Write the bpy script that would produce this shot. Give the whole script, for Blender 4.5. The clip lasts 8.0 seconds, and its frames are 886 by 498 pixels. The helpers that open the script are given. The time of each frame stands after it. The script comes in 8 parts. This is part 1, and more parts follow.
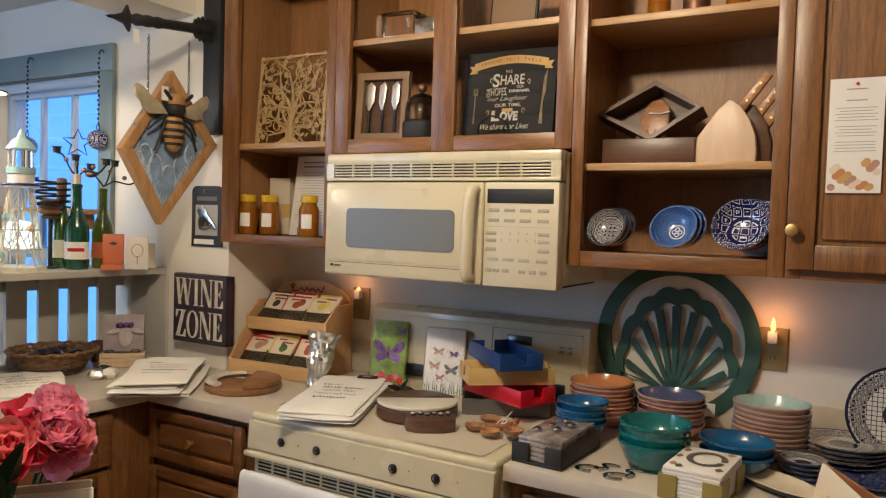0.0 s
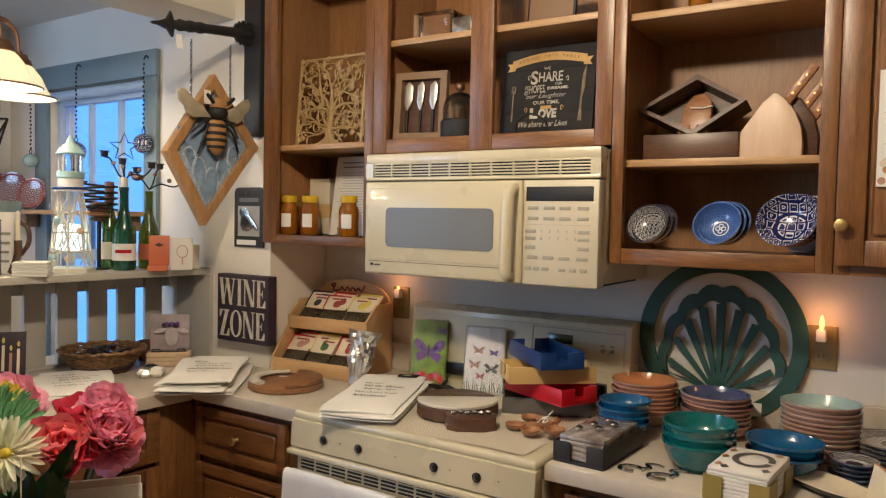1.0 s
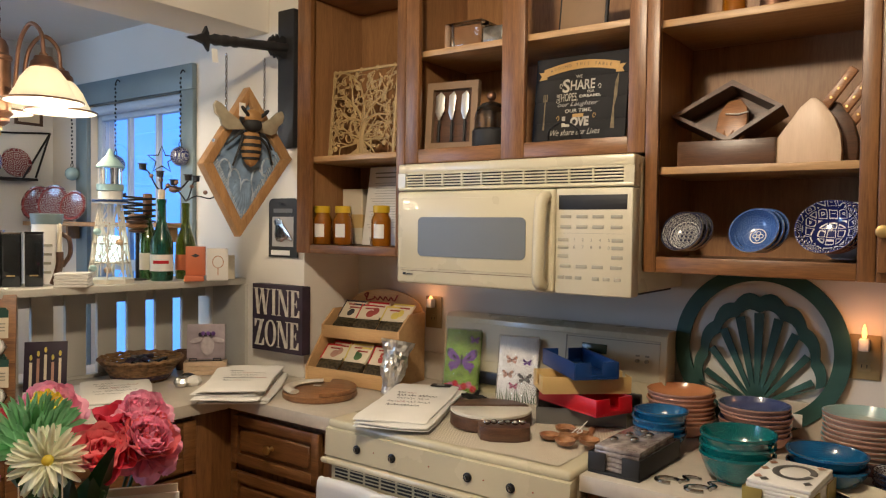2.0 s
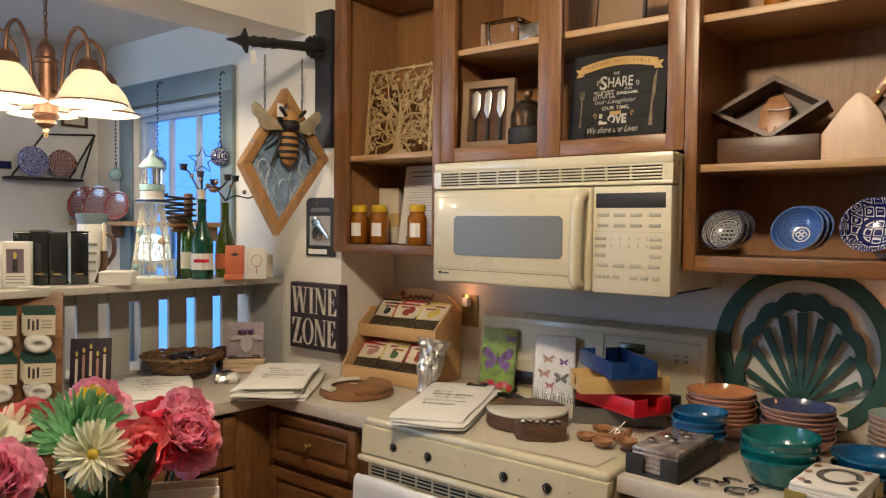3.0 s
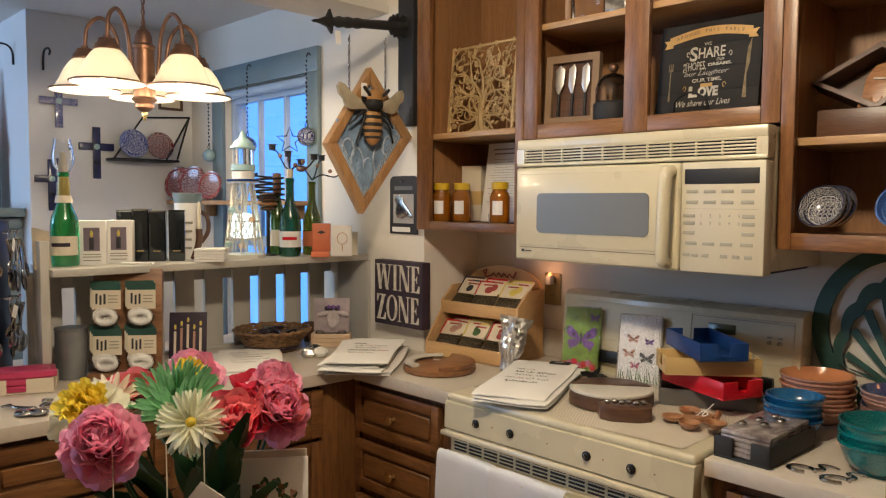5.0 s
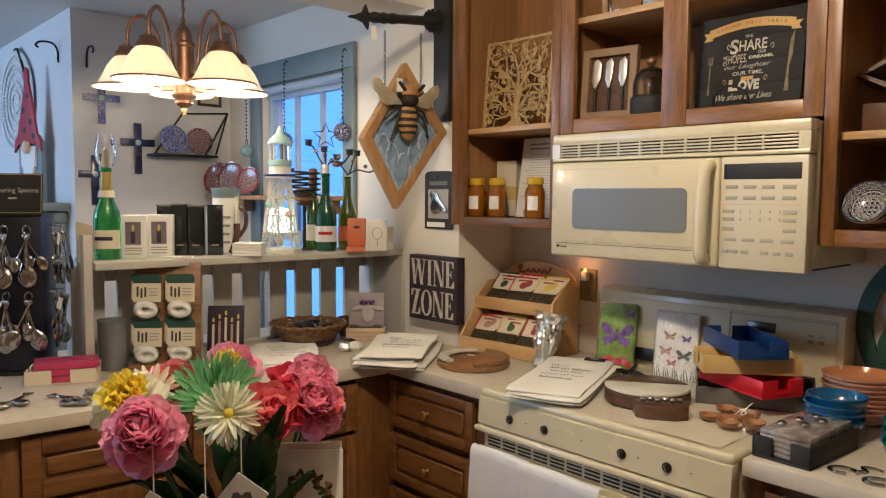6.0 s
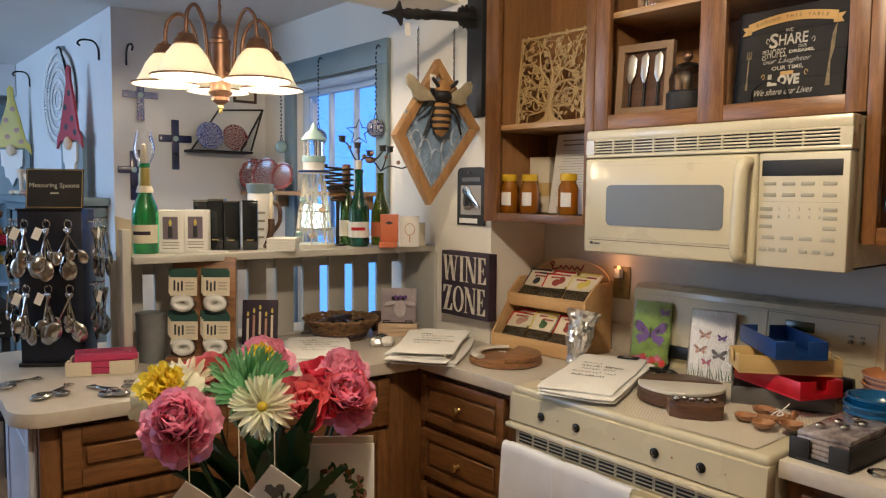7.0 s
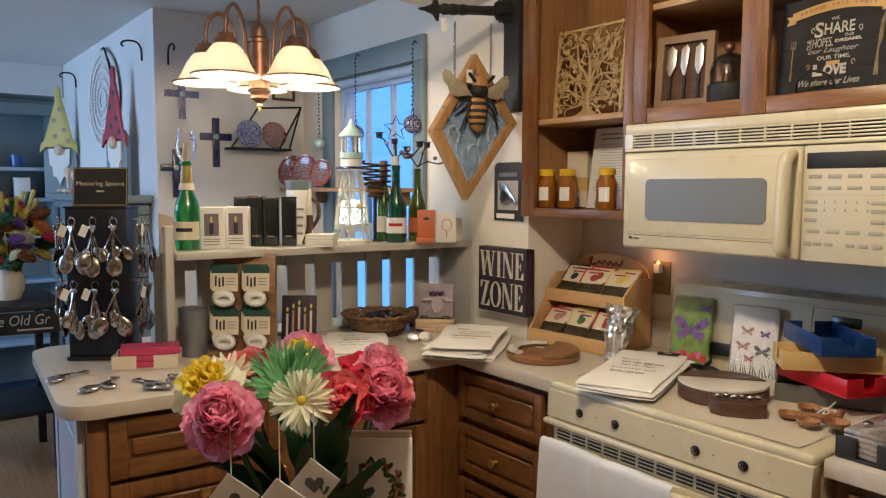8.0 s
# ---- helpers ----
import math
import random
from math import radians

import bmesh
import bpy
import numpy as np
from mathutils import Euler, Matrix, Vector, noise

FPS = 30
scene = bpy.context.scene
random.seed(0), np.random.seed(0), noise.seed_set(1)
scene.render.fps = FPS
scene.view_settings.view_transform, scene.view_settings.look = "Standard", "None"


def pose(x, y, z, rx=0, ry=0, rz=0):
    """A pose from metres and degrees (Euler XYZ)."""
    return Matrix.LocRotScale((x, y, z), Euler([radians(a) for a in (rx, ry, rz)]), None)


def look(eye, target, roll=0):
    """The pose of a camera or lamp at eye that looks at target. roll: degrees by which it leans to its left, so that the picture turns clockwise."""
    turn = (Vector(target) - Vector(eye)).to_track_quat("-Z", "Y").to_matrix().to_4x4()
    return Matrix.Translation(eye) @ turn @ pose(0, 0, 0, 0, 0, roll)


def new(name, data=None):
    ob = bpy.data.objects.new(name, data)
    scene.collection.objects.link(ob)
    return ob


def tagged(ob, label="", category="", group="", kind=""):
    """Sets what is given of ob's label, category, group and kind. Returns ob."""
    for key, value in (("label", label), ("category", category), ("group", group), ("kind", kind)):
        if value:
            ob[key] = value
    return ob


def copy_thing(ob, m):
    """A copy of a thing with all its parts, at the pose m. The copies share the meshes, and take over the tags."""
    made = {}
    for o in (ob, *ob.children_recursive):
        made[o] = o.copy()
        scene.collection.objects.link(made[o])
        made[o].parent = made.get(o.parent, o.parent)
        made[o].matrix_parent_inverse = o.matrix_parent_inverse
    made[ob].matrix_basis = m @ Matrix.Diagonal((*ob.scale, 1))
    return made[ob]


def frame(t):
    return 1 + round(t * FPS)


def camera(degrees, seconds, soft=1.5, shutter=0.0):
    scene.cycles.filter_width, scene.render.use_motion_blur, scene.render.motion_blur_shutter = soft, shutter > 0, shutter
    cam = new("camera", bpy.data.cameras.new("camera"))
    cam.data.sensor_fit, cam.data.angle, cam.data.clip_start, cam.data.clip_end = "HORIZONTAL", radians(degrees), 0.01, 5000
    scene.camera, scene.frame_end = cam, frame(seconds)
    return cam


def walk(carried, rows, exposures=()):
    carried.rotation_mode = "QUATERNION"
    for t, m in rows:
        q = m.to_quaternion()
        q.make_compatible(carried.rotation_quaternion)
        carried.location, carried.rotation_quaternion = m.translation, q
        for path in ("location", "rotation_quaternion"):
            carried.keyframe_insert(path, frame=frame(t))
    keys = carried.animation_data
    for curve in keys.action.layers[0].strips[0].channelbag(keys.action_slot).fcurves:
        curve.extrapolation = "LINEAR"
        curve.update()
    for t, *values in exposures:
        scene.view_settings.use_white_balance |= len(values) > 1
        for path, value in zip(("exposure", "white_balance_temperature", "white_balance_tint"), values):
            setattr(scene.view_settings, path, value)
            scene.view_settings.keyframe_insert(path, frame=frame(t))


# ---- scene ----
cam = camera(61.5, 8.0, soft=1.2)
PATH = [
    (0, (1.4598, -2.18, 1.4714), (0.4502, -0.4553, 1.3933), 1.71),
    (0.5, (1.4598, -2.18, 1.4714), (0.403, -0.4839, 1.3917), 1.38),
    (1, (1.4598, -2.18, 1.4714), (0.3611, -0.5109, 1.3875), 1.12),
    (1.5, (1.4598, -2.18, 1.4714), (0.3245, -0.535, 1.3993), 0.88),
    (3, (1.4598, -2.18, 1.4714), (0.2122, -0.6181, 1.4068), 0.61),
    (3.5, (1.4598, -2.18, 1.4714), (0.1707, -0.653, 1.3902), 0.62),
    (4, (1.4598, -2.18, 1.4714), (0.1353, -0.684, 1.3829), 0.74),
    (4.5, (1.4598, -2.18, 1.4714), (0.0976, -0.7195, 1.3644), 0.62),
    (5, (1.4598, -2.18, 1.4714), (0.0496, -0.7673, 1.3454), 0.35),
    (6.5, (1.4598, -2.18, 1.4714), (-0.0398, -0.8643, 1.3287), 0.57),
    (7, (1.4598, -2.18, 1.4714), (-0.0701, -0.9006, 1.3209), 0.58),
    (7.5, (1.4598, -2.18, 1.4714), (-0.1008, -0.9396, 1.3099), 0.39),
    (8, (1.4598, -2.18, 1.4714), (-0.1312, -0.9791, 1.3083), 0.18),
]
walk(cam, [(t, look(eye, target, roll)) for t, eye, target, roll in PATH])
KITCHEN_LAMP, SHADE_BULB = 63.0, 3.0
world = bpy.data.worlds.new("world")
scene.world = world
world.use_nodes = True
wn = world.node_tree
sky = wn.nodes.new("ShaderNodeTexSky")
sky.sky_type, sky.sun_disc, sky.sun_elevation, sky.sun_rotation = "NISHITA", False, radians(6), radians(200)
wn.nodes["Background"].inputs[1].default_value = 0.12
wn.links.new(sky.outputs[0], wn.nodes["Background"].inputs[0])


def lamp(name, kind, power, color, m, size=0.1, size_y=None):
    data = bpy.data.lights.new(name, kind)
    data.energy, data.color = power, color
    if kind == "AREA":
        data.shape, data.size, data.size_y = "RECTANGLE", size, size_y or size
    elif kind == "POINT":
        data.shadow_soft_size = size
    ob = new(name, data)
    ob.matrix_world = m
    return ob


# the kitchen's ceiling light, behind and above the camera; daylight at the window and at the shop's front
lamp("kitchen_ceiling_lamp", "POINT", KITCHEN_LAMP, (1.0, 0.835, 0.62), pose(0.68, -1.6, 2.34), 0.06)
lamp("shop_daylight", "AREA", 80.0, (0.4, 0.63, 1.0), pose(-3.4, -4.3, 1.6, 90, 0, 0), 1.8, 1.5)


# ---- materials ----
def mat(name, color, rough=0.6, metal=0.0, var=0.12, scale=6.0, bump=0.1, fine=90.0, emit=0.0, color2=None, coat=0.0, alpha=1.0, transmission=0.0, stretch=(1, 1, 1)):
    m = bpy.data.materials.new(name)
    m.use_nodes = True
    nt = m.node_tree
    p = nt.nodes["Principled BSDF"]
    tc = nt.nodes.new("ShaderNodeTexCoord")
    mp = nt.nodes.new("ShaderNodeMapping")
    mp.inputs["Scale"].default_value = stretch
    nt.links.new(tc.outputs["Object"], mp.inputs[0])
    n1 = nt.nodes.new("ShaderNodeTexNoise")
    n1.inputs["Scale"].default_value, n1.inputs["Detail"].default_value = scale, 5
    nt.links.new(mp.outputs[0], n1.inputs[0])
    ramp = nt.nodes.new("ShaderNodeValToRGB")
    c2 = color2 or tuple(max(0.0, c * (1 - 2 * var)) for c in color)
    ramp.color_ramp.elements[0].position, ramp.color_ramp.elements[1].position = 0.3, 0.7
    ramp.color_ramp.elements[0].color, ramp.color_ramp.elements[1].color = (*c2, 1), (*color, 1)
    nt.links.new(n1.outputs[0], ramp.inputs[0])
    nt.links.new(ramp.outputs[0], p.inputs["Base Color"])
    n2 = nt.nodes.new("ShaderNodeTexNoise")
    n2.inputs["Scale"].default_value, n2.inputs["Detail"].default_value = fine, 3
    nt.links.new(mp.outputs[0], n2.inputs[0])
    if bump:
        b = nt.nodes.new("ShaderNodeBump")
        b.inputs["Strength"].default_value, b.inputs["Distance"].default_value = bump, min(0.003, 0.12 / fine)
        nt.links.new(n2.outputs[0], b.inputs["Height"])
        nt.links.new(b.outputs[0], p.inputs["Normal"])
    mr = nt.nodes.new("ShaderNodeMapRange")
    mr.inputs[3].default_value, mr.inputs[4].default_value = max(0.02, rough - 0.08), min(1.0, rough + 0.08)
    nt.links.new(n1.outputs[0], mr.inputs[0])
    nt.links.new(mr.outputs[0], p.inputs["Roughness"])
    p.inputs["Metallic"].default_value = metal
    p.inputs["Coat Weight"].default_value = coat
    p.inputs["Alpha"].default_value = alpha
    p.inputs["Transmission Weight"].default_value = transmission
    if emit:
        p.inputs["Emission Color"].default_value = (*color, 1)
        p.inputs["Emission Strength"].default_value = emit
    return m


def wood(name, light, dark, stretch, rough=0.4, scale=9.0, coat=0.15, bump=0.25):
    """Grain runs along the axis whose stretch is small."""
    m = bpy.data.materials.new(name)
    m.use_nodes = True
    nt = m.node_tree
    p = nt.nodes["Principled BSDF"]
    tc = nt.nodes.new("ShaderNodeTexCoord")
    info = nt.nodes.new("ShaderNodeObjectInfo")
    add = nt.nodes.new("ShaderNodeVectorMath")
    add.operation = "MULTIPLY_ADD"
    add.inputs[1].default_value = (1, 1, 1)
    comb = nt.nodes.new("ShaderNodeCombineXYZ")
    mul = nt.nodes.new("ShaderNodeMath")
    mul.operation = "MULTIPLY"
    mul.inputs[1].default_value = 7.3
    nt.links.new(info.outputs["Random"], mul.inputs[0])
    for i in range(3):
        nt.links.new(mul.outputs[0], comb.inputs[i])
    nt.links.new(tc.outputs["Object"], add.inputs[0])
    nt.links.new(comb.outputs[0], add.inputs[2])
    mp = nt.nodes.new("ShaderNodeMapping")
    mp.inputs["Scale"].default_value = stretch
    nt.links.new(add.outputs[0], mp.inputs[0])
    n1 = nt.nodes.new("ShaderNodeTexNoise")
    n1.inputs["Scale"].default_value, n1.inputs["Detail"].default_value, n1.inputs["Distortion"].default_value = scale, 6, 0.6
    n2 = nt.nodes.new("ShaderNodeTexNoise")
    n2.inputs["Scale"].default_value, n2.inputs["Detail"].default_value = scale * 7, 4
    n3 = nt.nodes.new("ShaderNodeTexNoise")
    n3.inputs["Scale"].default_value = 2.2
    nt.links.new(mp.outputs[0], n1.inputs[0])
    nt.links.new(mp.outputs[0], n2.inputs[0])
    nt.links.new(add.outputs[0], n3.inputs[0])
    mix = nt.nodes.new("ShaderNodeMath")
    mix.operation = "MULTIPLY_ADD"
    mix.inputs[1].default_value = 0.45
    nt.links.new(n2.outputs[0], mix.inputs[0])
    half = nt.nodes.new("ShaderNodeMath")
    half.operation = "MULTIPLY"
    half.inputs[1].default_value = 0.62
    nt.links.new(n1.outputs[0], half.inputs[0])
    nt.links.new(half.outputs[0], mix.inputs[2])
    ramp = nt.nodes.new("ShaderNodeValToRGB")
    e = ramp.color_ramp.elements
    e[0].position, e[1].position = 0.36, 0.66
    e[0].color, e[1].color = (*dark, 1), (*light, 1)
    nt.links.new(mix.outputs[0], ramp.inputs[0])
    tone = nt.nodes.new("ShaderNodeMix")
    tone.data_type, tone.blend_type = "RGBA", "MULTIPLY"
    mr = nt.nodes.new("ShaderNodeMapRange")
    mr.inputs[3].default_value, mr.inputs[4].default_value = 0.78, 1.12
    nt.links.new(n3.outputs[0], mr.inputs[0])
    tone.inputs[0].default_value = 1.0
    nt.links.new(ramp.outputs[0], tone.inputs[6])
    nt.links.new(mr.outputs[0], tone.inputs[7])
    nt.links.new(tone.outputs[2], p.inputs["Base Color"])
    b = nt.nodes.new("ShaderNodeBump")
    b.inputs["Strength"].default_value, b.inputs["Distance"].default_value = bump, 0.001
    nt.links.new(n2.outputs[0], b.inputs["Height"])
    nt.links.new(b.outputs[0], p.inputs["Normal"])
    p.inputs["Roughness"].default_value = rough
    p.inputs["Coat Weight"].default_value, p.inputs["Coat Roughness"].default_value = coat, 0.3
    return m


def patterned(name, base, mark, scale=60.0, width=0.35, rough=0.15, feature="DISTANCE_TO_EDGE", uneven=0.35):
    """Glazed ceramic with a small all-over pattern."""
    m = mat(name, base, rough, var=0.03, bump=0.03, coat=0.5)
    nt = m.node_tree
    p = nt.nodes["Principled BSDF"]
    tc = nt.nodes["Texture Coordinate"]
    v = nt.nodes.new("ShaderNodeTexVoronoi")
    v.feature = feature
    v.inputs["Scale"].default_value = scale
    v.inputs["Randomness"].default_value = uneven
    nt.links.new(tc.outputs["Object"], v.inputs[0])
    wave = nt.nodes.new("ShaderNodeMath")
    wave.operation = "PINGPONG"
    wave.inputs[1].default_value = 0.12
    nt.links.new(v.outputs["Distance"], wave.inputs[0])
    r = nt.nodes.new("ShaderNodeValToRGB")
    r.color_ramp.interpolation = "CONSTANT"
    r.color_ramp.elements[0].color, r.color_ramp.elements[1].color = (*mark, 1), (*base, 1)
    r.color_ramp.elements[1].position = width * 0.12
    nt.links.new(wave.outputs[0], r.inputs[0])
    nt.links.new(r.outputs[0], p.inputs["Base Color"])
    return m


def clear(name, color=(1, 1, 1), rough=0.02, ior=1.45):
    m = bpy.data.materials.new(name)
    m.use_nodes = True
    p = m.node_tree.nodes["Principled BSDF"]
    p.inputs["Base Color"].default_value = (*color, 1)
    p.inputs["Transmission Weight"].default_value = 1.0
    p.inputs["Roughness"].default_value, p.inputs["IOR"].default_value = rough, ior
    return m


OAK_L, OAK_D = (0.265, 0.117, 0.038), (0.112, 0.041, 0.012)
M = {}
M["oak_v"] = wood("oak_upright", OAK_L, OAK_D, (6, 6, 0.45))
M["oak_h"] = wood("oak_level", OAK_L, OAK_D, (0.45, 6, 6))
M["oak_y"] = wood("oak_across", OAK_L, OAK_D, (6, 0.45, 6))
DK = 0.82  # scales the base units' oak colours down from the wall units'
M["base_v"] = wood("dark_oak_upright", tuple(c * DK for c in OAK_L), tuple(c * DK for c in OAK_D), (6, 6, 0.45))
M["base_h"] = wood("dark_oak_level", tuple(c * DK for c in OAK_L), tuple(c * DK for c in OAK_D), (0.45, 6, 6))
M["oak_in"] = wood("oak_inside", (0.36, 0.18, 0.07), (0.235, 0.108, 0.04), (5, 5, 0.5), rough=0.5)
M["oak_edge"] = wood("shelf_edge", (0.54, 0.33, 0.155), (0.38, 0.22, 0.095), (0.5, 6, 6), rough=0.45)
M["wall"] = mat("wall_paint", (0.76, 0.72, 0.65), 0.85, var=0.03, scale=1.5, bump=0.12, fine=220)
# brown for the unseen kitchen walls, chosen to cut their bounced light
M["low_bounce_wall"] = mat("brown_low_bounce_paint", (0.3, 0.24, 0.18), 0.8, var=0.05, scale=1.5, bump=0.1)
M["pale_ink"] = mat("pale_ink", (0.42, 0.4, 0.38), 0.6, bump=0)
M["wall2"] = mat("dining_wall_paint", (0.7, 0.69, 0.68), 0.85, var=0.03, scale=1.5, bump=0.12, fine=220)
M["ceiling"] = mat("ceiling_paint", (0.68, 0.67, 0.64), 0.9, var=0.03, scale=2, bump=0.25, fine=150)
M["rail"] = mat("rail_paint", (0.5, 0.48, 0.43), 0.5, var=0.06, scale=5, bump=0.08)
M["trim_blue"] = mat("window_trim_paint", (0.19, 0.25, 0.27), 0.45, var=0.07, scale=5, bump=0.08)
M["sash"] = mat("sash_paint", (0.42, 0.52, 0.64), 0.4, var=0.04, bump=0.05)
M["laminate"] = mat("counter_laminate", (0.56, 0.5, 0.42), 0.35, var=0.05, scale=40, bump=0.05, fine=300)
M["lam_edge"] = mat("counter_edge_line", (0.16, 0.1, 0.06), 0.5)
M["almond"] = mat("almond_enamel", (0.62, 0.56, 0.4), 0.28, var=0.03, scale=4, bump=0.02, coat=0.3)
M["almond_m"] = mat("almond_plastic", (0.6, 0.545, 0.405), 0.42, var=0.03, scale=4, bump=0.06, fine=400)
M["mwglass"] = mat("microwave_glass", (0.145, 0.145, 0.13), 0.34, var=0.05, scale=3, bump=0.0)
M["black"] = mat("black_plastic", (0.012, 0.012, 0.014), 0.3, var=0.2, bump=0.03)
M["blackm"] = mat("black_matte", (0.016, 0.016, 0.018), 0.6, var=0.2, bump=0.2)
M["iron"] = mat("black_iron", (0.018, 0.017, 0.017), 0.5, metal=0.4, var=0.25, bump=0.25, scale=30)
M["grey_ink"] = mat("grey_ink", (0.3, 0.28, 0.22), 0.5, bump=0)
M["dark_ink"] = mat("dark_ink", (0.03, 0.03, 0.035), 0.6, bump=0)
M["red_ink"] = mat("red_ink", (0.35, 0.05, 0.04), 0.6, bump=0)
M["brass"] = mat("brass", (0.88, 0.64, 0.28), 0.34, metal=1.0, var=0.1, bump=0.02)
M["steel"] = mat("polished_steel", (0.72, 0.72, 0.74), 0.14, metal=1.0, var=0.1, bump=0.02)
M["pewter"] = mat("pewter", (0.66, 0.65, 0.63), 0.16, metal=1.0, var=0.25, bump=0.3, scale=40)
M["copper"] = mat("brushed_bronze", (0.3, 0.16, 0.1), 0.42, metal=0.85, var=0.15, bump=0.08, scale=20)
M["white"] = mat("white_paint", (0.78, 0.76, 0.72), 0.45, var=0.03, bump=0.03)
M["paper"] = mat("white_paper", (0.8, 0.78, 0.74), 0.75, var=0.02, bump=0.03)
M["cream"] = mat("cream_card", (0.7, 0.62, 0.48), 0.7, var=0.04, bump=0.05)
M["towel"] = mat("white_cotton", (0.88, 0.86, 0.82), 0.95, var=0.04, scale=10, bump=0.5, fine=500)
M["grey_towel"] = mat("pale_grey_cotton", (0.72, 0.74, 0.8), 0.95, var=0.05, scale=7, bump=0.6, fine=420)
M["plate_tan"] = mat("tan_switch_plate", (0.3, 0.23, 0.11), 0.4, var=0.06, bump=0.05)
M["floor"] = wood("floor_boards", (0.46, 0.25, 0.12), (0.25, 0.12, 0.05), (0.4, 7, 7), rough=0.3)
M["rug"] = mat("blue_rug", (0.02, 0.05, 0.13), 0.95, var=0.3, scale=30, bump=0.6, fine=300)
M["glass"] = clear("clear_glass")
M["pine"] = wood("pale_plywood", (0.66, 0.42, 0.2), (0.55, 0.33, 0.15), (0.5, 5, 5), rough=0.5, coat=0.0)
M["walnut"] = wood("walnut", (0.12, 0.055, 0.028), (0.045, 0.02, 0.011), (0.5, 7, 7), rough=0.4)
M["acacia"] = wood("acacia", (0.32, 0.15, 0.06), (0.13, 0.055, 0.025), (0.6, 6, 6), rough=0.4)
M["olive"] = wood("olive_wood", (0.42, 0.2, 0.09), (0.2, 0.085, 0.035), (0.8, 6, 6), rough=0.38)
M["maple"] = wood("maple", (0.74, 0.55, 0.38), (0.66, 0.47, 0.31), (6, 6, 0.6), rough=0.45)
M["marble"] = mat("white_marble", (0.66, 0.62, 0.54), 0.3, var=0.06, scale=7, bump=0.01)


# ---- building blocks ----
class B:
    """A mesh in the making."""

    def __init__(self):
        self.bm = bmesh.new()

    def _move(self, verts, m):
        if m is not None:
            for v in verts:
                v.co = m @ v.co

    def box(self, x0, x1, y0, y1, z0, z1, bev=0.0, m=None, seg=2):
        vs = [self.bm.verts.new((x, y, z)) for x in (x0, x1) for y in (y0, y1) for z in (z0, z1)]
        fs = [self.bm.faces.new([vs[i] for i in f]) for f in ((0, 1, 3, 2), (4, 6, 7, 5), (0, 4, 5, 1), (2, 3, 7, 6), (0, 2, 6, 4), (1, 5, 7, 3))]
        if bev > 0:
            es = list({e for f in fs for e in f.edges})
            r = bmesh.ops.bevel(self.bm, geom=es, offset=min(bev, 0.45 * min(abs(x1 - x0), abs(y1 - y0), abs(z1 - z0))), segments=seg, profile=0.5, affect="EDGES", clamp_overlap=True)
            vs = list({v for f in r["faces"] for v in f.verts} | {v for v in vs if v.is_valid})
        self._move(vs, m)
        return self

    def lathe(self, profile, segs=32, m=None, squash=1.0, ripple=None):
        """Turns (radius, height) pairs about z."""
        rings = []
        made = []
        for k, (r, z) in enumerate(profile):
            if r < 1e-6:
                ring = [self.bm.verts.new((0, 0, z))]
            else:
                ring = []
                for i in range(segs):
                    a = 2 * math.pi * i / segs
                    q = r * (ripple(a, k) if ripple else 1.0)
                    ring.append(self.bm.verts.new((q * math.cos(a), q * math.sin(a) * squash, z)))
            rings.append(ring)
            made += ring
        for a, b in zip(rings, rings[1:]):
            n = max(len(a), len(b))
            if n == 1:
                continue
            for i in range(n):
                j = (i + 1) % n
                q = [a[i % len(a)], a[j % len(a)], b[j % len(b)], b[i % len(b)]]
                q = [v for k, v in enumerate(q) if v not in q[:k]]
                if len(q) > 2:
                    self.bm.faces.new(q)
        self._move(made, m)
        return self

    def tube(self, pts, r, segs=8, m=None, closed=False, flat=None):
        """Sweeps a circle (radius r, or one for each point) along points; flat squeezes it along that axis."""
        pts = [Vector(p) for p in pts]
        n = len(pts)
        rad = r if isinstance(r, (list, tuple)) else [r] * n
        up = Vector((0.03, 0.05, 1))
        rings, made = [], []
        for i, p in enumerate(pts):
            a = pts[(i - 1) % n] if closed or i > 0 else p
            b = pts[(i + 1) % n] if closed or i < n - 1 else p
            d = (b - a).normalized()
            if i == 0 and abs(d.dot(up.normalized())) > 0.95:
                up = Vector((1, 0.04, 0.02))
            s = d.cross(up)
            if s.length < 1e-4:
                s = d.cross(Vector((1, 0, 0)))
            s.normalize()
            u = s.cross(d).normalized()
            up = u
            ring = []
            for k in range(segs):
                t = 2 * math.pi * k / segs
                off = rad[i] * (s * math.cos(t) + u * math.sin(t))
                if flat:
                    off = Vector((off[j] * flat[j] for j in range(3)))
                ring.append(self.bm.verts.new(p + off))
            rings.append(ring)
            made += ring
        pairs = list(zip(rings, rings[1:])) + ([(rings[-1], rings[0])] if closed else [])
        for a, b in pairs:
            for k in range(segs):
                self.bm.faces.new((a[k], a[(k + 1) % segs], b[(k + 1) % segs], b[k]))
        if not closed:
            self.bm.faces.new(rings[0][::-1])
            self.bm.faces.new(rings[-1])
        self._move(made, m)
        return self

    def poly(self, pts, depth, m=None, bev=0.0):
        """Extrudes an outline drawn in x and z along y, from 0 to depth."""
        a = [self.bm.verts.new((x, 0, z)) for x, z in pts]
        b = [self.bm.verts.new((x, depth, z)) for x, z in pts]
        n = len(pts)
        fs = [self.bm.faces.new(a), self.bm.faces.new(b[::-1])]
        fs += [self.bm.faces.new((a[i], b[i], b[(i + 1) % n], a[(i + 1) % n])) for i in range(n)]
        bmesh.ops.recalc_face_normals(self.bm, faces=fs)
        vs = a + b
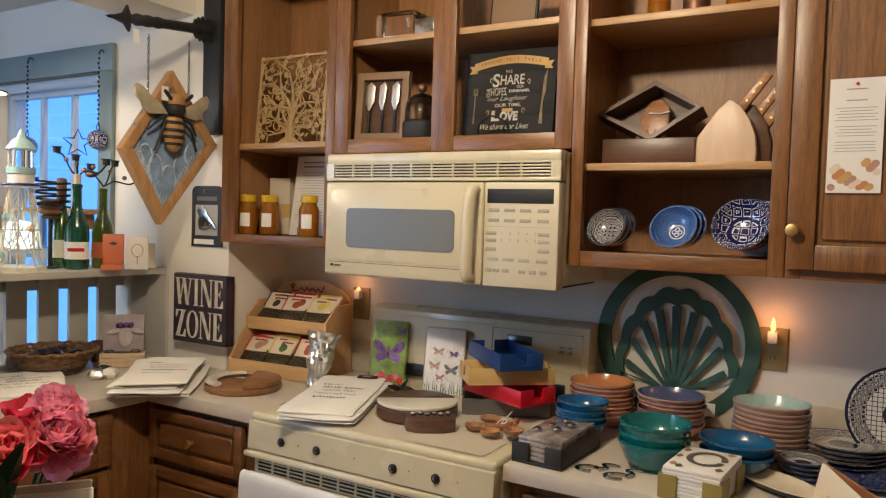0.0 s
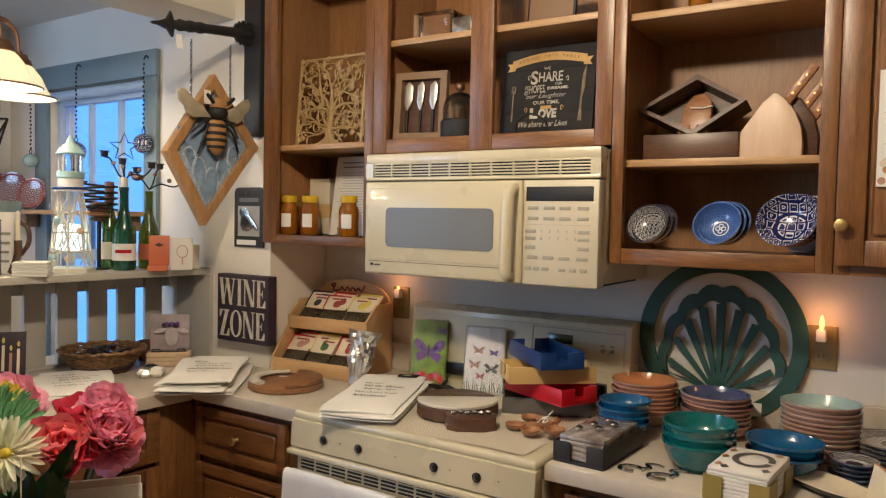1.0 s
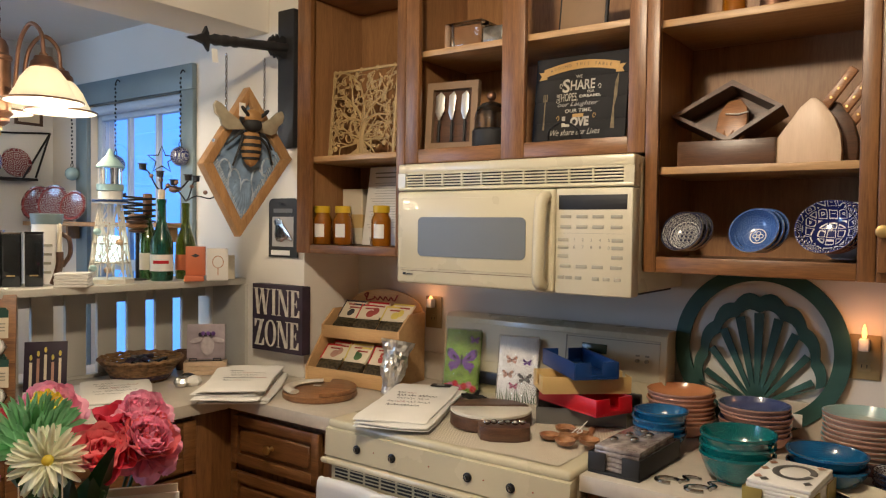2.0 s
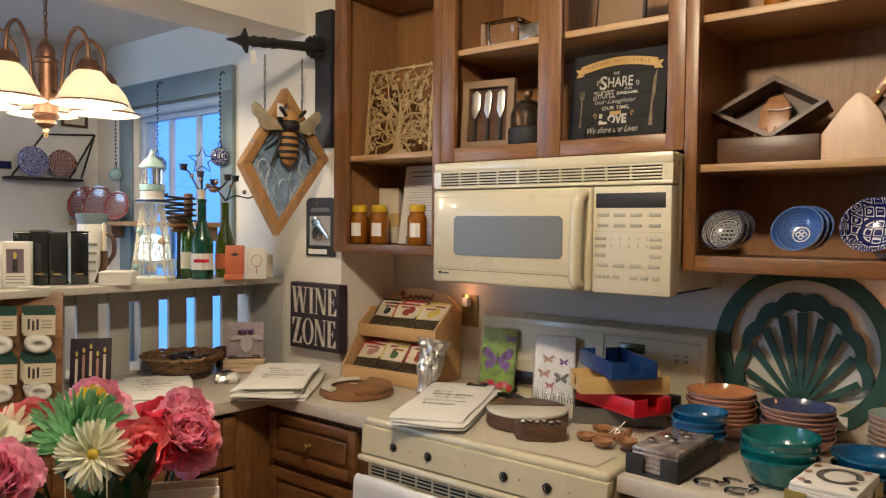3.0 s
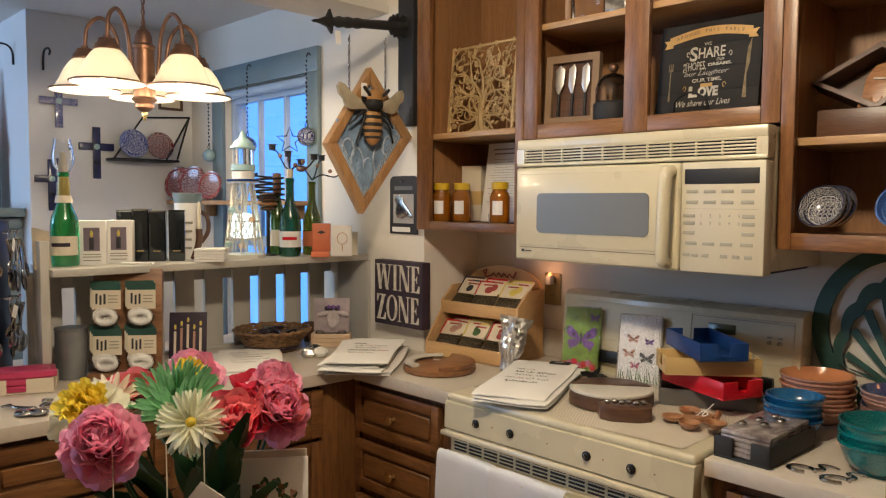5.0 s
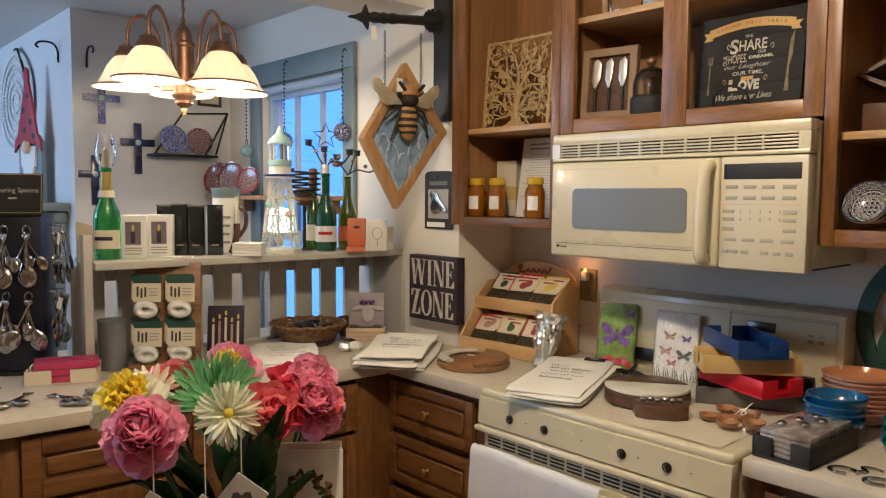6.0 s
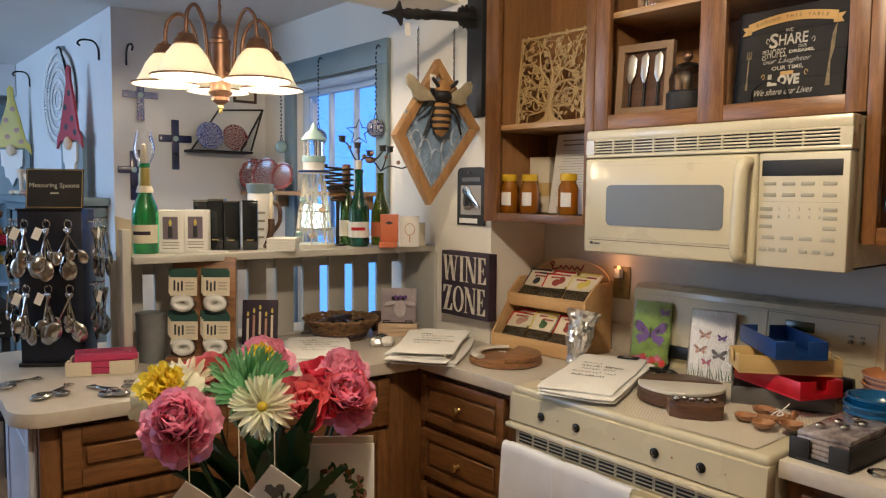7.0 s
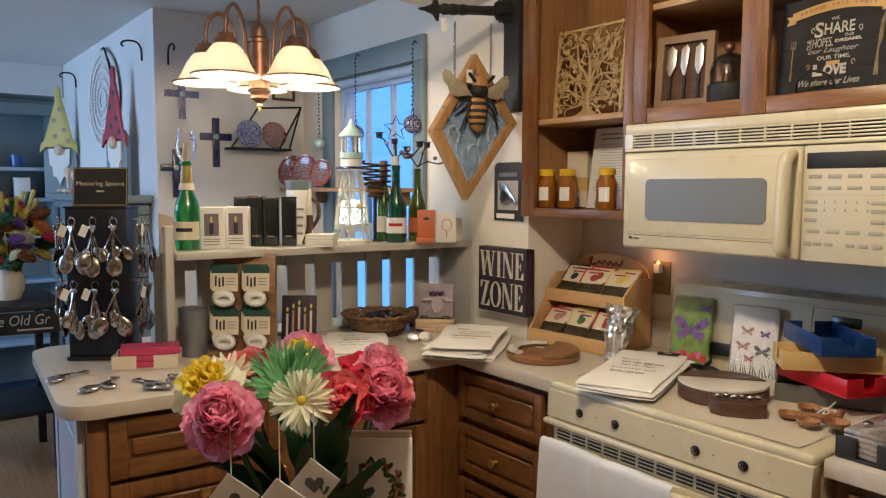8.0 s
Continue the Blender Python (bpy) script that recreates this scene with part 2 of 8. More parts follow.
        if bev:
            es = list({e for f in fs[:2] for e in f.edges})
            r = bmesh.ops.bevel(self.bm, geom=es, offset=bev, segments=2, profile=0.5, affect="EDGES", clamp_overlap=True)
            vs = list({v for f in r["faces"] for v in f.verts} | {v for v in vs if v.is_valid})
        self._move(vs, m)
        return self

    def ring(self, outer, inner, depth, m=None):
        """A flat ring between two outlines of equal length, in x and z."""
        n = len(outer)
        v = [[self.bm.verts.new((x, y, z)) for x, z in o] for o in (outer, inner) for y in (0, depth)]
        fs = []
        for i in range(n):
            j = (i + 1) % n
            fs += [self.bm.faces.new(q) for q in ((v[0][i], v[0][j], v[2][j], v[2][i]), (v[1][j], v[1][i], v[3][i], v[3][j]), (v[0][j], v[0][i], v[1][i], v[1][j]), (v[2][i], v[2][j], v[3][j], v[3][i]))]
        bmesh.ops.recalc_face_normals(self.bm, faces=fs)
        self._move([q for k in v for q in k], m)
        return self

    def sheet(self, nx, ny, f, thick=0.0):
        """A grid whose point (u, v), both 0 to 1, lies at f(u, v)."""
        g = [[self.bm.verts.new(f(i / nx, j / ny)) for j in range(ny + 1)] for i in range(nx + 1)]
        fs = [self.bm.faces.new((g[i][j], g[i + 1][j], g[i + 1][j + 1], g[i][j + 1])) for i in range(nx) for j in range(ny)]
        if thick:
            bmesh.ops.solidify(self.bm, geom=fs, thickness=thick)
        return self

    def ball(self, c, r, s=(1, 1, 1), m=None, u=16, v=10):
        place = Matrix.Translation(c) @ Matrix.Diagonal((*s, 1))
        return self.lathe([(r * math.sin(math.pi * k / v) if 0 < k < v else 0.0, -r * math.cos(math.pi * k / v)) for k in range(v + 1)], u, m @ place if m is not None else place)

    def mesh(self, name, material, crease=38):
        bmesh.ops.recalc_face_normals(self.bm, faces=self.bm.faces[:])
        me = bpy.data.meshes.new(name)
        self.bm.to_mesh(me)
        self.bm.free()
        me.materials.append(M[material] if isinstance(material, str) else material)
        me.polygons.foreach_set("use_smooth", [True] * len(me.polygons))
        me.set_sharp_from_angle(angle=radians(crease))
        return me


def thing(name, m, label, category, group="", kind=""):
    ob = new(name)
    ob.empty_display_size = 0.05
    ob.matrix_world = m
    return tagged(ob, label, category, group, kind)


def part(name, b, material, parent, label="", m=None):
    """One mesh under a thing or a part; a list of named pieces gives the first as the part, the rest under it."""
    if isinstance(b, list):
        ob = part(name, b[0][1], material, parent, label, m)
        for piece, q in b[1:]:
            part(piece, q, material, ob)
        return ob
    ob = new(name, b.mesh(name, material) if isinstance(b, B) else b)
    ob.parent = parent
    if m is not None:
        ob.matrix_local = m
    return tagged(ob, label)


def solo(name, b, material, m, label, category, group="", kind=""):
    ob = new(name, b.mesh(name, material))
    ob.matrix_world = m
    return tagged(ob, label, category, group, kind)


def text_mesh(body, size, material, extrude=0.0006, align="CENTER", spread=1.0, shear=0.0, bold=0.0):
    cu = bpy.data.curves.new("lettering", "FONT")
    cu.body, cu.size, cu.extrude, cu.align_x, cu.align_y = body, size, extrude, align, "CENTER"
    cu.space_character, cu.shear, cu.offset, cu.resolution_u = spread, shear, bold, 3
    ob = bpy.data.objects.new("lettering", cu)
    scene.collection.objects.link(ob)
    me = bpy.data.meshes.new_from_object(ob.evaluated_get(bpy.context.evaluated_depsgraph_get()))
    bpy.data.objects.remove(ob)
    me.materials.clear()
    me.materials.append(M[material] if isinstance(material, str) else material)
    return me


def circle(cx, cz, rx, rz, n=32, a0=0.0, a1=360.0):
    full = abs(a1 - a0 - 360) < 1e-6
    k = n if full else n + 1
    return [(cx + rx * math.cos(radians(a0 + (a1 - a0) * i / n)), cz + rz * math.sin(radians(a0 + (a1 - a0) * i / n))) for i in range(k)]


def smooth(pts, n=6):
    """A smooth path through points."""
    P = [Vector(p) for p in pts]
    P = [2 * P[0] - P[1]] + P + [2 * P[-1] - P[-2]]
    out = []
    for i in range(1, len(P) - 2):
        a, b, c, d = P[i - 1:i + 3]
        for k in range(n):
            t = k / n
            out.append(0.5 * (2 * b + (c - a) * t + (2 * a - 5 * b + 4 * c - d) * t * t + (3 * b - a - 3 * c + d) * t ** 3))
    out.append(P[-2])
    return out


UP = pose(0, 0, 0, 90)  # lays lettering upright, facing -y


# ---- structure ----
CEIL = 2.34


def wall(name, x0, x1, y0, y1, z0=0.0, z1=2.46, material="wall"):
    return solo(name, B().box(x0, x1, y0, y1, z0, z1), material, Matrix(), "painted plaster wall, off-white, slightly uneven", "wall", kind="structure")


solo("floor", B().box(-7.6, 3.3, -4.7, 0.4, -0.1, 0.0), "floor", Matrix(), "warm brown hardwood floor boards", "floor", kind="structure")
solo("ceiling", B().box(-7.6, -0.85, -4.7, 0.4, CEIL, CEIL + 0.3), "ceiling", Matrix(), "white painted plaster ceiling", "ceiling", kind="structure")
solo("kitchen_ceiling", B().box(-0.85, 3.3, -4.7, 0.4, 2.46, 2.56), "ceiling", Matrix(), "white painted plaster kitchen ceiling", "ceiling", kind="structure")
wall("wall_back", -0.525, 3.2, 0.0, 0.12)
wall("wall_return", -0.645, -0.525, -0.17, 0.12)
wall("wall_bee_right", -1.24, -0.525, -0.29, -0.17)
wall("wall_bee_top", -1.97, -1.24, -0.29, -0.17, 2.02, 2.46)
wall("wall_bee_bottom", -1.97, -1.24, -0.29, -0.17, 0.0, 0.62)
wall("wall_bee_left", -2.33, -1.97, -0.29, -0.17)
wall("wall_crosses", -2.45, -2.33, -1.085, -0.17, material="wall2")
wall("wall_gnomes", -4.9, -2.45, -1.085, -0.965, material="wall2")
wall("wall_far", -5.02, -4.9, -4.6, -0.965, material="wall2")
# next two: out of view, added to close the kitchen and set its bounce
wall("wall_right", 3.1, 3.22, -4.6, 0.0, material="low_bounce_wall")
wall("wall_behind", -0.6, 3.2, -3.4, -3.28, material="low_bounce_wall")
wall("wall_behind_side", -0.72, -0.6, -4.5, -3.28)
wall("wall_shop", -5.0, -0.6, -4.6, -4.48)
solo("header_beam", B().box(-0.98, -0.72, -4.48, -0.29, 2.185, 2.46, 0.004), "wall", Matrix(), "boxed plaster header beam over the counter", "beam", kind="structure")

# window: casing, sash bars, panes
win = thing("window_1", pose(-1.605, -0.29, 0.62), "tall sash window with blue-grey painted casing", "window", kind="structure")
part("window_frame", B().box(-0.465, -0.365, -0.022, -0.001, -0.1, 1.4, 0.003).box(0.365, 0.448, -0.022, -0.001, -0.1, 1.4, 0.003).box(-0.465, 0.448, -0.024, -0.001, 1.4, 1.505, 0.003), "trim_blue", win)
part("window_sill", B().box(-0.48, 0.46, -0.06, -0.001, -0.13, -0.1, 0.006), "trim_blue", win)
part("sash", B().box(-0.365, -0.325, 0.03, 0.07, 0, 1.4, 0.004).box(0.325, 0.365, 0.03, 0.07, 0, 1.4, 0.004).box(-0.325, 0.325, 0.03, 0.07, 1.33, 1.4, 0.004).box(-0.325, 0.325, 0.03, 0.07, 0, 0.06, 0.004).box(-0.325, 0.325, 0.03, 0.07, 0.63, 0.68, 0.004), "sash", win, "pale painted sash")
for k in (-0.11, 0.11):
    part("glazing_bar", B().box(k - 0.011, k + 0.011, 0.036, 0.062, 0.06, 1.33, 0.003), "sash", win)
part("roller_blind", B().lathe([(0, -0.36), (0.022, -0.36), (0.022, 0.36), (0, 0.36)], 16, pose(0, 0.005, 1.372, 0, 90, 0)), "sash", win)
pane = part("pane", B().box(-0.325, 0.325, 0.046, 0.05, 0.06, 1.33), "glass", win)
pane.visible_shadow = False
M["dusk"] = mat("blue_dusk", (0.1, 0.36, 0.95), 1.0, var=0.35, scale=1.1, bump=0, emit=1.5, color2=(0.03, 0.17, 0.75), stretch=(0.5, 1, 1.5))
bdrop = B()
for i in range(24):
    bdrop.poly([(1.6, -0.4 + 0.19 * i), (1.62, -0.4 + 0.19 * i), (1.62, -0.21 + 0.19 * i), (1.613, -0.21 + 0.19 * i)], 9.0, Matrix(((0, 1, 0, -8.4), (1, 0, 0, 0), (0, 0, 1, 0), (0, 0, 0, 1))))
solo("backdrop", bdrop, "dusk", Matrix(), "blue dusk light on the clapboards of the house opposite", "backdrop", kind="structure")


# ---- kitchen: cabinets ----
def knob(parent, x, y, z, turn=0.0):
    part("knob", B().lathe([(0, 0), (0.0075, 0), (0.006, 0.006), (0.005, 0.012), (0.011, 0.017), (0.0145, 0.022), (0.013, 0.027), (0, 0.03)], 20), "brass", parent, "round brass knob", pose(x, y, z, 90, 0, 0) if not turn else pose(x, y, z, 90, 0, turn))


def raised_panel(x0, x1, z0, z1, y, frame_w=0.05):
    """The pieces of a frame-and-panel front whose face lies at y, facing -y: the backing board first."""
    g = 0.022
    return [("backing", B().box(x0 + 0.001, x1 - 0.001, y + 0.012, y + 0.02, z0 + 0.001, z1 - 0.001)),
            ("stile", B().box(x0, x0 + frame_w, y, y + 0.0119, z0, z1, 0.003)),
            ("stile", B().box(x1 - frame_w, x1, y, y + 0.0119, z0, z1, 0.003)),
            ("rail", B().box(x0 + frame_w, x1 - frame_w, y, y + 0.0119, z1 - frame_w, z1, 0.003)),
            ("rail", B().box(x0 + frame_w, x1 - frame_w, y, y + 0.0119, z0, z0 + frame_w, 0.003)),
            ("raised_field", B().box(x0 + frame_w + g * 0.5, x1 - frame_w - g * 0.5, y + 0.003, y + 0.0119, z0 + frame_w + g * 0.5, z1 - frame_w - g * 0.5, 0.007, seg=1))]


def upper_cabinet(x0, x1, z0, stiles, rail_top, shelves, label, bottom_in=None):
    """An open wall unit: carcass, shelves and a face frame."""
    t = thing("wall_cabinet", pose(0, 0, 0), label, "cabinet", "wall cabinets")
    z1, yb, yf = 2.3, -0.004, -0.312
    part("side_panel", B().box(x0, x0 + 0.016, yf, yb, z0, z1), "oak_in", t)
    part("side_panel", B().box(x1 - 0.016, x1, yf, yb, z0, z1), "oak_in", t)
    part("back_panel", B().box(x0 + 0.016, x1 - 0.016, yb - 0.008, yb, z0, z1), "oak_in", t)
    zb = bottom_in if bottom_in is not None else rail_top - 0.004
    part("bottom_panel", B().box(x0 + 0.016, x1 - 0.016, yf, yb - 0.008, zb - 0.018, zb), "oak_h", t)
    part("top_panel", B().box(x0 + 0.016, x1 - 0.016, yf, yb - 0.008, z1 - 0.018, z1), "oak_h", t)
    for a, b in stiles:
        part("stile", B().box(a, b, yf - 0.02, yf - 0.0005, z0, z1, 0.0025), "oak_v", t)
    edges = sorted(stiles)
    for (_, a), (b, _) in zip(edges, edges[1:]):
        part("bottom_rail", B().box(a, b, yf - 0.019, yf - 0.0005, z0, rail_top, 0.0025), "oak_h", t)
    for z in shelves:
        part("shelf", B().box(x0 + 0.018, x1 - 0.018, yf + 0.006, yb - 0.01, z - 0.019, z, 0.002), "oak_edge", t, "shelf with a pale wooden front edge")
    for x in (x0 + 0.0165, x1 - 0.0185):
        part("shelf_standard", B().box(x, x + 0.002, yf + 0.03, yf + 0.042, rail_top + 0.01, z1 - 0.03), "brass", t)
    return t


upper_cabinet(-0.522, -0.031, 1.372, [(-0.522, -0.457), (-0.066, -0.031)], 1.402, [1.713], "open brown oak wall cabinet with one shelf")
upper_cabinet(-0.03, 0.756, 1.668, [(-0.03, 0.022), (0.325, 0.4), (0.709, 0.756)], 1.712, [2.022], "open brown oak wall cabinet above the microwave")
upper_cabinet(0.757, 1.276, 1.362, [(0.757, 0.79), (1.24, 1.276)], 1.402, [1.63, 2.003], "open brown oak wall cabinet holding bowls and wooden ware")
door_cab = upper_cabinet(1.277, 1.76, 1.362, [(1.277, 1.31), (1.725, 1.76)], 1.402, [1.7], "brown oak wall cabinet with a closed panel door")
door = part("door", raised_panel(1.281, 1.745, 1.384, 2.28, -0.3535, 0.056), "oak_v", door_cab)
knob(door, 1.292, -0.3535, 1.472)

# ---- kitchen: counters and base cabinets ----
PEN = pose(-0.49, -0.7, 0, 0, 0, -3.8)  # the peninsula's own frame: x towards the cook, y towards the wall
TOP = 0.915


def rounded(x0, x1, y0, y1, r, corners, n=6):
    pts = []
    for cx, cy, a, on in ((x1, y1, 0, "ne" in corners), (x0, y1, 90, "nw" in corners), (x0, y0, 180, "sw" in corners), (x1, y0, 270, "se" in corners)):
        if not on:
            pts.append((cx, cy))
            continue
        ox, oy = (cx - r if cx == x1 else cx + r), (cy - r if cy == y1 else cy + r)
        pts += [(ox + r * math.cos(radians(a + 90 * k / n)), oy + r * math.sin(radians(a + 90 * k / n))) for k in range(n + 1)]
    return pts




def slab(pts, z0, z1):
    """An outline in x and y, pushed up."""
    return B().poly([(x, -y) for x, y in pts], z1 - z0, Matrix(((1, 0, 0, 0), (0, 0, -1, 0), (0, 1, 0, z0), (0, 0, 0, 1))), 0.002)


ctr = thing("countertop", PEN, "pale grey-beige laminate countertop with a thin dark edge line", "countertop")
part("peninsula_top", slab(rounded(-0.86, 0.0, -1.15, 0.045, 0.09, ("sw", "se")), TOP - 0.038, TOP), "laminate", ctr)
run = thing("countertop", Matrix(), "pale grey-beige laminate countertop in the corner", "countertop")
part("corner_top", slab([(-1.0, -0.652), (-0.032, -0.645), (-0.032, -0.004), (-0.52, -0.004), (-0.52, -0.295), (-1.28, -0.295), (-1.3, -0.64)], TOP - 0.0378, TOP + 0.0005), "laminate", run)
part("backsplash", B().box(-0.52, -0.033, -0.022, -0.003, TOP + 0.001, TOP + 0.1, 0.003), "laminate", run)
right_top = thing("countertop", Matrix(), "pale grey-beige laminate countertop crowded with crockery", "countertop")
part("top", B().box(0.738, 3.0, -0.645, -0.004, TOP - 0.038, TOP, 0.002), "laminate", right_top)
part("backsplash", B().box(0.76, 3.0, -0.022, -0.003, TOP + 0.001, TOP + 0.1, 0.003), "laminate", right_top)

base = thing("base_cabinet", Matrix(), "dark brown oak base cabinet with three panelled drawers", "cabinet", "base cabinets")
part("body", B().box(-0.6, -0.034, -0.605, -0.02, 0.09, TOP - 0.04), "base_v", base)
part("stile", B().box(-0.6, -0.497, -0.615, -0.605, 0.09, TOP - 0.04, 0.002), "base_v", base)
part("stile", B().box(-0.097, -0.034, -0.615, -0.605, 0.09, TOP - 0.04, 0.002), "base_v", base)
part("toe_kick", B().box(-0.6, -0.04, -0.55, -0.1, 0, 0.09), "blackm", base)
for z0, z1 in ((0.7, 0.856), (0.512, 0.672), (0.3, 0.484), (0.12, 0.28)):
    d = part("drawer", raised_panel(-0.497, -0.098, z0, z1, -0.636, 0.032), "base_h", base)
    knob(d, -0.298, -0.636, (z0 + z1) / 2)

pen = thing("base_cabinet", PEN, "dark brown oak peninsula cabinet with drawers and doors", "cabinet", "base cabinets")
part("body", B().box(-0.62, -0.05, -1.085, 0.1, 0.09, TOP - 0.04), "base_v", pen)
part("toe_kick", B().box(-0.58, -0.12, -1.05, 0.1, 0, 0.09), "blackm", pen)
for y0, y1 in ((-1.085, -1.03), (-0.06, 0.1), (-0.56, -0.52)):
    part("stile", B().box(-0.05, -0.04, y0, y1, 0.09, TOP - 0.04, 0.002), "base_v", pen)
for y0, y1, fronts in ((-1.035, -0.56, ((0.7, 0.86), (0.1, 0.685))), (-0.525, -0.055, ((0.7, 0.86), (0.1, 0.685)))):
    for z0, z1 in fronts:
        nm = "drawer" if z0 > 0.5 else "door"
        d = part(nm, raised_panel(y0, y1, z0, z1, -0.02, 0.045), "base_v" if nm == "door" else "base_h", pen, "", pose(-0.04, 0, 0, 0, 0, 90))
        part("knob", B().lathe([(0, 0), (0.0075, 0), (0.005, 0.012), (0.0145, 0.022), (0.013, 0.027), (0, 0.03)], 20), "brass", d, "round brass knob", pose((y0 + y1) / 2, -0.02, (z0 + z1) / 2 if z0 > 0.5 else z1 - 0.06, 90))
# wood in pale blue-grey: the daylight's sheen is put into the base colour
M["sheen_panel"] = mat("blue_sheen_panel", (0.5, 0.52, 0.6), 0.4, var=0.06, scale=3, bump=0.06)
part("end_panel", raised_panel(-0.6, -0.07, 0.1, TOP - 0.05, -1.106, 0.06), "sheen_panel", pen, "wooden end panel, the blue sheen of daylight put into its colour")
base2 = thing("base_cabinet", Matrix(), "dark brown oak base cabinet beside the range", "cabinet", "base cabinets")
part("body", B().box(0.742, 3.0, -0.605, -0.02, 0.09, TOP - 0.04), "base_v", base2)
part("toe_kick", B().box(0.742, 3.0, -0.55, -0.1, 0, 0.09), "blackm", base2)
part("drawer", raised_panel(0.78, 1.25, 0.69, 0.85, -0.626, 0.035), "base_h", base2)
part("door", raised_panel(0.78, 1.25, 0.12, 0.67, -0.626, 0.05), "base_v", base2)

# ---- shelf rail on the peninsula ----
RAILZ = 1.262
rail = thing("shelf_rail", PEN @ pose(0, 0, TOP + 0.001), "grey-painted wooden slat rail with a shelf along its top", "rail")
H = RAILZ - TOP - 0.001
part("shelf", B().box(-0.665, -0.385, -0.765, 0.4, H - 0.024, H, 0.003), "rail", rail)
part("apron", B().box(-0.655, -0.635, -0.76, 0.4, H - 0.085, H - 0.024, 0.003), "rail", rail)
part("end_post", B().box(-0.5, -0.41, -0.793, -0.767, 0, H + 0.085, 0.003), "rail", rail)
part("end_post", B().box(-0.665, -0.6, -0.793, -0.767, 0, H - 0.025, 0.003), "rail", rail)
part("wall_post", B().box(-0.635, -0.37, 0.372, 0.395, 0, H - 0.025, 0.003), "rail", rail)
slats = B().box(-0.633, -0.615, 0.0, 0.072, 0.012, H - 0.03, 0.002)
me = slats.mesh("slat", "rail")
for i in range(10):
    part("slat", me, "", rail, "", pose(0, -0.755 + 0.112 * i, 0))
part("bottom_strip", B().box(-0.64, -0.61, -0.765, 0.37, 0.0, 0.012), "rail", rail)

# ---- microwave ----
mw = thing("microwave", pose(0, -0.004, 1.294), "almond over-the-range microwave with a grey window", "microwave")
W, D, HT = 0.757, 0.396, 0.366
part("body", B().box(0.004, W - 0.004, -D + 0.05, 0, 0.012, HT - 0.002, 0.004), "almond", mw)
part("underside", B().box(0.03, W - 0.03, -D + 0.06, -0.02, 0.002, 0.013), "blackm", mw, "dark grease filters")
grille = part("vent_grille", B().box(0, W, -D + 0.012, -D + 0.05, 0.285, HT, 0.006).box(0, W, -D, -D + 0.02, HT - 0.03, HT, 0.006).box(0, W, -D, -D + 0.02, 0.285, 0.296, 0.004).box(0, 0.028, -D + 0.0006, -D + 0.02, 0.295, HT - 0.029).box(W - 0.028, W, -D + 0.0006, -D + 0.02, 0.295, HT - 0.029), "almond", mw)
slot = B().box(0.03, W - 0.03, -D + 0.0095, -D + 0.011, 0.297, HT - 0.03)
part("slot_backing", slot, "blackm", grille)
fin = B().box(0.029, W - 0.029, -D + 0.001, -D + 0.0105, 0, 0.0045, 0.001).mesh("fin", "almond")
for i in range(5):
    part("fin", fin, "", grille, "", pose(0, 0, 0.2995 + i * 0.0083))
post = B().box(0, 0.004, -D + 0.0015, -D + 0.0105, 0.297, HT - 0.031).mesh("rib", "almond")
for i in range(9):
    part("rib", post, "", grille, "", pose(0.095 + i * 0.0685, 0, 0))
mdoor = part("door", B().box(0, 0.54, -D - 0.004, -D + 0.045, 0.004, 0.282, 0.009, seg=3).box(0.02, 0.485, -D - 0.006, -D, 0.05, 0.262, 0.002), "almond", mw)
part("window", B().poly([(x, z) for x, z in rounded(0.085, 0.455, 0.088, 0.205, 0.016, ("ne", "nw", "se", "sw"))], 0.003, pose(0, -D - 0.0085, 0)), "mwglass", mdoor, "grey glossy door window")
part("logo", B().box(0.028, 0.038, -D - 0.0075, -D - 0.006, 0.03, 0.037).box(0.043, 0.065, -D - 0.0075, -D - 0.006, 0.031, 0.034), "dark_ink", mdoor)
part("seam", B().box(0.02, 0.485, -D - 0.0055, -D - 0.004, 0.0425, 0.044), "lam_edge", mdoor)
hp = smooth([(0.515, -D - 0.002, 0.262), (0.515, -D - 0.028, 0.25), (0.513, -D - 0.034, 0.2), (0.51, -D - 0.034, 0.1), (0.508, -D - 0.028, 0.035), (0.507, -D - 0.002, 0.022)], 6)
part("handle", B().tube(hp, 0.017, 12), "almond", mdoor, "curved almond handle")
panel = part("control_panel", B().box(0.543, W, -D - 0.004, -D + 0.045, 0.004, 0.282, 0.006), "almond_m", mw)
part("display", B().box(0.553, 0.742, -D - 0.0055, -D - 0.003, 0.226, 0.264, 0.001), "blackm", panel, "dark display")
key = B().box(-0.0155, 0.0155, -0.002, 0, -0.0045, 0.0045, 0.0008).mesh("button", mat("button_grey", (0.42, 0.39, 0.3), 0.5, bump=0))
for r, zz in enumerate((0.208, 0.181, 0.147, 0.128, 0.104, 0.078, 0.048)):
    xs = (0.574, 0.62, 0.665, 0.715) if r in (0, 1, 5) else ((0.567, 0.718) if r in (2, 3, 4) else (0.562, 0.585, 0.612, 0.66, 0.69, 0.72))
    for x in xs:
        part("button", key, "", panel, "", pose(x, -D - 0.004, zz) @ Matrix.Diagonal((1 if r < 6 else 0.6, 1, 1, 1)))
for r, row in enumerate(("12345", "67890")):
    for i, c in enumerate(row):
        part("digit", text_mesh(c, 0.012, "grey_ink", 0.0003), "", panel, "", pose(0.599 + i * 0.024, -D - 0.0046, 0.147 - 0.019 * r) @ UP)
part("divider", B().box(0.555, 0.74, -D - 0.0046, -D - 0.004, 0.164, 0.1646), "grey_ink", panel)

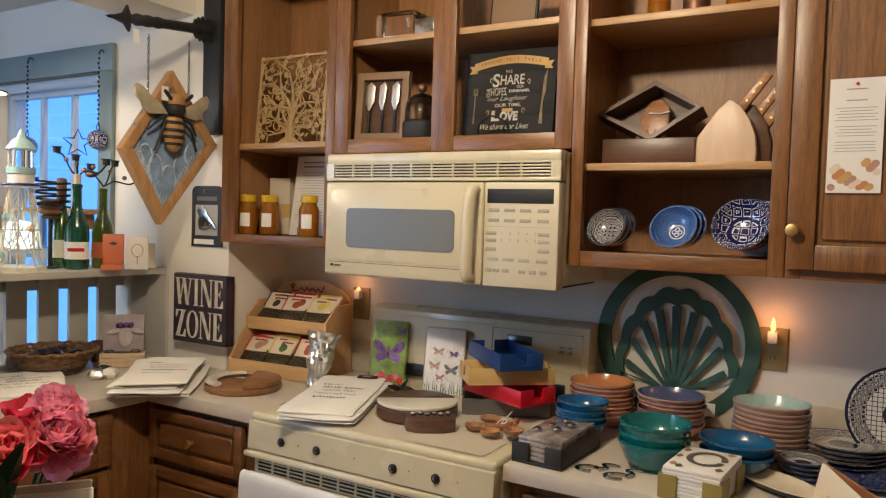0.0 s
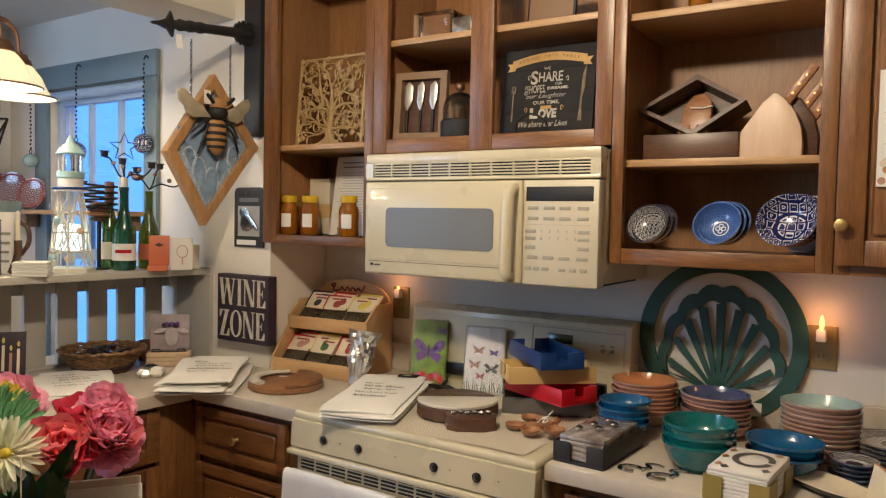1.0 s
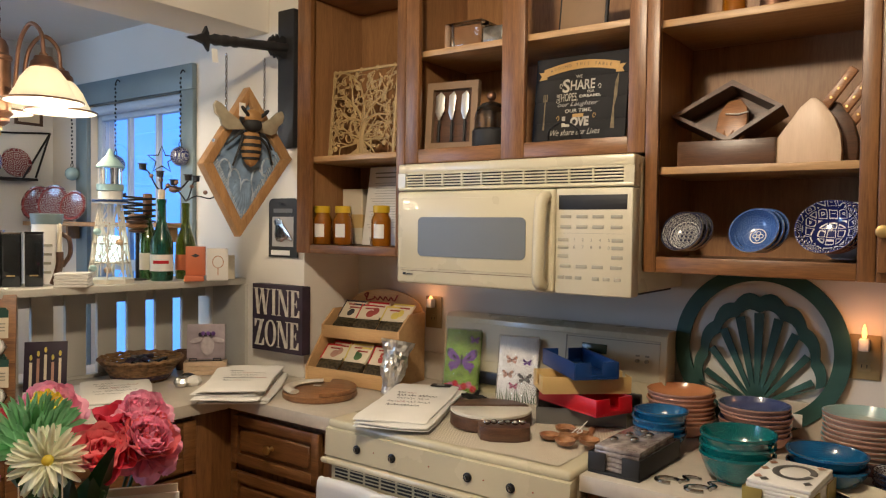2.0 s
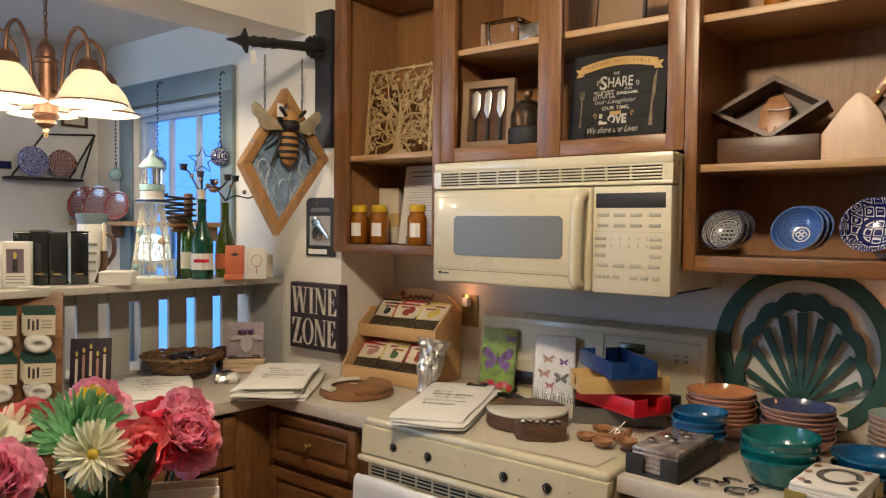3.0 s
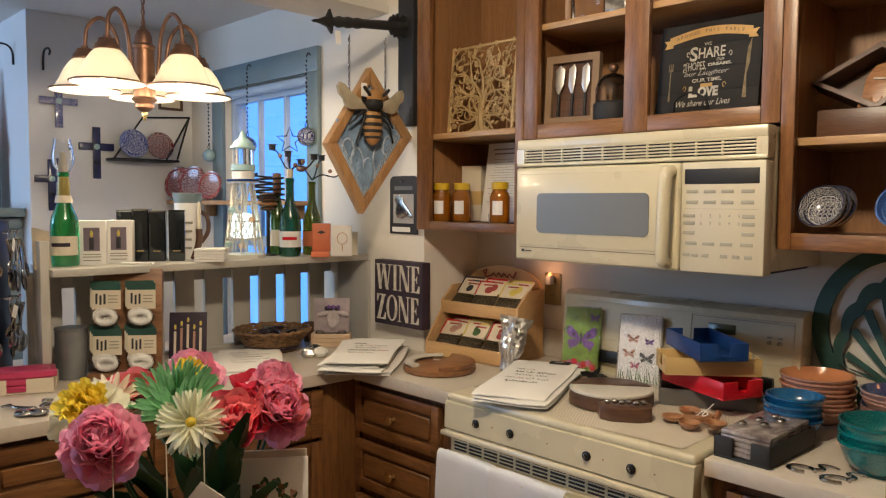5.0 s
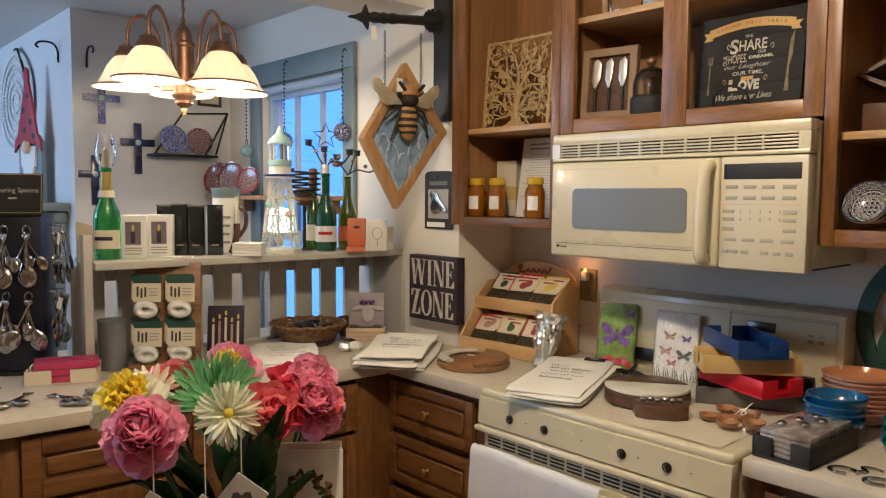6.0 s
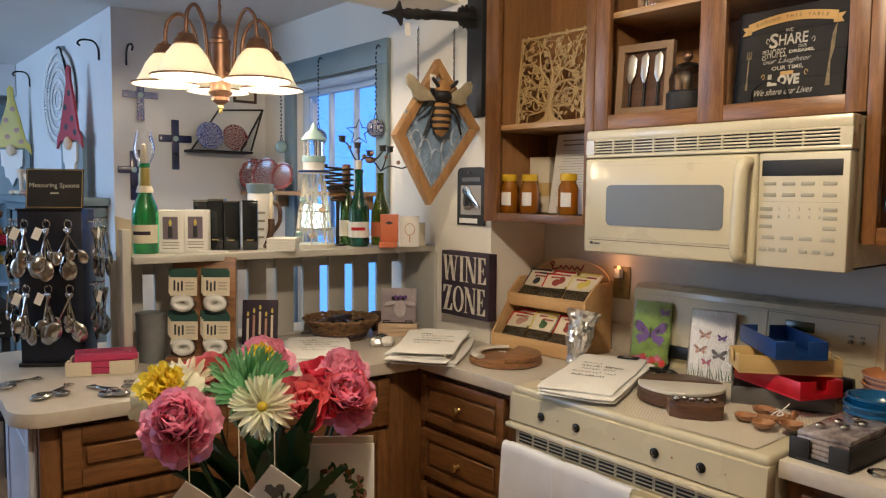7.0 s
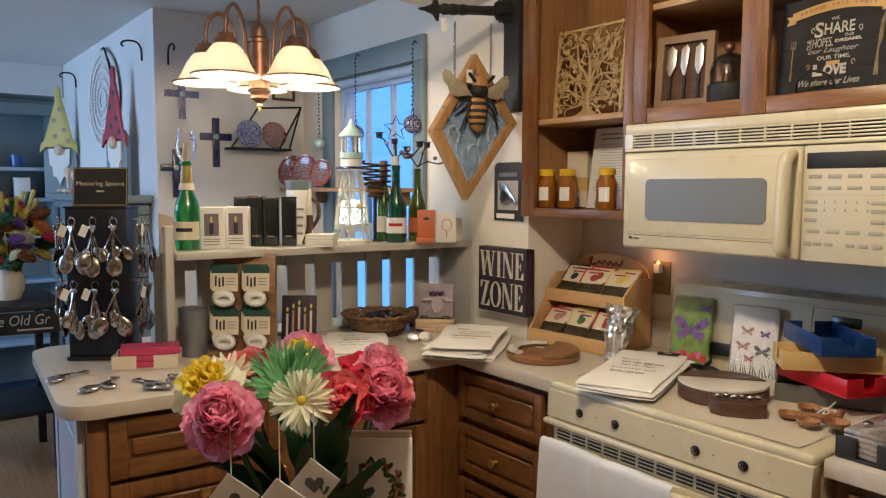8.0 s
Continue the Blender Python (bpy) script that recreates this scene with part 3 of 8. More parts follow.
# ---- range ----
SX0, SX1, SF = -0.028, 0.733, -0.682
st = thing("range", Matrix(), "almond freestanding electric range with its top covered", "stove")
part("body", B().box(SX0 + 0.004, SX1 - 0.004, -0.645, -0.03, 0.02, 0.9, 0.004), "almond", st)
part("cooktop", B().box(SX0, SX1, SF + 0.01, -0.028, 0.898, 0.924, 0.011, seg=3), "almond", st)
front = part("front_panel", B().poly([(-0.66, 0.818), (SF, 0.825), (SF + 0.004, 0.9), (-0.66, 0.905), (-0.64, 0.905), (-0.64, 0.818)], SX1 - SX0, Matrix(((0, 1, 0, SX0), (1, 0, 0, 0), (0, 0, 1, 0), (0, 0, 0, 1))), 0.004), "almond", st)
for x in (0.096, 0.219, 0.459, 0.581):
    k = part("control_knob", B().lathe([(0, 0), (0.0118, 0), (0.0118, 0.003), (0.0075, 0.004), (0.0065, 0.009), (0, 0.0095)], 24), "black", front, "small black control knob", pose(x, SF + 0.001, 0.86, 90))
    part("pointer", B().box(-0.002, 0.002, -0.006, 0.006, 0.008, 0.012, 0.001, pose(0, 0, 0, 0, 0, 30)), "steel", k)
for x in (0.155, 0.34, 0.505, 0.64):
    part("pilot_mark", B().lathe([(0, 0), (0.002, 0), (0.0015, 0.002), (0, 0.002)], 10), "red_ink", front, "", pose(x, SF + 0.0015, 0.862, 90))
part("vent_strip", B().box(SX0 - 0.006, SX1, SF - 0.012, -0.64, 0.803, 0.82, 0.007), "almond", st)
part("vent_back", B().box(SX0 + 0.02, SX1 - 0.02, -0.672, -0.65, 0.76, 0.806), "almond", st)
slit = B().box(-0.024, 0.024, -0.003, 0.003, -0.0028, 0.0028, 0.001).mesh("vent_slot", "blackm")
for i in range(12):
    for j in range(4):
        part("vent_slot", slit, "", st, "", pose(0.03 + i * 0.0565, -0.6705, 0.768 + 0.0098 * j))
odoor = part("oven_door", B().box(SX0 + 0.008, SX1 - 0.008, -0.675, -0.646, 0.18, 0.757, 0.008), "almond", st)
part("door_handle", B().tube(smooth([(0.0, -0.676, 0.74), (0.006, -0.712, 0.75), (0.06, -0.72, 0.75), (0.65, -0.72, 0.75), (0.7, -0.712, 0.75), (0.706, -0.676, 0.74)], 5), 0.011, 10), "almond", odoor)
part("drawer", B().box(SX0 + 0.008, SX1 - 0.008, -0.672, -0.646, 0.03, 0.17, 0.008), "almond", st)
bg = part("backguard", B().poly([(-0.03, 0.92), (-0.1, 0.92), (-0.115, 1.02), (-0.1, 1.165), (-0.085, 1.178), (-0.03, 1.178)], 0.776, Matrix(((0, 1, 0, -0.028), (1, 0, 0, 0), (0, 0, 1, 0), (0, 0, 0, 1))), 0.006), "almond", st)
TILT = pose(0, -0.1075, 1.09, -5.9)
part("panel_face", B().box(0.02, 0.728, -0.003, 0.002, -0.06, 0.06, 0.002, TILT), "almond_m", bg)
part("clock", B().box(0.488, 0.568, -0.0055, 0.001, 0.008, 0.036, 0.001, TILT), mat("clock_face", (0.045, 0.06, 0.035), 0.2, bump=0), bg, "dark green clock display")
part("divider", B().box(0.434, 0.437, -0.0045, 0.001, -0.055, 0.055, 0, TILT), "grey_ink", bg)
part("panel_rim", B().box(0.437, 0.728, -0.0045, 0.001, 0.052, 0.054, 0, TILT), "grey_ink", bg)
for x in (0.664, 0.692):
    part("switch", B().lathe([(0, 0), (0.006, 0), (0.005, 0.01), (0, 0.011)], 14, TILT @ pose(x, -0.003, 0.0, 90)).box(x - 0.006, x + 0.006, -0.0055, 0, 0.012, 0.017, 0, TILT), "grey_ink", bg)
part("oven_vent", B().box(0.05, 0.68, -0.122, -0.098, 0.955, 0.995, 0.003), "black", bg, "black vent trim along the bottom")


# ---- more materials ----
def paint(key, color, rough=0.5, **k):
    M[key] = mat(key.replace("_", " "), color, rough, **k)


paint("ribbon", (0.6, 0.36, 0.12), 0.6, var=0.15, scale=12)
paint("slate", (0.03, 0.028, 0.028), 0.92, var=0.25, scale=8, bump=0.2)
paint("chalk", (0.6, 0.56, 0.48), 0.9, var=0.2, scale=40)
paint("plum", (0.032, 0.016, 0.036), 0.6, var=0.3, scale=14, bump=0.2)
paint("gilt", (0.62, 0.45, 0.2), 0.35, metal=0.55, var=0.1)
paint("verdigris", (0.03, 0.115, 0.095), 0.5, var=0.35, scale=5, color2=(0.012, 0.045, 0.038), bump=0.2)
paint("bulb_glow", (1.0, 0.36, 0.1), 0.5, emit=3.5, bump=0)
paint("honey", (0.55, 0.19, 0.012), 0.1, var=0.1, coat=0.5, bump=0, transmission=0.5)
paint("yellow_lid", (0.75, 0.48, 0.02), 0.4, bump=0.1)
paint("blue_plastic", (0.006, 0.04, 0.17), 0.3, var=0.05, bump=0.02)
paint("tan_plastic", (0.62, 0.42, 0.17), 0.35, var=0.05, bump=0.02)
paint("red_plastic", (0.52, 0.006, 0.015), 0.3, var=0.05, bump=0.02)
paint("grey_plastic", (0.12, 0.115, 0.11), 0.4, var=0.05, bump=0.02)
paint("orange_glaze", (0.6, 0.26, 0.12), 0.2, var=0.08, coat=0.4)
paint("terra", (0.5, 0.27, 0.2), 0.55, var=0.12, scale=25)
M["navy_glaze"] = patterned("navy_speckle", (0.02, 0.03, 0.12), (0.2, 0.24, 0.4), 120, 0.25)
M["blue_glaze"] = patterned("blue_relief", (0.003, 0.075, 0.22), (0.012, 0.17, 0.34), 90, 0.2)
M["teal_glaze"] = patterned("teal_relief", (0.0, 0.105, 0.115), (0.012, 0.2, 0.19), 90, 0.2)
paint("sky_glaze", (0.35, 0.5, 0.5), 0.2, var=0.05, coat=0.4)
M["lattice"] = patterned("black_lattice", (0.62, 0.62, 0.6), (0.02, 0.022, 0.05), 88, 0.6, uneven=0.0)
M["cobalt"] = patterned("cobalt_rings", (0.66, 0.66, 0.7), (0.008, 0.014, 0.1), 46, 0.74, uneven=0.12)
M["denim"] = patterned("blue_dish", (0.04, 0.1, 0.3), (0.09, 0.17, 0.4), 60, 0.2)
M["mosaic"] = patterned("painted_plate", (0.46, 0.4, 0.36), (0.15, 0.025, 0.025), 34, 0.68)
M["mosaic2"] = patterned("painted_blue_tile", (0.45, 0.45, 0.5), (0.02, 0.03, 0.2), 80, 0.55)
paint("gold_card", (0.42, 0.33, 0.1), 0.4, metal=0.3)
paint("lime", (0.25, 0.44, 0.07), 0.25, var=0.3, scale=25, coat=1.0, bump=0.6, fine=32)
paint("white_wrap", (0.74, 0.72, 0.7), 0.22, var=0.06, scale=25, coat=1.0, bump=0.6, fine=32)
paint("violet", (0.16, 0.06, 0.3), 0.35, var=0.2, scale=30)
paint("pinkish", (0.6, 0.15, 0.25), 0.4, var=0.2, scale=30)
paint("leaf", (0.02, 0.1, 0.028), 0.5, var=0.35, scale=9, bump=0.2)
paint("leaf2", (0.07, 0.17, 0.05), 0.5, var=0.3, scale=9, bump=0.2)
paint("seeds", (0.2, 0.15, 0.08), 0.6, var=0.45, scale=120, bump=0.8, fine=200)
paint("yellow_card", (0.72, 0.58, 0.12), 0.4, bump=0.03)
paint("foil", (0.9, 0.89, 0.87), 0.3, metal=1.0, var=0.1, bump=1.0, scale=60, fine=60)
M["perforated"] = patterned("perforated_liner", (0.74, 0.68, 0.56), (0.46, 0.4, 0.31), 58, 0.42, rough=0.6, feature="F1", uneven=0.0)
M["film"] = clear("cellophane", (1, 1, 1), 0.06, 1.3)
nf = M["film"].node_tree
fn, fb_ = nf.nodes.new("ShaderNodeTexNoise"), nf.nodes.new("ShaderNodeBump")
fn.inputs["Scale"].default_value, fn.inputs["Detail"].default_value, fn.inputs["Distortion"].default_value = 26, 3, 1.5
fb_.inputs["Strength"].default_value, fb_.inputs["Distance"].default_value = 0.9, 0.008
nf.links.new(fn.outputs[0], fb_.inputs["Height"])
nf.links.new(fb_.outputs[0], nf.nodes["Principled BSDF"].inputs["Normal"])


def bars(parent, x0, x1, y, zs, h, material="grey_ink", seed=1, name="print_line", ragged=0.25, m=None):
    """Lines of print that cannot be read, on an upright face at y."""
    rnd = random.Random(seed)
    for z in zs:
        cut = (x1 - x0) * ragged * rnd.random() / 2
        part(name, B().box(x0 + cut, x1 - cut, y - 0.0006, y + 0.0002, z - h / 2, z + h / 2), material, parent, "", m)


def line(parent, body, size, material, m, **k):
    part("lettering", text_mesh(body, size, material, **k), "", parent, "", m)


# ---- in the wall cabinets ----
# cut-out tree panel
M["tree_gold"] = wood("gilded_plywood", (0.5, 0.35, 0.16), (0.4, 0.27, 0.115), (6, 6, 0.6), rough=0.4)
tr = thing("tree_panel", pose(-0.33, -0.215, 1.714, -5), "pale cut-out wooden panel of a tree with birds", "wall art")
part("frame", B().ring([(-0.155, 0), (0.155, 0), (0.155, 0.318), (-0.155, 0.318)], [(-0.147, 0.008), (0.147, 0.008), (0.147, 0.31), (-0.147, 0.31)], 0.008), "tree_gold", tr)
tb = B()
rnd = random.Random(4)


def limb(p, a, length, w, depth):
    pts = [p]
    bend = rnd.uniform(-26, 26)
    for i in range(5):
        a += bend / 4 + rnd.uniform(-8, 8)
        q = pts[-1]
        pts.append((q[0] + length / 5 * math.sin(radians(a)), 0.004, q[2] + length / 5 * math.cos(radians(a))))
    pts = [(max(-0.15, min(0.15, x)), y, max(0.004, min(0.314, z))) for x, y, z in pts]
    tb.tube(smooth(pts, 3), [w * (1 - 0.5 * i / 15) for i in range(16)], 6, flat=(1, 0.8, 1))
    if depth:
        for s in (-1, 1):
            limb(pts[3 if s > 0 else 5], a + s * rnd.uniform(28, 62), length * rnd.uniform(0.62, 0.8), w * 0.68, depth - 1)
    else:
        x, _, z = pts[-1]
        if rnd.random() < 0.75:
            tb.ball((x, 0.004, z), 0.0105, (0.6 + rnd.random() * 0.5, 0.3, 1.0), None, 8, 6)


tb.tube(smooth([(0.01, 0.004, 0.004), (0.0, 0.004, 0.06), (0.006, 0.004, 0.13)], 5), [0.013, 0.0125, 0.012, 0.0115, 0.011, 0.0105, 0.01, 0.01, 0.0095, 0.009, 0.009], 8, flat=(1, 0.5, 1))
for a, l in ((-62, 0.12), (-28, 0.14), (2, 0.14), (30, 0.14), (64, 0.12)):
    limb((0.005, 0.004, 0.125), a, l, 0.0062, 3)
for x0, a in ((0.0, -80), (0.0, 80), (0.0, -110), (0.0, 106), (0.01, -52), (0.0, 50), (0.0, -22), (0.0, 18)):
    limb((x0, 0.004, 0.06), a, 0.1, 0.0052, 3)
for i in range(150):
    x, z, a = rnd.uniform(-0.142, 0.142), rnd.uniform(0.035, 0.305), rnd.uniform(0, 180)
    if abs(x) > 0.02 or z > 0.14:
        tb.ball((0, 0, 0), rnd.uniform(0.006, 0.0095), (0.5, 0.3, 1.1), pose(x, 0.004, z, 0, a), 8, 5)
for i in range(44):
    x, z, a, q = rnd.uniform(-0.13, 0.13), rnd.uniform(0.03, 0.295), rnd.uniform(0, 6.28), rnd.choice((-1, 1))
    tb.tube([(x + (0.022 - 0.0018 * k) * math.cos(a + q * k * 0.55), 0.004, max(0.004, min(0.314, z + (0.022 - 0.0018 * k) * math.sin(a + q * k * 0.55)))) for k in range(10)], 0.0026, 5)
part("tree", tb, "tree_gold", tr)
part("backing_tree_roots", B().poly([(-0.06, 0.006), (0.065, 0.006), (0.02, 0.03), (0.014, 0.06), (-0.01, 0.06), (-0.016, 0.03)], 0.008), "tree_gold", tr)


def honey_jar(x, y):
    t = thing("honey_jar", pose(x, y, 1.4025), "amber honey jar with a yellow lid", "jar", "honey jars")
    part("jar", B().lathe([(0, 0), (0.03, 0), (0.034, 0.006), (0.034, 0.088), (0.03, 0.1), (0.0255, 0.106), (0.0255, 0.115), (0, 0.115)], 24), "honey", t)
    part("lid", B().lathe([(0, 0.113), (0.028, 0.113), (0.0285, 0.117), (0.0285, 0.134), (0.026, 0.137), (0, 0.137)], 28), "yellow_lid", t)
    part("paper_label", B().tube([(0.0352 * math.sin(radians(a)), -0.0352 * math.cos(radians(a)), 0.05) for a in range(-5, 56, 6)], 0.0235, 4, flat=(0.02, 0.02, 1)), "paper", t)


for x, y in ((-0.465, -0.26), (-0.448, -0.17), (-0.388, -0.235), (-0.188, -0.258)):
    honey_jar(x, y)
sh = thing("price_sheet", pose(-0.245, -0.165, 1.4025, -9), "white printed sheet leaning in the cabinet", "paper sheet")
part("sheet", B().box(-0.115, 0.115, 0, 0.003, 0, 0.285), "paper", sh)
bars(sh, -0.09, 0.03, -0.0008, (0.262, 0.246), 0.005, "grey_ink", 3)
bars(sh, -0.098, 0.1, -0.0008, [0.225 - i * 0.0095 for i in range(18)], 0.0016, "pale_ink", 5)
part("photo", B().box(0.045, 0.105, -0.001, 0, 0.24, 0.275), "ribbon", sh)
cd = thing("card_box", pose(-0.462, -0.1, 1.4025, 0, 0, 12), "brown cardboard gift box with a label", "box")
part("box", B().box(-0.035, 0.05, -0.02, 0.04, 0, 0.205, 0.002), "cream", cd)
part("band", B().box(-0.036, 0.051, -0.021, 0.041, 0.06, 0.11), "tan_plastic", cd)
pc = thing("tea_light", pose(-0.215, -0.262, 1.4025), "small glass tea light holder catching the light", "candle")
part("holder", B().lathe([(0, 0), (0.014, 0), (0.016, 0.03), (0.0145, 0.03), (0.0125, 0.004), (0, 0.004)], 18), "glass", pc)
part("candle", B().lathe([(0, 0.0045), (0.012, 0.0045), (0.012, 0.02), (0, 0.021)], 18), "paper", pc)

# framed cheese knives
paint("brown_card", (0.26, 0.165, 0.095), 0.7, var=0.08, scale=12)
M["bright_steel"] = mat("satin_steel", (0.88, 0.87, 0.84), 0.32, metal=1.0, var=0.03, bump=0.02)
fr = thing("cheese_knife_set", pose(0.1, -0.272, 1.7135, -5, 0, 9), "three cheese knives in a brown display box", "cutlery")
part("box", B().ring([(-0.088, 0), (0.09, 0), (0.09, 0.215), (-0.088, 0.215)], [(-0.066, 0.022), (0.068, 0.022), (0.068, 0.192), (-0.066, 0.192)], 0.022), "brown_card", fr)
part("backing", B().box(-0.066, 0.068, 0.016, 0.021, 0.022, 0.192), "walnut", fr)
for i, x in enumerate((-0.044, 0.002, 0.046)):
    k = part("knife", B().poly(((x - 0.003, 0.095), (x + 0.003, 0.095), (x + (0.018, 0.009, 0.013)[i], 0.125), (x + (0.019, 0.012, 0.013)[i], 0.17), (x + 0.004, 0.185), (x - 0.012, 0.172), (x - 0.013, 0.12)), 0.004, pose(0, 0.001, 0), 0.001), "bright_steel", fr, "steel blade")
    part("handle", B().tube([(x, 0.006, 0.026), (x, 0.006, 0.05), (x, 0.006, 0.075), (x, 0.006, 0.1)], [0.0055, 0.004, 0.0055, 0.0035], 10), "iron", k, "dark twisted handle")
cl = thing("glass_cloche", pose(0.225, -0.225, 1.7135) @ Matrix.Scale(1.06, 4), "glass dome on a dark wooden base", "cloche")
part("base", B().lathe([(0, 0), (0.052, 0), (0.056, 0.01), (0.056, 0.05), (0.05, 0.056), (0, 0.056)], 32), "blackm", cl)
part("dome", B().lathe([(0.05, 0.057), (0.05, 0.09), (0.043, 0.115), (0.028, 0.13), (0.008, 0.137), (0, 0.138), (0, 0.136), (0.027, 0.127), (0.041, 0.113), (0.048, 0.09), (0.048, 0.057)], 32), "glass", cl)
part("finial", B().ball((0, 0, 0.152), 0.014), "copper", cl)
for nm, x, w, h, mt in (("glass_box", 0.13, 0.07, 0.09, "glass"), ("tin_canister", 0.24, 0.035, 0.06, "pewter")):
    solo(nm, B().box(-w, w, -0.05, 0.05, 0, h, 0.003), mt, pose(x, -0.2, 2.0225), "small glass and metal display piece on the shelf", "box")
bk = thing("picture_stand", pose(0.52, -0.22, 2.0225, -8), "small framed picture standing on the shelf", "picture frame")
part("frame", B().box(-0.075, 0.075, 0, 0.012, 0, 0.14, 0.002), "blackm", bk)
part("picture", B().box(-0.068, 0.068, -0.002, 0.001, 0.012, 0.132), "brown_card", bk)

# chalkboard
cb = thing("chalkboard_plaque", pose(0.51, -0.222, 1.7145, -7), "black slatted plaque lettered in chalk white with a gold banner", "sign")
for i in range(4):
    part("board", B().box(-0.145, 0.145, 0, 0.012, 0.0652 * i, 0.0652 * i + 0.0648, 0.0008), "slate", cb)
paint("faded_gilt", (0.26, 0.19, 0.1), 0.7, var=0.3, scale=40)
ban = [(-0.118 + 0.236 * u, 0.203 + 0.017 * math.sin(math.pi * u)) for u in (i / 16 for i in range(17))]
part("banner", B().poly(ban + [(x, z + 0.024) for x, z in ban[::-1]], 0.002, pose(0, -0.0025, 0)), "ribbon", cb, "gold painted banner")
for q in (-1, 1):
    part("banner_tail", B().poly([(q * 0.108, 0.198), (q * 0.134, 0.196), (q * 0.126, 0.208), (q * 0.136, 0.22), (q * 0.108, 0.219)], 0.0012, pose(0, -0.0014, 0)), "ribbon", cb)


def chalked(body, width, high, x, z, material="chalk", shear=0.0, bold=0.0, turn=0.0):
    """Lettering stretched to a given width and height."""
    me = text_mesh(body, 0.03, material, 0.0003, shear=shear, bold=bold)
    xs, zs = [v.co.x for v in me.vertices], [v.co.y for v in me.vertices]
    cx, cz, kx, kz = (min(xs) + max(xs)) / 2, (min(zs) + max(zs)) / 2, width / (max(xs) - min(xs)), high / (max(zs) - min(zs))
    part("lettering", me, "", cb, "", pose(x, -0.0007, z, 0, turn) @ UP @ Matrix.Diagonal((kx, kz, 1, 1)) @ Matrix.Translation((-cx, -cz, 0)))


for i, ch in enumerate("AROUND THIS TABLE"):
    u = (i + 2.2) / 20.4
    if ch != " ":
        line(cb, ch, 0.0125, "faded_gilt", pose(-0.118 + 0.236 * u, -0.0029, 0.215 + 0.017 * math.sin(math.pi * u), 0, -8 * math.cos(math.pi * u)) @ UP)
chalked("WE", 0.021, 0.009, -0.004, 0.197)
chalked("S", 0.023, 0.04, -0.043, 0.172, bold=0.0006)
chalked("HARE", 0.076, 0.029, 0.009, 0.172, bold=0.0004)
chalked("OUR", 0.022, 0.008, 0.035, 0.15)
chalked("HOPES,", 0.052, 0.027, -0.031, 0.136)
chalked("DREAMS,", 0.066, 0.01, 0.034, 0.137, bold=0.0012)
chalked("OUR", 0.028, 0.012, -0.066, 0.136, turn=-90)
chalked("our Laughter", 0.128, 0.017, -0.003, 0.115, "pale_ink", shear=0.4)
chalked("OUR TIME,", 0.084, 0.012, 0.0, 0.096, bold=0.0004)
part("gold_plaque", B().box(-0.017, 0.017, -0.001, 0, 0.077, 0.087), "ribbon", cb)
chalked("L", 0.026, 0.031, -0.037, 0.066, bold=0.0016)
chalked("OVE", 0.058, 0.028, 0.006, 0.064, bold=0.0016)
chalked("We share our Lives", 0.155, 0.017, -0.006, 0.034, shear=0.4)
for x, z, q in ((-0.06, 0.172, 1), (0.062, 0.162, -1), (-0.063, 0.076, -1), (0.05, 0.078, 1)):
    part("painted_swirl", B().tube([(x + q * 0.005 * math.cos(k * 0.7) * (1 - k / 14), -0.0006, z + 0.009 * math.sin(k * 0.7) * (1 - k / 18)) for k in range(9)], 0.001, 5), "ribbon" if z < 0.1 else "chalk", cb)
part("painted_fork", B().box(-0.1105, -0.1075, -0.0008, 0, 0.1, 0.13).poly([(-0.112, 0.045), (-0.106, 0.045), (-0.1075, 0.1), (-0.1105, 0.1)], 0.0008, pose(0, -0.0008, 0)).box(-0.116, -0.102, -0.0008, 0, 0.13, 0.136).box(-0.116, -0.113, -0.0008, 0, 0.136, 0.152).box(-0.1105, -0.1075, -0.0008, 0, 0.136, 0.152).box(-0.105, -0.102, -0.0008, 0, 0.136, 0.152), "faded_gilt", cb)
part("painted_knife", B().poly([(0.101, 0.038), (0.113, 0.038), (0.109, 0.1), (0.116, 0.13), (0.118, 0.2), (0.108, 0.17), (0.105, 0.1)], 0.0008, pose(0, -0.0008, 0)), "faded_gilt", cb)
ez = thing("plate_easel", pose(0.5, -0.275, 1.7135), "small black wire easel", "easel")
part("wire", B().tube(smooth([(-0.05, 0, 0.003), (-0.042, -0.01, 0.035), (0.0, -0.012, 0.055), (0.042, -0.01, 0.035), (0.05, 0, 0.003)], 5), 0.003, 8).tube([(-0.045, 0.0, 0.004), (0.045, 0.0, 0.004)], 0.003, 8), "iron", ez)

# right cabinet
db = thing("wooden_box", pose(0.925, -0.185, 1.631), "long walnut trough under a tilted wooden box", "box")
part("body", B().box(-0.115, 0.125, -0.06, 0.06, 0.0, 0.068, 0.004), "walnut", db)
dz = thing("diamond_tray", pose(0.925, -0.205, 1.7, -14), "dark walnut tray tipped on its corner, with salad servers inside", "tray")
outer, inner = [(-0.152, 0.078), (0.0, -0.003), (0.128, 0.086), (0.0, 0.168)], [(-0.132, 0.078), (0.0, 0.012), (0.11, 0.086), (0.0, 0.152)]
part("rim", B().ring(outer, inner, 0.075), "walnut", dz)
part("bottom", B().poly(inner, 0.006, pose(0, 0.068, 0)), "walnut", dz)
hd = thing("salad_servers", pose(0.93, -0.205, 1.7, -16), "carved brown wooden salad servers tied with cord", "salad servers")
part("server", B().poly([(-0.045, 0.02), (0.03, 0.02), (0.035, 0.06), (0.032, 0.1), (0.012, 0.125), (-0.02, 0.12), (-0.04, 0.085)], 0.02, pose(0, 0.02, 0), 0.006), "olive", hd)
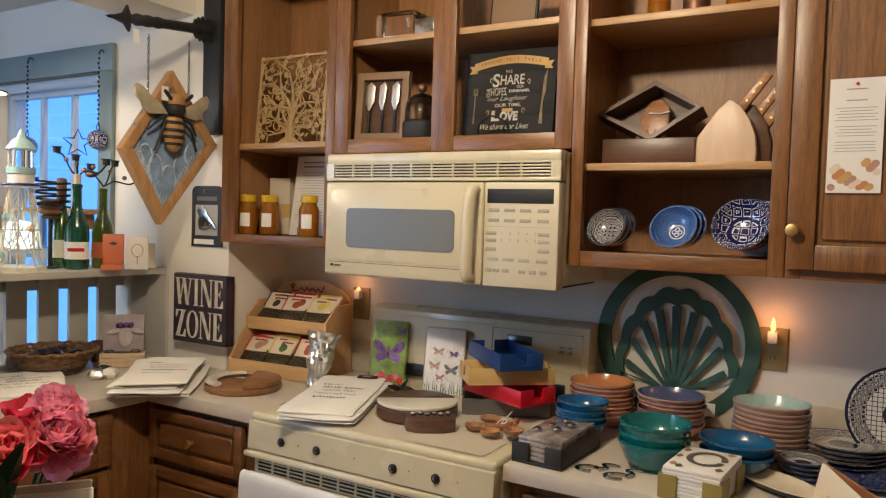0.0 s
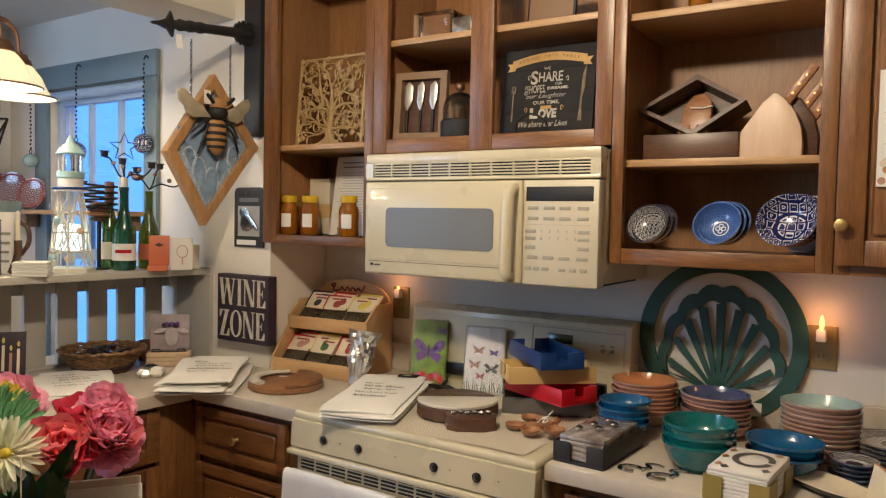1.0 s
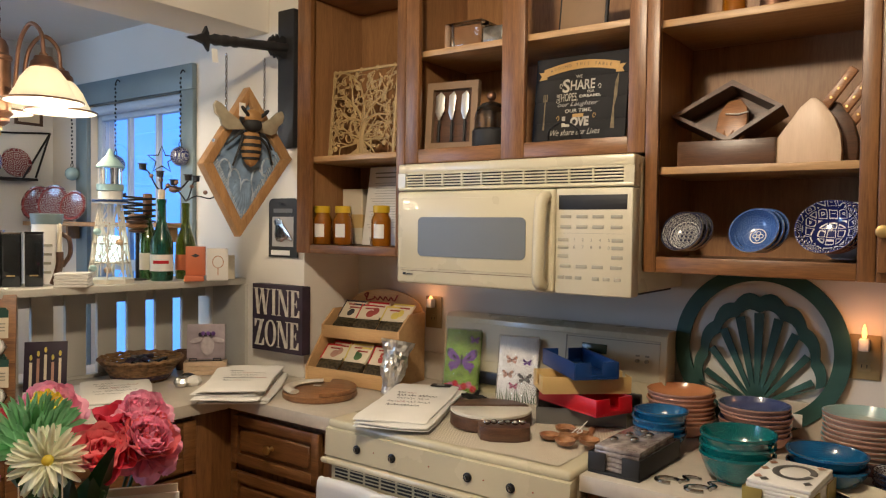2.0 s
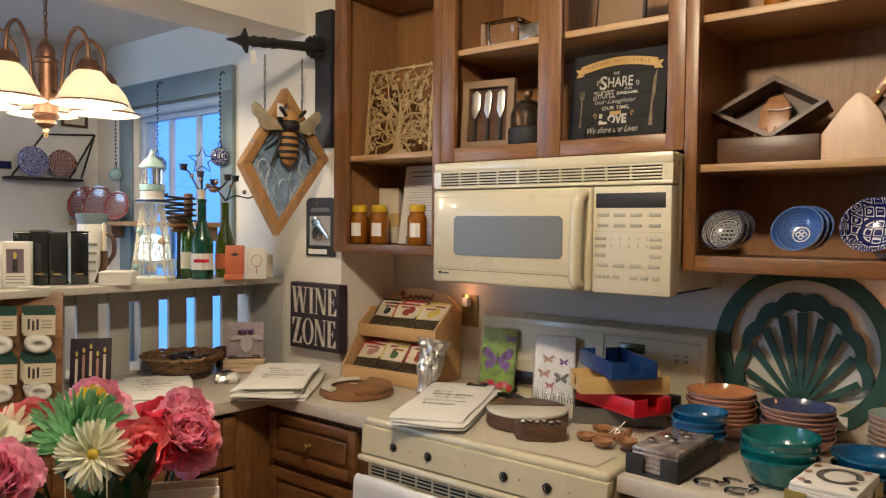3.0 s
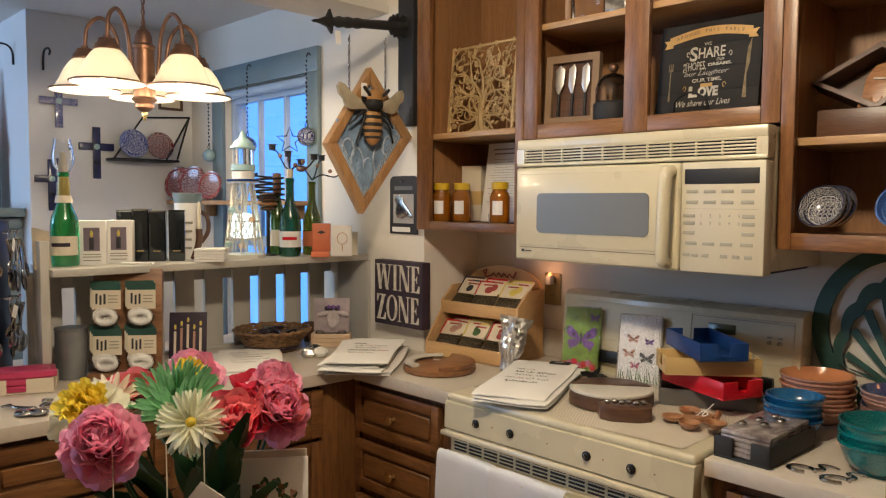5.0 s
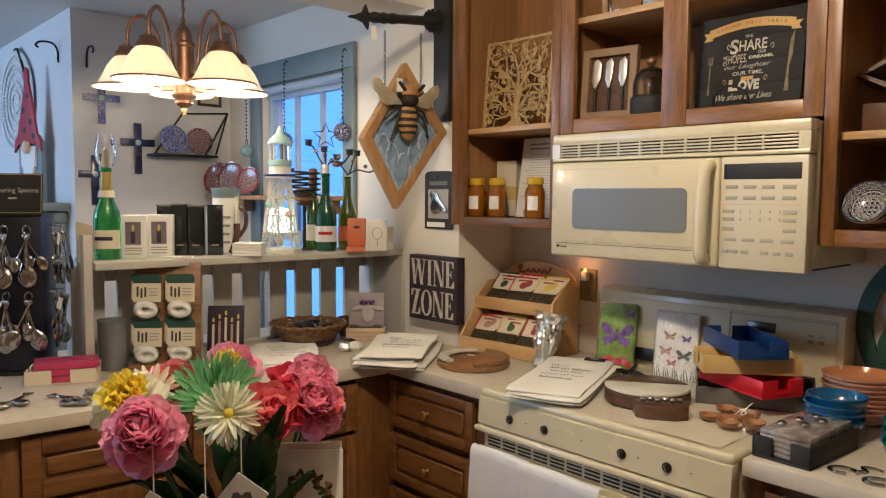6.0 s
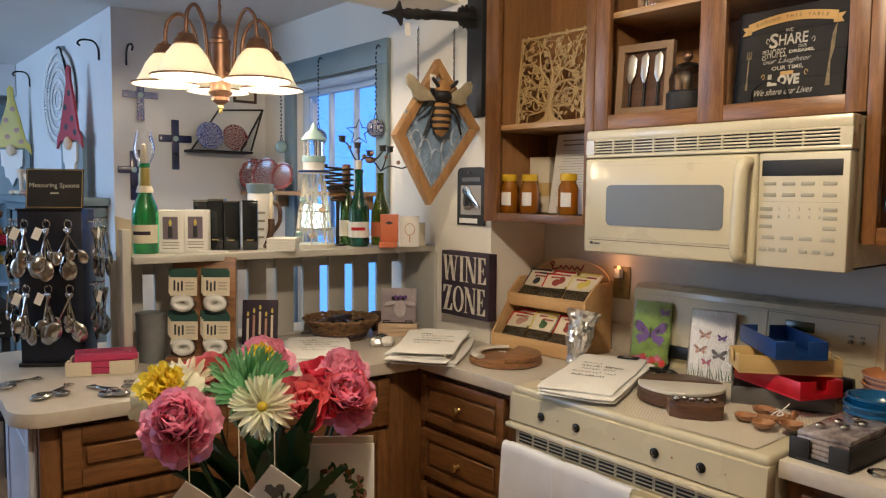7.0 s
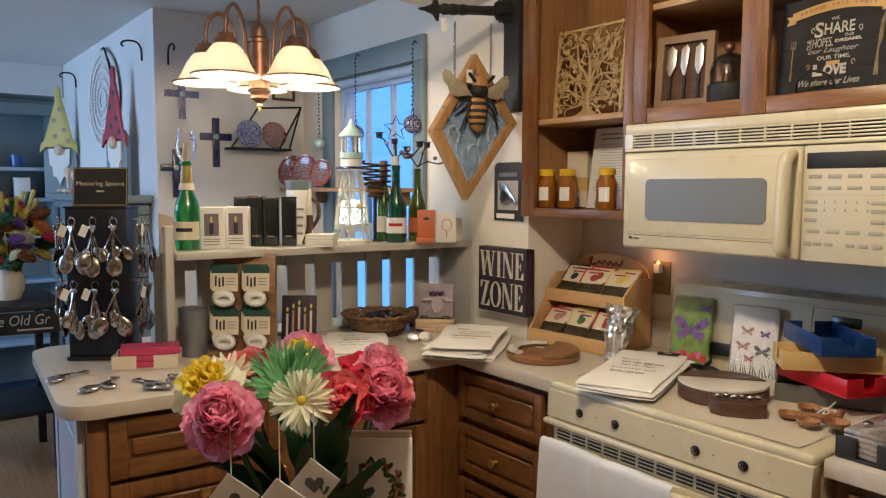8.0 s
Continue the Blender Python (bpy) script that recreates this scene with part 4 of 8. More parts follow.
for i in range(4):
    part("tine", B().tube([(-0.042 + i * 0.022, 0.028, 0.035), (-0.044 + i * 0.022, 0.022, 0.008)], [0.009, 0.006], 8), "olive", hd)
part("cord", B().tube([(-0.02, 0.016, 0.082), (0.012, 0.014, 0.078), (0.036, 0.016, 0.084)], 0.002, 6), "paper", hd)
kb = thing("knife_block", pose(1.105, -0.235, 1.631), "pale curved maple knife block with wooden handles", "knife block")
part("block", B().poly([(-0.1, 0), (0.085, 0), (0.087, 0.03), (0.083, 0.07), (0.068, 0.11), (0.045, 0.142), (0.028, 0.156), (0.018, 0.156), (-0.005, 0.135)], 0.028, None, 0.003), "maple", kb)
part("back_plate", B().poly([(-0.07, 0), (0.115, 0), (0.117, 0.05), (0.105, 0.1), (0.075, 0.145), (0.05, 0.152), (0.02, 0.14)], 0.04, pose(0, 0.0285, 0), 0.003), "walnut", kb)
for i, (x, y) in enumerate(((0.045, 0.02), (0.075, 0.045), (0.098, 0.05))):
    k = part("knife_handle", B().box(-0.011, 0.011, -0.008, 0.008, 0, 0.105, 0.004, pose(x, y, 0.135 - 0.02 * i, 0, 36, 0)), "olive", kb)
    for d in (0.025, 0.05, 0.075):
        part("rivet", B().lathe([(0, 0), (0.004, 0), (0.003, 0.002), (0, 0.002)], 10), "brass", k, "", pose(x, y, 0.135 - 0.02 * i, 0, 36, 0) @ pose(0, -0.008, d, 90))


def bowl_mesh(r, h, foot, t=0.004, lip=0.0):
    return [(0, 0), (foot, 0), (foot, 0.004), (foot + (r - foot) * 0.55, h * 0.3), (r * 0.93, h * 0.68), (r * 0.965, h * 0.86), (r + lip, h * 0.9), (r + lip, h), (r - t + lip, h), (r * 0.93 - t, h * 0.69), (foot + (r - foot) * 0.52, h * 0.32 + t), (foot * 0.8, t + 0.004), (0, t + 0.004)]


def bowl(m, r, h, outside, inside, label, group, foot=None):
    t = thing("bowl", m, label, "bowl", group)
    f = foot or r * 0.45
    part("body", B().lathe(bowl_mesh(r, h, f)[:8], 36), outside, t)
    part("glaze", B().lathe(bowl_mesh(r, h, f)[7:], 36), inside, t, "glazed inside")
    return t


def bowl_stack(x, y, z, r, h, n, step, outside, inside, label, group, foot=None, seed=1):
    rnd = random.Random(seed)
    first = bowl(pose(x, y, z), r, h, outside, inside, label, group, foot)
    for i in range(1, n):
        copy_thing(first, pose(x + rnd.uniform(-0.003, 0.003), y + rnd.uniform(-0.003, 0.003), z + step * i, rnd.uniform(-1, 1), rnd.uniform(-1, 1), rnd.uniform(0, 360)))


for x, r, inside, outside in ((0.848, 0.055, "lattice", "cream"), (1.022, 0.059, "denim", "cream"), (1.18, 0.068, "cobalt", "terra")):
    for k in range(3):
        t = bowl(pose(x + 0.008 * k, -0.262 + 0.016 * k, 1.404 + r * 0.84, 63, 0, -8), r, r * 0.72, outside, inside, "small ceramic bowl propped on its side, patterned inside", "bowls in the cabinet")
        if inside == "denim" and k == 0:
            blue_bowl = t
part("painted_clover", B().ring(circle(0, 0, 0.02, 0.02, 24), circle(0, 0, 0.0175, 0.0175, 24), 0.0006).ring(circle(0.0075, 0, 0.006, 0.006, 12), circle(0.0075, 0, 0.004, 0.004, 12), 0.0006).ring(circle(-0.0075, 0, 0.006, 0.006, 12), circle(-0.0075, 0, 0.004, 0.004, 12), 0.0006).ring(circle(0, 0.0075, 0.006, 0.006, 12), circle(0, 0.0075, 0.004, 0.004, 12), 0.0007).ring(circle(0, -0.0075, 0.006, 0.006, 12), circle(0, -0.0075, 0.004, 0.004, 12), 0.0007), "white", blue_bowl, "", pose(0, 0, 0.0088, 90))
bowl_stack(1.19, -0.12, 1.403, 0.07, 0.055, 4, 0.028, "white", "white", "plain white bowl stacked in the cabinet", "white bowls")
for x, w in ((0.935, 0.03), (1.03, 0.034), (1.13, 0.03)):
    t = thing("glass_jar", pose(x, -0.2, 2.0035), "brown glass jar on the top shelf", "jar", "jars on the top shelf")
    part("jar", B().lathe([(0, 0), (w, 0), (w, 0.07), (w * 0.8, 0.08), (w * 0.8, 0.085), (0, 0.085)], 20), "honey" if x != 1.03 else "copper", t)
    part("lid", B().lathe([(0, 0.086), (w * 0.85, 0.086), (w * 0.85, 0.1), (0, 0.1)], 20), "copper", t)
nt_ = thing("paper_notice", pose(1.405, -0.3555, 1.555), "white printed notice pinned to the cabinet door", "paper sheet")
part("sheet", B().box(-0.052, 0.052, -0.0012, 0, 0, 0.245), "paper", nt_)
bars(nt_, -0.026, 0.026, -0.0014, (0.222, 0.198), 0.0025, "pale_ink", 2)
bars(nt_, -0.042, 0.042, -0.0014, [0.182 - i * 0.0066 for i in range(15) if i not in (5, 10)], 0.0014, "pale_ink", 8)
for i in range(34):
    part("printed_flower", B().lathe([(0, 0), (0.008, 0), (0, 0.0006)], 9), ("terra", "ribbon", "orange_glaze", "cream")[i % 4], nt_, "", pose(-0.042 + (i * 0.37 % 1) * 0.086, -0.0014, 0.012 + (i * 0.619 % 1) ** 1.5 * 0.055, 90))
part("pin", B().ball((0, -0.003, 0.233), 0.0035), "red_plastic", nt_)

# ---- on the back wall ----
def outlet(x, z, k=1.0, watts=0.22):
    t = thing("wall_outlet", pose(x, -0.0005, z), "tan wall outlet with a small orange night light", "outlet", "outlets with night lights")
    part("plate", B().box(-0.036, 0.036, -0.006, 0, -0.058, 0.058, 0.003), "plate_tan", t)
    for d in (-0.024, 0.024):
        part("socket", B().poly(rounded(-0.014, 0.014, d - 0.014, d + 0.014, 0.006, ("ne", "nw", "se", "sw")), 0.003, pose(0, -0.0085, 0)), "plate_tan", t)
        part("slot", B().box(-0.007, -0.005, -0.0092, -0.008, d - 0.003, d + 0.006).box(0.005, 0.007, -0.0092, -0.008, d - 0.003, d + 0.006), "blackm", t)
    n = part("night_light", B().box(-0.012, 0.012, -0.036, -0.0095, 0.018, 0.05, 0.004), "white", t, "white plug-in base")
    part("bulb", B().lathe([(0, 0.0), (0.006, 0.002), (0.009, 0.014), (0.007, 0.03), (0.003, 0.044), (0, 0.047)], 14, pose(0, -0.023, 0.05) @ Matrix.Diagonal((0.75, 0.75, k, 1))), "bulb_glow", n, "glowing flame-shaped bulb")
    lamp("night_light_glow", "POINT", watts, (1.0, 0.42, 0.16), pose(x, -0.06, z + 0.075), 0.02)


outlet(1.226, 1.15, 0.8)
outlet(-0.15, 1.16, 0.24, 0.13)

shell = thing("shell_medallion", pose(0.97, -0.022, 0.9165, -3) @ Matrix.Scale(1.03, 4), "round dark green metal medallion with a scallop shell, leaning upright", "wall art")
R = 0.222
part("ring", B().ring(circle(0, R, R, R, 64), circle(0, R, R - 0.04, R - 0.04, 64), -0.008), "verdigris", shell)
sc = []
for i in range(8):
    a0 = 168 - i * 19.5
    for k in range(5):
        a = a0 - 19.5 * k / 5
        rr = 0.292 + 0.014 * math.sin(math.pi * k / 5) - 0.05 * ((a - 90) / 78) ** 2
        sc.append((rr * math.cos(radians(a)) * 0.67, 0.075 + rr * math.sin(radians(a)) * 0.98))
inn = [(x * 0.86, 0.075 + (z - 0.075) * 0.85) for x, z in sc]
part("scalloped_rim", B().ring(sc + [(0.0, 0.07)], inn + [(0.0, 0.085)], -0.008), "verdigris", shell)
for i in range(9):
    a = radians(158 - i * 17)
    rr = 0.262 - 0.05 * ((math.degrees(a) - 90) / 78) ** 2
    ex, ez_ = rr * math.cos(a) * 0.65, 0.072 + rr * math.sin(a) * 0.94
    nx, nz = math.sin(a), -math.cos(a) * 0.6
    w = 0.0125
    part("rib", B().poly([(0.004 * nx, 0.07 + 0.004 * nz), (ex + w * nx, ez_ + w * nz), (ex - w * nx, ez_ - w * nz), (-0.004 * nx, 0.07 - 0.004 * nz)], -0.007), "verdigris", shell)
part("hinge", B().poly([(-0.06, 0.045), (0.06, 0.045), (0.035, 0.085), (-0.035, 0.085)], -0.008), "verdigris", shell)
part("tag", B().box(0.09, 0.115, -0.011, -0.0095, 0.03, 0.065, 0, pose(0, 0, 0)), "paper", shell)

# ---- crockery on the right counter ----
bowl_stack(0.808, -0.16, TOP, 0.088, 0.04, 8, 0.0118, "terra", "orange_glaze", "terracotta bowl with an orange glaze, stacked", "orange bowls", 0.05, 2)
bowl_stack(0.815, -0.342, TOP + 0.0005, 0.066, 0.052, 4, 0.017, "blue_glaze", "blue_glaze", "bright blue glazed bowl, stacked", "small blue bowls", 0.03, 3)
bowl_stack(0.999, -0.16, TOP, 0.088, 0.04, 7, 0.0118, "terra", "navy_glaze", "terracotta bowl with a speckled navy glaze, stacked", "navy bowls", 0.05, 4)
bowl_stack(1.033, -0.462, TOP, 0.081, 0.066, 3, 0.022, "teal_glaze", "teal_glaze", "teal glazed bowl with a raised pattern, stacked", "teal bowls", 0.045, 5)
bowl_stack(1.249, -0.2, TOP, 0.089, 0.04, 9, 0.0118, "terra", "sky_glaze", "terracotta bowl with a pale blue glaze, stacked", "pale blue bowls", 0.055, 6)
bowl_stack(1.2, -0.375, TOP, 0.083, 0.05, 2, 0.026, "blue_glaze", "blue_glaze", "wide deep-blue glazed bowl, stacked", "wide blue bowls", 0.04, 7)


def plate(m, r, face, label, group):
    t = thing("plate", m, label, "plate", group)
    part("body", B().lathe([(0, 0), (r * 0.6, 0), (r * 0.62, 0.003), (r * 0.97, 0.014), (r, 0.016)], 40), "denim", t)
    part("glaze", B().lathe([(r, 0.016), (r * 0.985, 0.0175), (r * 0.62, 0.007), (0, 0.006)], 40), face, t)
    return t


pl = plate(pose(1.4, -0.165, TOP), 0.1, "lattice", "dark blue and white patterned plate, stacked", "patterned plates")
for i in range(1, 5):
    copy_thing(pl, pose(1.4 + 0.002 * i, -0.165, TOP + 0.0105 * i, 0, 0, 40 * i))
pl = plate(pose(1.335, -0.34, TOP), 0.052, "lattice", "small dark patterned saucer, stacked", "small saucers")
for i in range(1, 4):
    copy_thing(pl, pose(1.335, -0.34 - 0.001 * i, TOP + 0.0105 * i, 0, 0, 50 * i))
plate(pose(1.525, -0.1, TOP + 0.118, 74, 0, 0), 0.12, "lattice", "large blue and white plate standing against the wall", "patterned plates")
plate(pose(1.47, -0.29, TOP), 0.09, "navy_glaze", "dark navy plate lying flat", "patterned plates")
tray = thing("serving_dish", pose(1.295, -0.452, TOP, 0, 0, -35), "long cream oval dish, black outside", "dish")
part("shell", B().lathe([(0, 0), (0.06, 0), (0.095, 0.009), (0.115, 0.02)], 36, squash=0.45), "black", tray)
part("glaze", B().lathe([(0.115, 0.02), (0.112, 0.0212), (0.093, 0.012), (0.058, 0.004), (0, 0.004)], 36, squash=0.45), "cream", tray)
fold = thing("folded_card", pose(1.43, -0.52, TOP, 0, 0, -28) @ Matrix.Diagonal((1, 1, 0.72, 1)), "folded greeting card, orange and photo printed", "card")
part("front_leaf", B().poly([(-0.075, 0), (0.075, 0), (0.07, 0.02), (-0.07, 0.115)], 0.002, pose(0, 0, 0, -12)), "cream", fold)
part("back_leaf", B().poly([(-0.075, 0), (0.09, 0), (0.085, 0.03), (-0.07, 0.118)], 0.002, pose(0, 0.05, 0, 14)), "orange_glaze", fold)
nb = thing("napkin_holder", pose(1.16, -0.556, TOP, 0, 0, -5), "gold card holder filled with printed paper napkins", "napkin holder")
NX, NY = 0.064, 0.092
part("base", B().box(-NX, NX, -NY, NY, 0, 0.003), "gold_card", nb)
for sx in (-1, 1):
    for sy in (-1, 1):
        part("corner", B().box(min(sx * NX, sx * 0.026), max(sx * NX, sx * 0.026), min(sy * NY, sy * (NY - 0.003)), max(sy * NY, sy * (NY - 0.003)), 0, 0.05).box(min(sx * NX, sx * (NX - 0.003)), max(sx * NX, sx * (NX - 0.003)), min(sy * (NY - 0.0035), sy * 0.03), max(sy * (NY - 0.0035), sy * 0.03), 0, 0.05), "gold_card", nb)
nap = B().box(-0.059, 0.059, -0.087, 0.087, 0, 0.0075, 0.002).mesh("napkin", "paper")
for i in range(8):
    part("napkin", nap, "", nb, "", pose(0.0008 * (i % 3), -0.0006 * (i % 2), 0.004 + 0.0078 * i, 0, 0, ((i * 37 % 5) - 2) * 0.6))
part("printed_wreath", B().tube([(0.035 * math.cos(a * 0.4) + 0.006, 0.046 * math.sin(a * 0.4) + 0.01, 0.0675) for a in range(16)], 0.007, 6, closed=False, flat=(1, 1, 0.1)), "grey_plastic", nb)
for i, (x, y) in enumerate(((-0.045, -0.06), (-0.03, -0.07), (-0.048, 0.05), (0.04, 0.07), (0.045, -0.05), (-0.05, 0.0))):
    part("printed_leaf", slab([(x - 0.008, y), (x, y - 0.012), (x + 0.01, y), (x, y + 0.014)], 0.0672, 0.0677), ("terra", "grey_plastic", "olive")[i % 3], nb)
for x, y, a in ((0.915, -0.57, 10), (0.985, -0.585, 25)):
    t = thing("bottle_opener", pose(x, y, TOP + 0.0045, 0, 0, a), "pewter sea-creature bottle opener lying flat", "bottle opener", "bottle openers")
    part("ring", B().tube([(0.026 * math.cos(k * 0.42), 0.018 * math.sin(k * 0.42), 0) for k in range(13)], 0.0045, 8), "pewter", t)
    part("tail", B().tube(smooth([(0.024, 0.008, 0), (0.04, 0.022, 0), (0.028, 0.04, 0.001), (0.05, 0.05, 0), (0.066, 0.042, 0)], 4), [0.0045 - 0.00012 * i for i in range(17)], 8), "pewter", t)
bb = thing("spreader_box", pose(0.812, -0.498, TOP, 0, 0, -3) @ Matrix.Diagonal((0.9, 1.17, 1, 1)), "black open box of silver-topped spreaders under clear wrap", "box")
part("tray", B().box(-0.07, 0.07, -0.1, 0.1, 0, 0.006, 0.002).box(-0.07, -0.064, -0.1, 0.1, 0.006, 0.048, 0.002).box(0.064, 0.07, -0.1, 0.1, 0.006, 0.048, 0.002).box(-0.07, -0.022, -0.1, -0.094, 0.006, 0.048, 0.002).box(0.022, 0.07, -0.1, -0.094, 0.006, 0.048, 0.002).box(-0.07, 0.07, 0.094, 0.1, 0.006, 0.048, 0.002), "blackm", bb)
cardm = B().box(-0.06, 0.06, -0.09, 0.09, 0, 0.0105, 0.002).mesh("spreader_card", mat("dark_printed_card", (0.12, 0.09, 0.09), 0.25, var=0.5, scale=30, coat=0.5, color2=(0.45, 0.4, 0.38)))
for i in range(5):
    part("packet", cardm, "", bb, "", pose(0, 0, 0.007 + i * 0.0112, 0, 0, i - 2))
for i in range(5):
    part("silver_top", B().ball((0, 0, 0), 0.011, (1, 1, 0.6), None, 10, 7), "pewter", bb, "", pose(-0.03 + 0.014 * i, -0.05 + 0.024 * ((i * 2) % 5), 0.069))

# ---- on the range ----
CT = 0.9245
pad = solo("cooktop_liner", B().sheet(24, 16, lambda u, v: Vector((0.06 + 0.63 * u, -0.655 + 0.51 * v, CT + 0.0015 + 0.0015 * math.sin(9 * u + 4 * v)))), "perforated", Matrix(), "cream perforated liner spread over the cooktop", "liner")


def towel_stack(m, w, d, n, label, seed, ink="dark_ink", tag=False):
    t = thing("tea_towel_stack", m, label, "tea towels", "stacks of tea towels")
    rnd = random.Random(seed)
    h = 0.0074
    for i in range(n):
        z = h * i
        ph = rnd.uniform(0, 6)
        last = i == n - 1
        s = 1.0 - 0.012 * i
        ox, oy = (0, 0) if last else (rnd.uniform(-0.022, 0.022), rnd.uniform(-0.02, 0.022))
        tw = 0 if last else radians(rnd.uniform(-7, 7))

        def fold(u, v):
            # the outermost rows of the grid drop down as the folded edge
            a, b = max(-1, min(1, (u - 0.5) * 2.14)), max(-1, min(1, (v - 0.5) * 2.14))
            out = max(abs(u - 0.5), abs(v - 0.5)) > 0.475
            c = 1 - 0.018 * (a * a * b * b) ** 3
            x, y = a * c * w * s / 2 + 0.0035 * math.sin(3 * b + ph), b * c * d * s / 2 + 0.004 * math.sin(2.6 * a + ph)
            wave = 0.0011 * math.sin(3 * a + ph) * math.cos(4 * b + ph) + 0.0006 * math.sin(11 * b + 3 * a + ph)
            top = z + h - 0.0004 + wave - 0.003 * (abs(a) ** 12 + abs(b) ** 12)
            return Vector((x * math.cos(tw) - y * math.sin(tw) + ox, x * math.sin(tw) + y * math.cos(tw) + oy, max(0.0004, z + 0.0012 + 0.6 * wave) if out else top))
        part("tea_towel", B().sheet(30, 30, fold).mesh("tea_towel", "towel", 60), "", t)
    top = h * n + 0.0014
    for r, (y, amt) in enumerate(((0.08, 2), (0.044, 4), (0.006, 3), (-0.036, 4), (-0.078, 3))):
        rr = random.Random(seed + r)
        x = -w * 0.3 + w * 0.04 * (r % 3)
        for i in range(amt):
            l = rr.uniform(0.018, 0.034)
            pts, q = [], 0.0
            while q < l:
                pts += [(x + q, y + rr.uniform(0.0, 0.003), top), (x + q + 0.0035, y + rr.uniform(0.008, 0.02), top), (x + q + 0.006, y + rr.uniform(-0.004, 0.002), top)]
                q += 0.0095
            part("stitched_word", B().tube(smooth(pts, 3), 0.0006 if (r + seed) % 3 else 0.001, 5, flat=(1, 1, 0.5)), "red_ink" if (i + 2 * r + seed) % 6 == 0 else ink, t)
            x += l + 0.007
            if x > w * 0.3:
                break
    if tag:
        part("tag", B().box(w * 0.06, w * 0.36, d * 0.4, d * 0.47, top - 0.001, top + 0.0015), "blackm", t, "dark sewn label")
        part("tag_print", B().box(w * 0.14, w * 0.26, d * 0.42, d * 0.45, top + 0.0012, top + 0.0018), "pale_ink", t)
    return t


towel_stack(pose(0.105, -0.455, CT + 0.003, 0, 0, 24), 0.215, 0.49, 4, "stack of white cotton tea towels printed in dark script", 11, tag=True)
rb = thing("cheese_board", pose(0.37, -0.435, CT + 0.002, 0, 0, 38), "round serving board, half dark walnut and half white marble", "board")
part("base", B().lathe([(0, 0), (0.108, 0), (0.113, 0.004), (0.113, 0.034), (0.11, 0.037), (0, 0.037)], 48), "walnut", rb)
part("marble_half", slab([(0.1125 * math.cos(radians(a)), 0.1125 * math.sin(radians(a))) for a in range(172, 369, 8)], 0.0375, 0.046), "marble", rb)
part("wood_half", slab([(0.1125 * math.cos(radians(a)), 0.1125 * math.sin(radians(a))) for a in range(14, 167, 8)], 0.0375, 0.0445), "walnut", rb)
blk = thing("charm_block", pose(0.478, -0.545, CT + 0.002, 0, 0, 34), "curved walnut block with small silver picks on top", "block")
part("block", slab([(-0.066, 0.03), (-0.06, -0.012), (-0.035, -0.03), (0.035, -0.034), (0.066, -0.018), (0.07, 0.03)], 0.0, 0.036), "walnut", blk)
for i in range(6):
    part("silver_pick", B().ball((0, 0, 0), 0.008, (1.2, 0.8, 0.8), None, 10, 7), "pewter", blk, "", pose(-0.042 + i * 0.018, 0.004 + 0.007 * (i % 2), 0.042))
sp = thing("wooden_spoon_set", pose(0.625, -0.455, CT + 0.003), "olive wood measuring spoons tied with string", "spoons")
for i, (a, x, y) in enumerate(((205, 0, 0), (250, 0.03, -0.005), (160, 0.015, 0.02), (290, 0.05, 0.01))):
    s = part("spoon", B().lathe([(0, 0), (0.014, 0.001), (0.024, 0.008), (0.027, 0.016), (0.024, 0.016), (0.014, 0.006), (0, 0.005)], 20, pose(0.055, 0, 0)).tube([(0.03, 0, 0.014), (0.0, 0, 0.016), (-0.03, 0, 0.014)], [0.008, 0.006, 0.009], 8), "olive", sp, "", pose(x, y, 0.004 * i, 0, 0, a))
part("string", B().tube(smooth([(0.0, 0.0, 0.02), (0.015, 0.01, 0.034), (0.03, 0.0, 0.03), (0.02, -0.01, 0.028), (0.03, 0.03, 0.05)], 4), 0.0015, 6), "paper", sp)


def napkin_caddy(m, material, colour):
    t = thing("napkin_caddy", m, "oblong open %s plastic guest-napkin holder with notched sides" % colour, "napkin holder", "stacked napkin holders")
    a, c, h, w, g = 0.123, 0.064, 0.0465, 0.004, 0.016
    part("base", B().box(-a, a, -c, c, 0, 0.005, 0.002), material, t)
    for i in range(4):
        k, d = (a, c) if i % 2 == 0 else (c, a)
        k -= 0.0 if i % 2 == 0 else w
        notch = [(-k, 0.0045), (k, 0.0045), (k, h), (g, h), (g, 0.014), (-g, 0.014), (-g, h), (-k, h)] if i % 2 else [(-k, 0.0045), (k, 0.0045), (k, h), (-k, h)]
        part("side", B().poly(notch, w, pose(0, -d, 0), 0.0008), material, t, "", pose(0, 0, 0, 0, 0, 90 * i))


napkin_caddy(pose(0.55, -0.245, CT + 0.002, 0, 0, 27), "grey_plastic", "grey")
napkin_caddy(pose(0.568, -0.262, CT + 0.049, 0, 0, -24), "red_plastic", "red")
napkin_caddy(pose(0.562, -0.268, CT + 0.096, 0, 0, 40), "tan_plastic", "tan")
napkin_caddy(pose(0.548, -0.255, CT + 0.143, 0, 0, -42), "blue_plastic", "dark blue")


def napkin_pack(m, w, h, material, label):
    t = thing("napkin_pack", m, label, "napkins", "packs of printed napkins")
    part("pack", B().box(-w / 2, w / 2, 0, 0.026, 0, h, 0.006), material, t)
    part("wrap", B().box(-w / 2 - 0.002, w / 2 + 0.002, -0.0025, -0.0012, -0.002, h + 0.004, 0.0004), "film", t, "clear wrap").visible_shadow = False
    return t


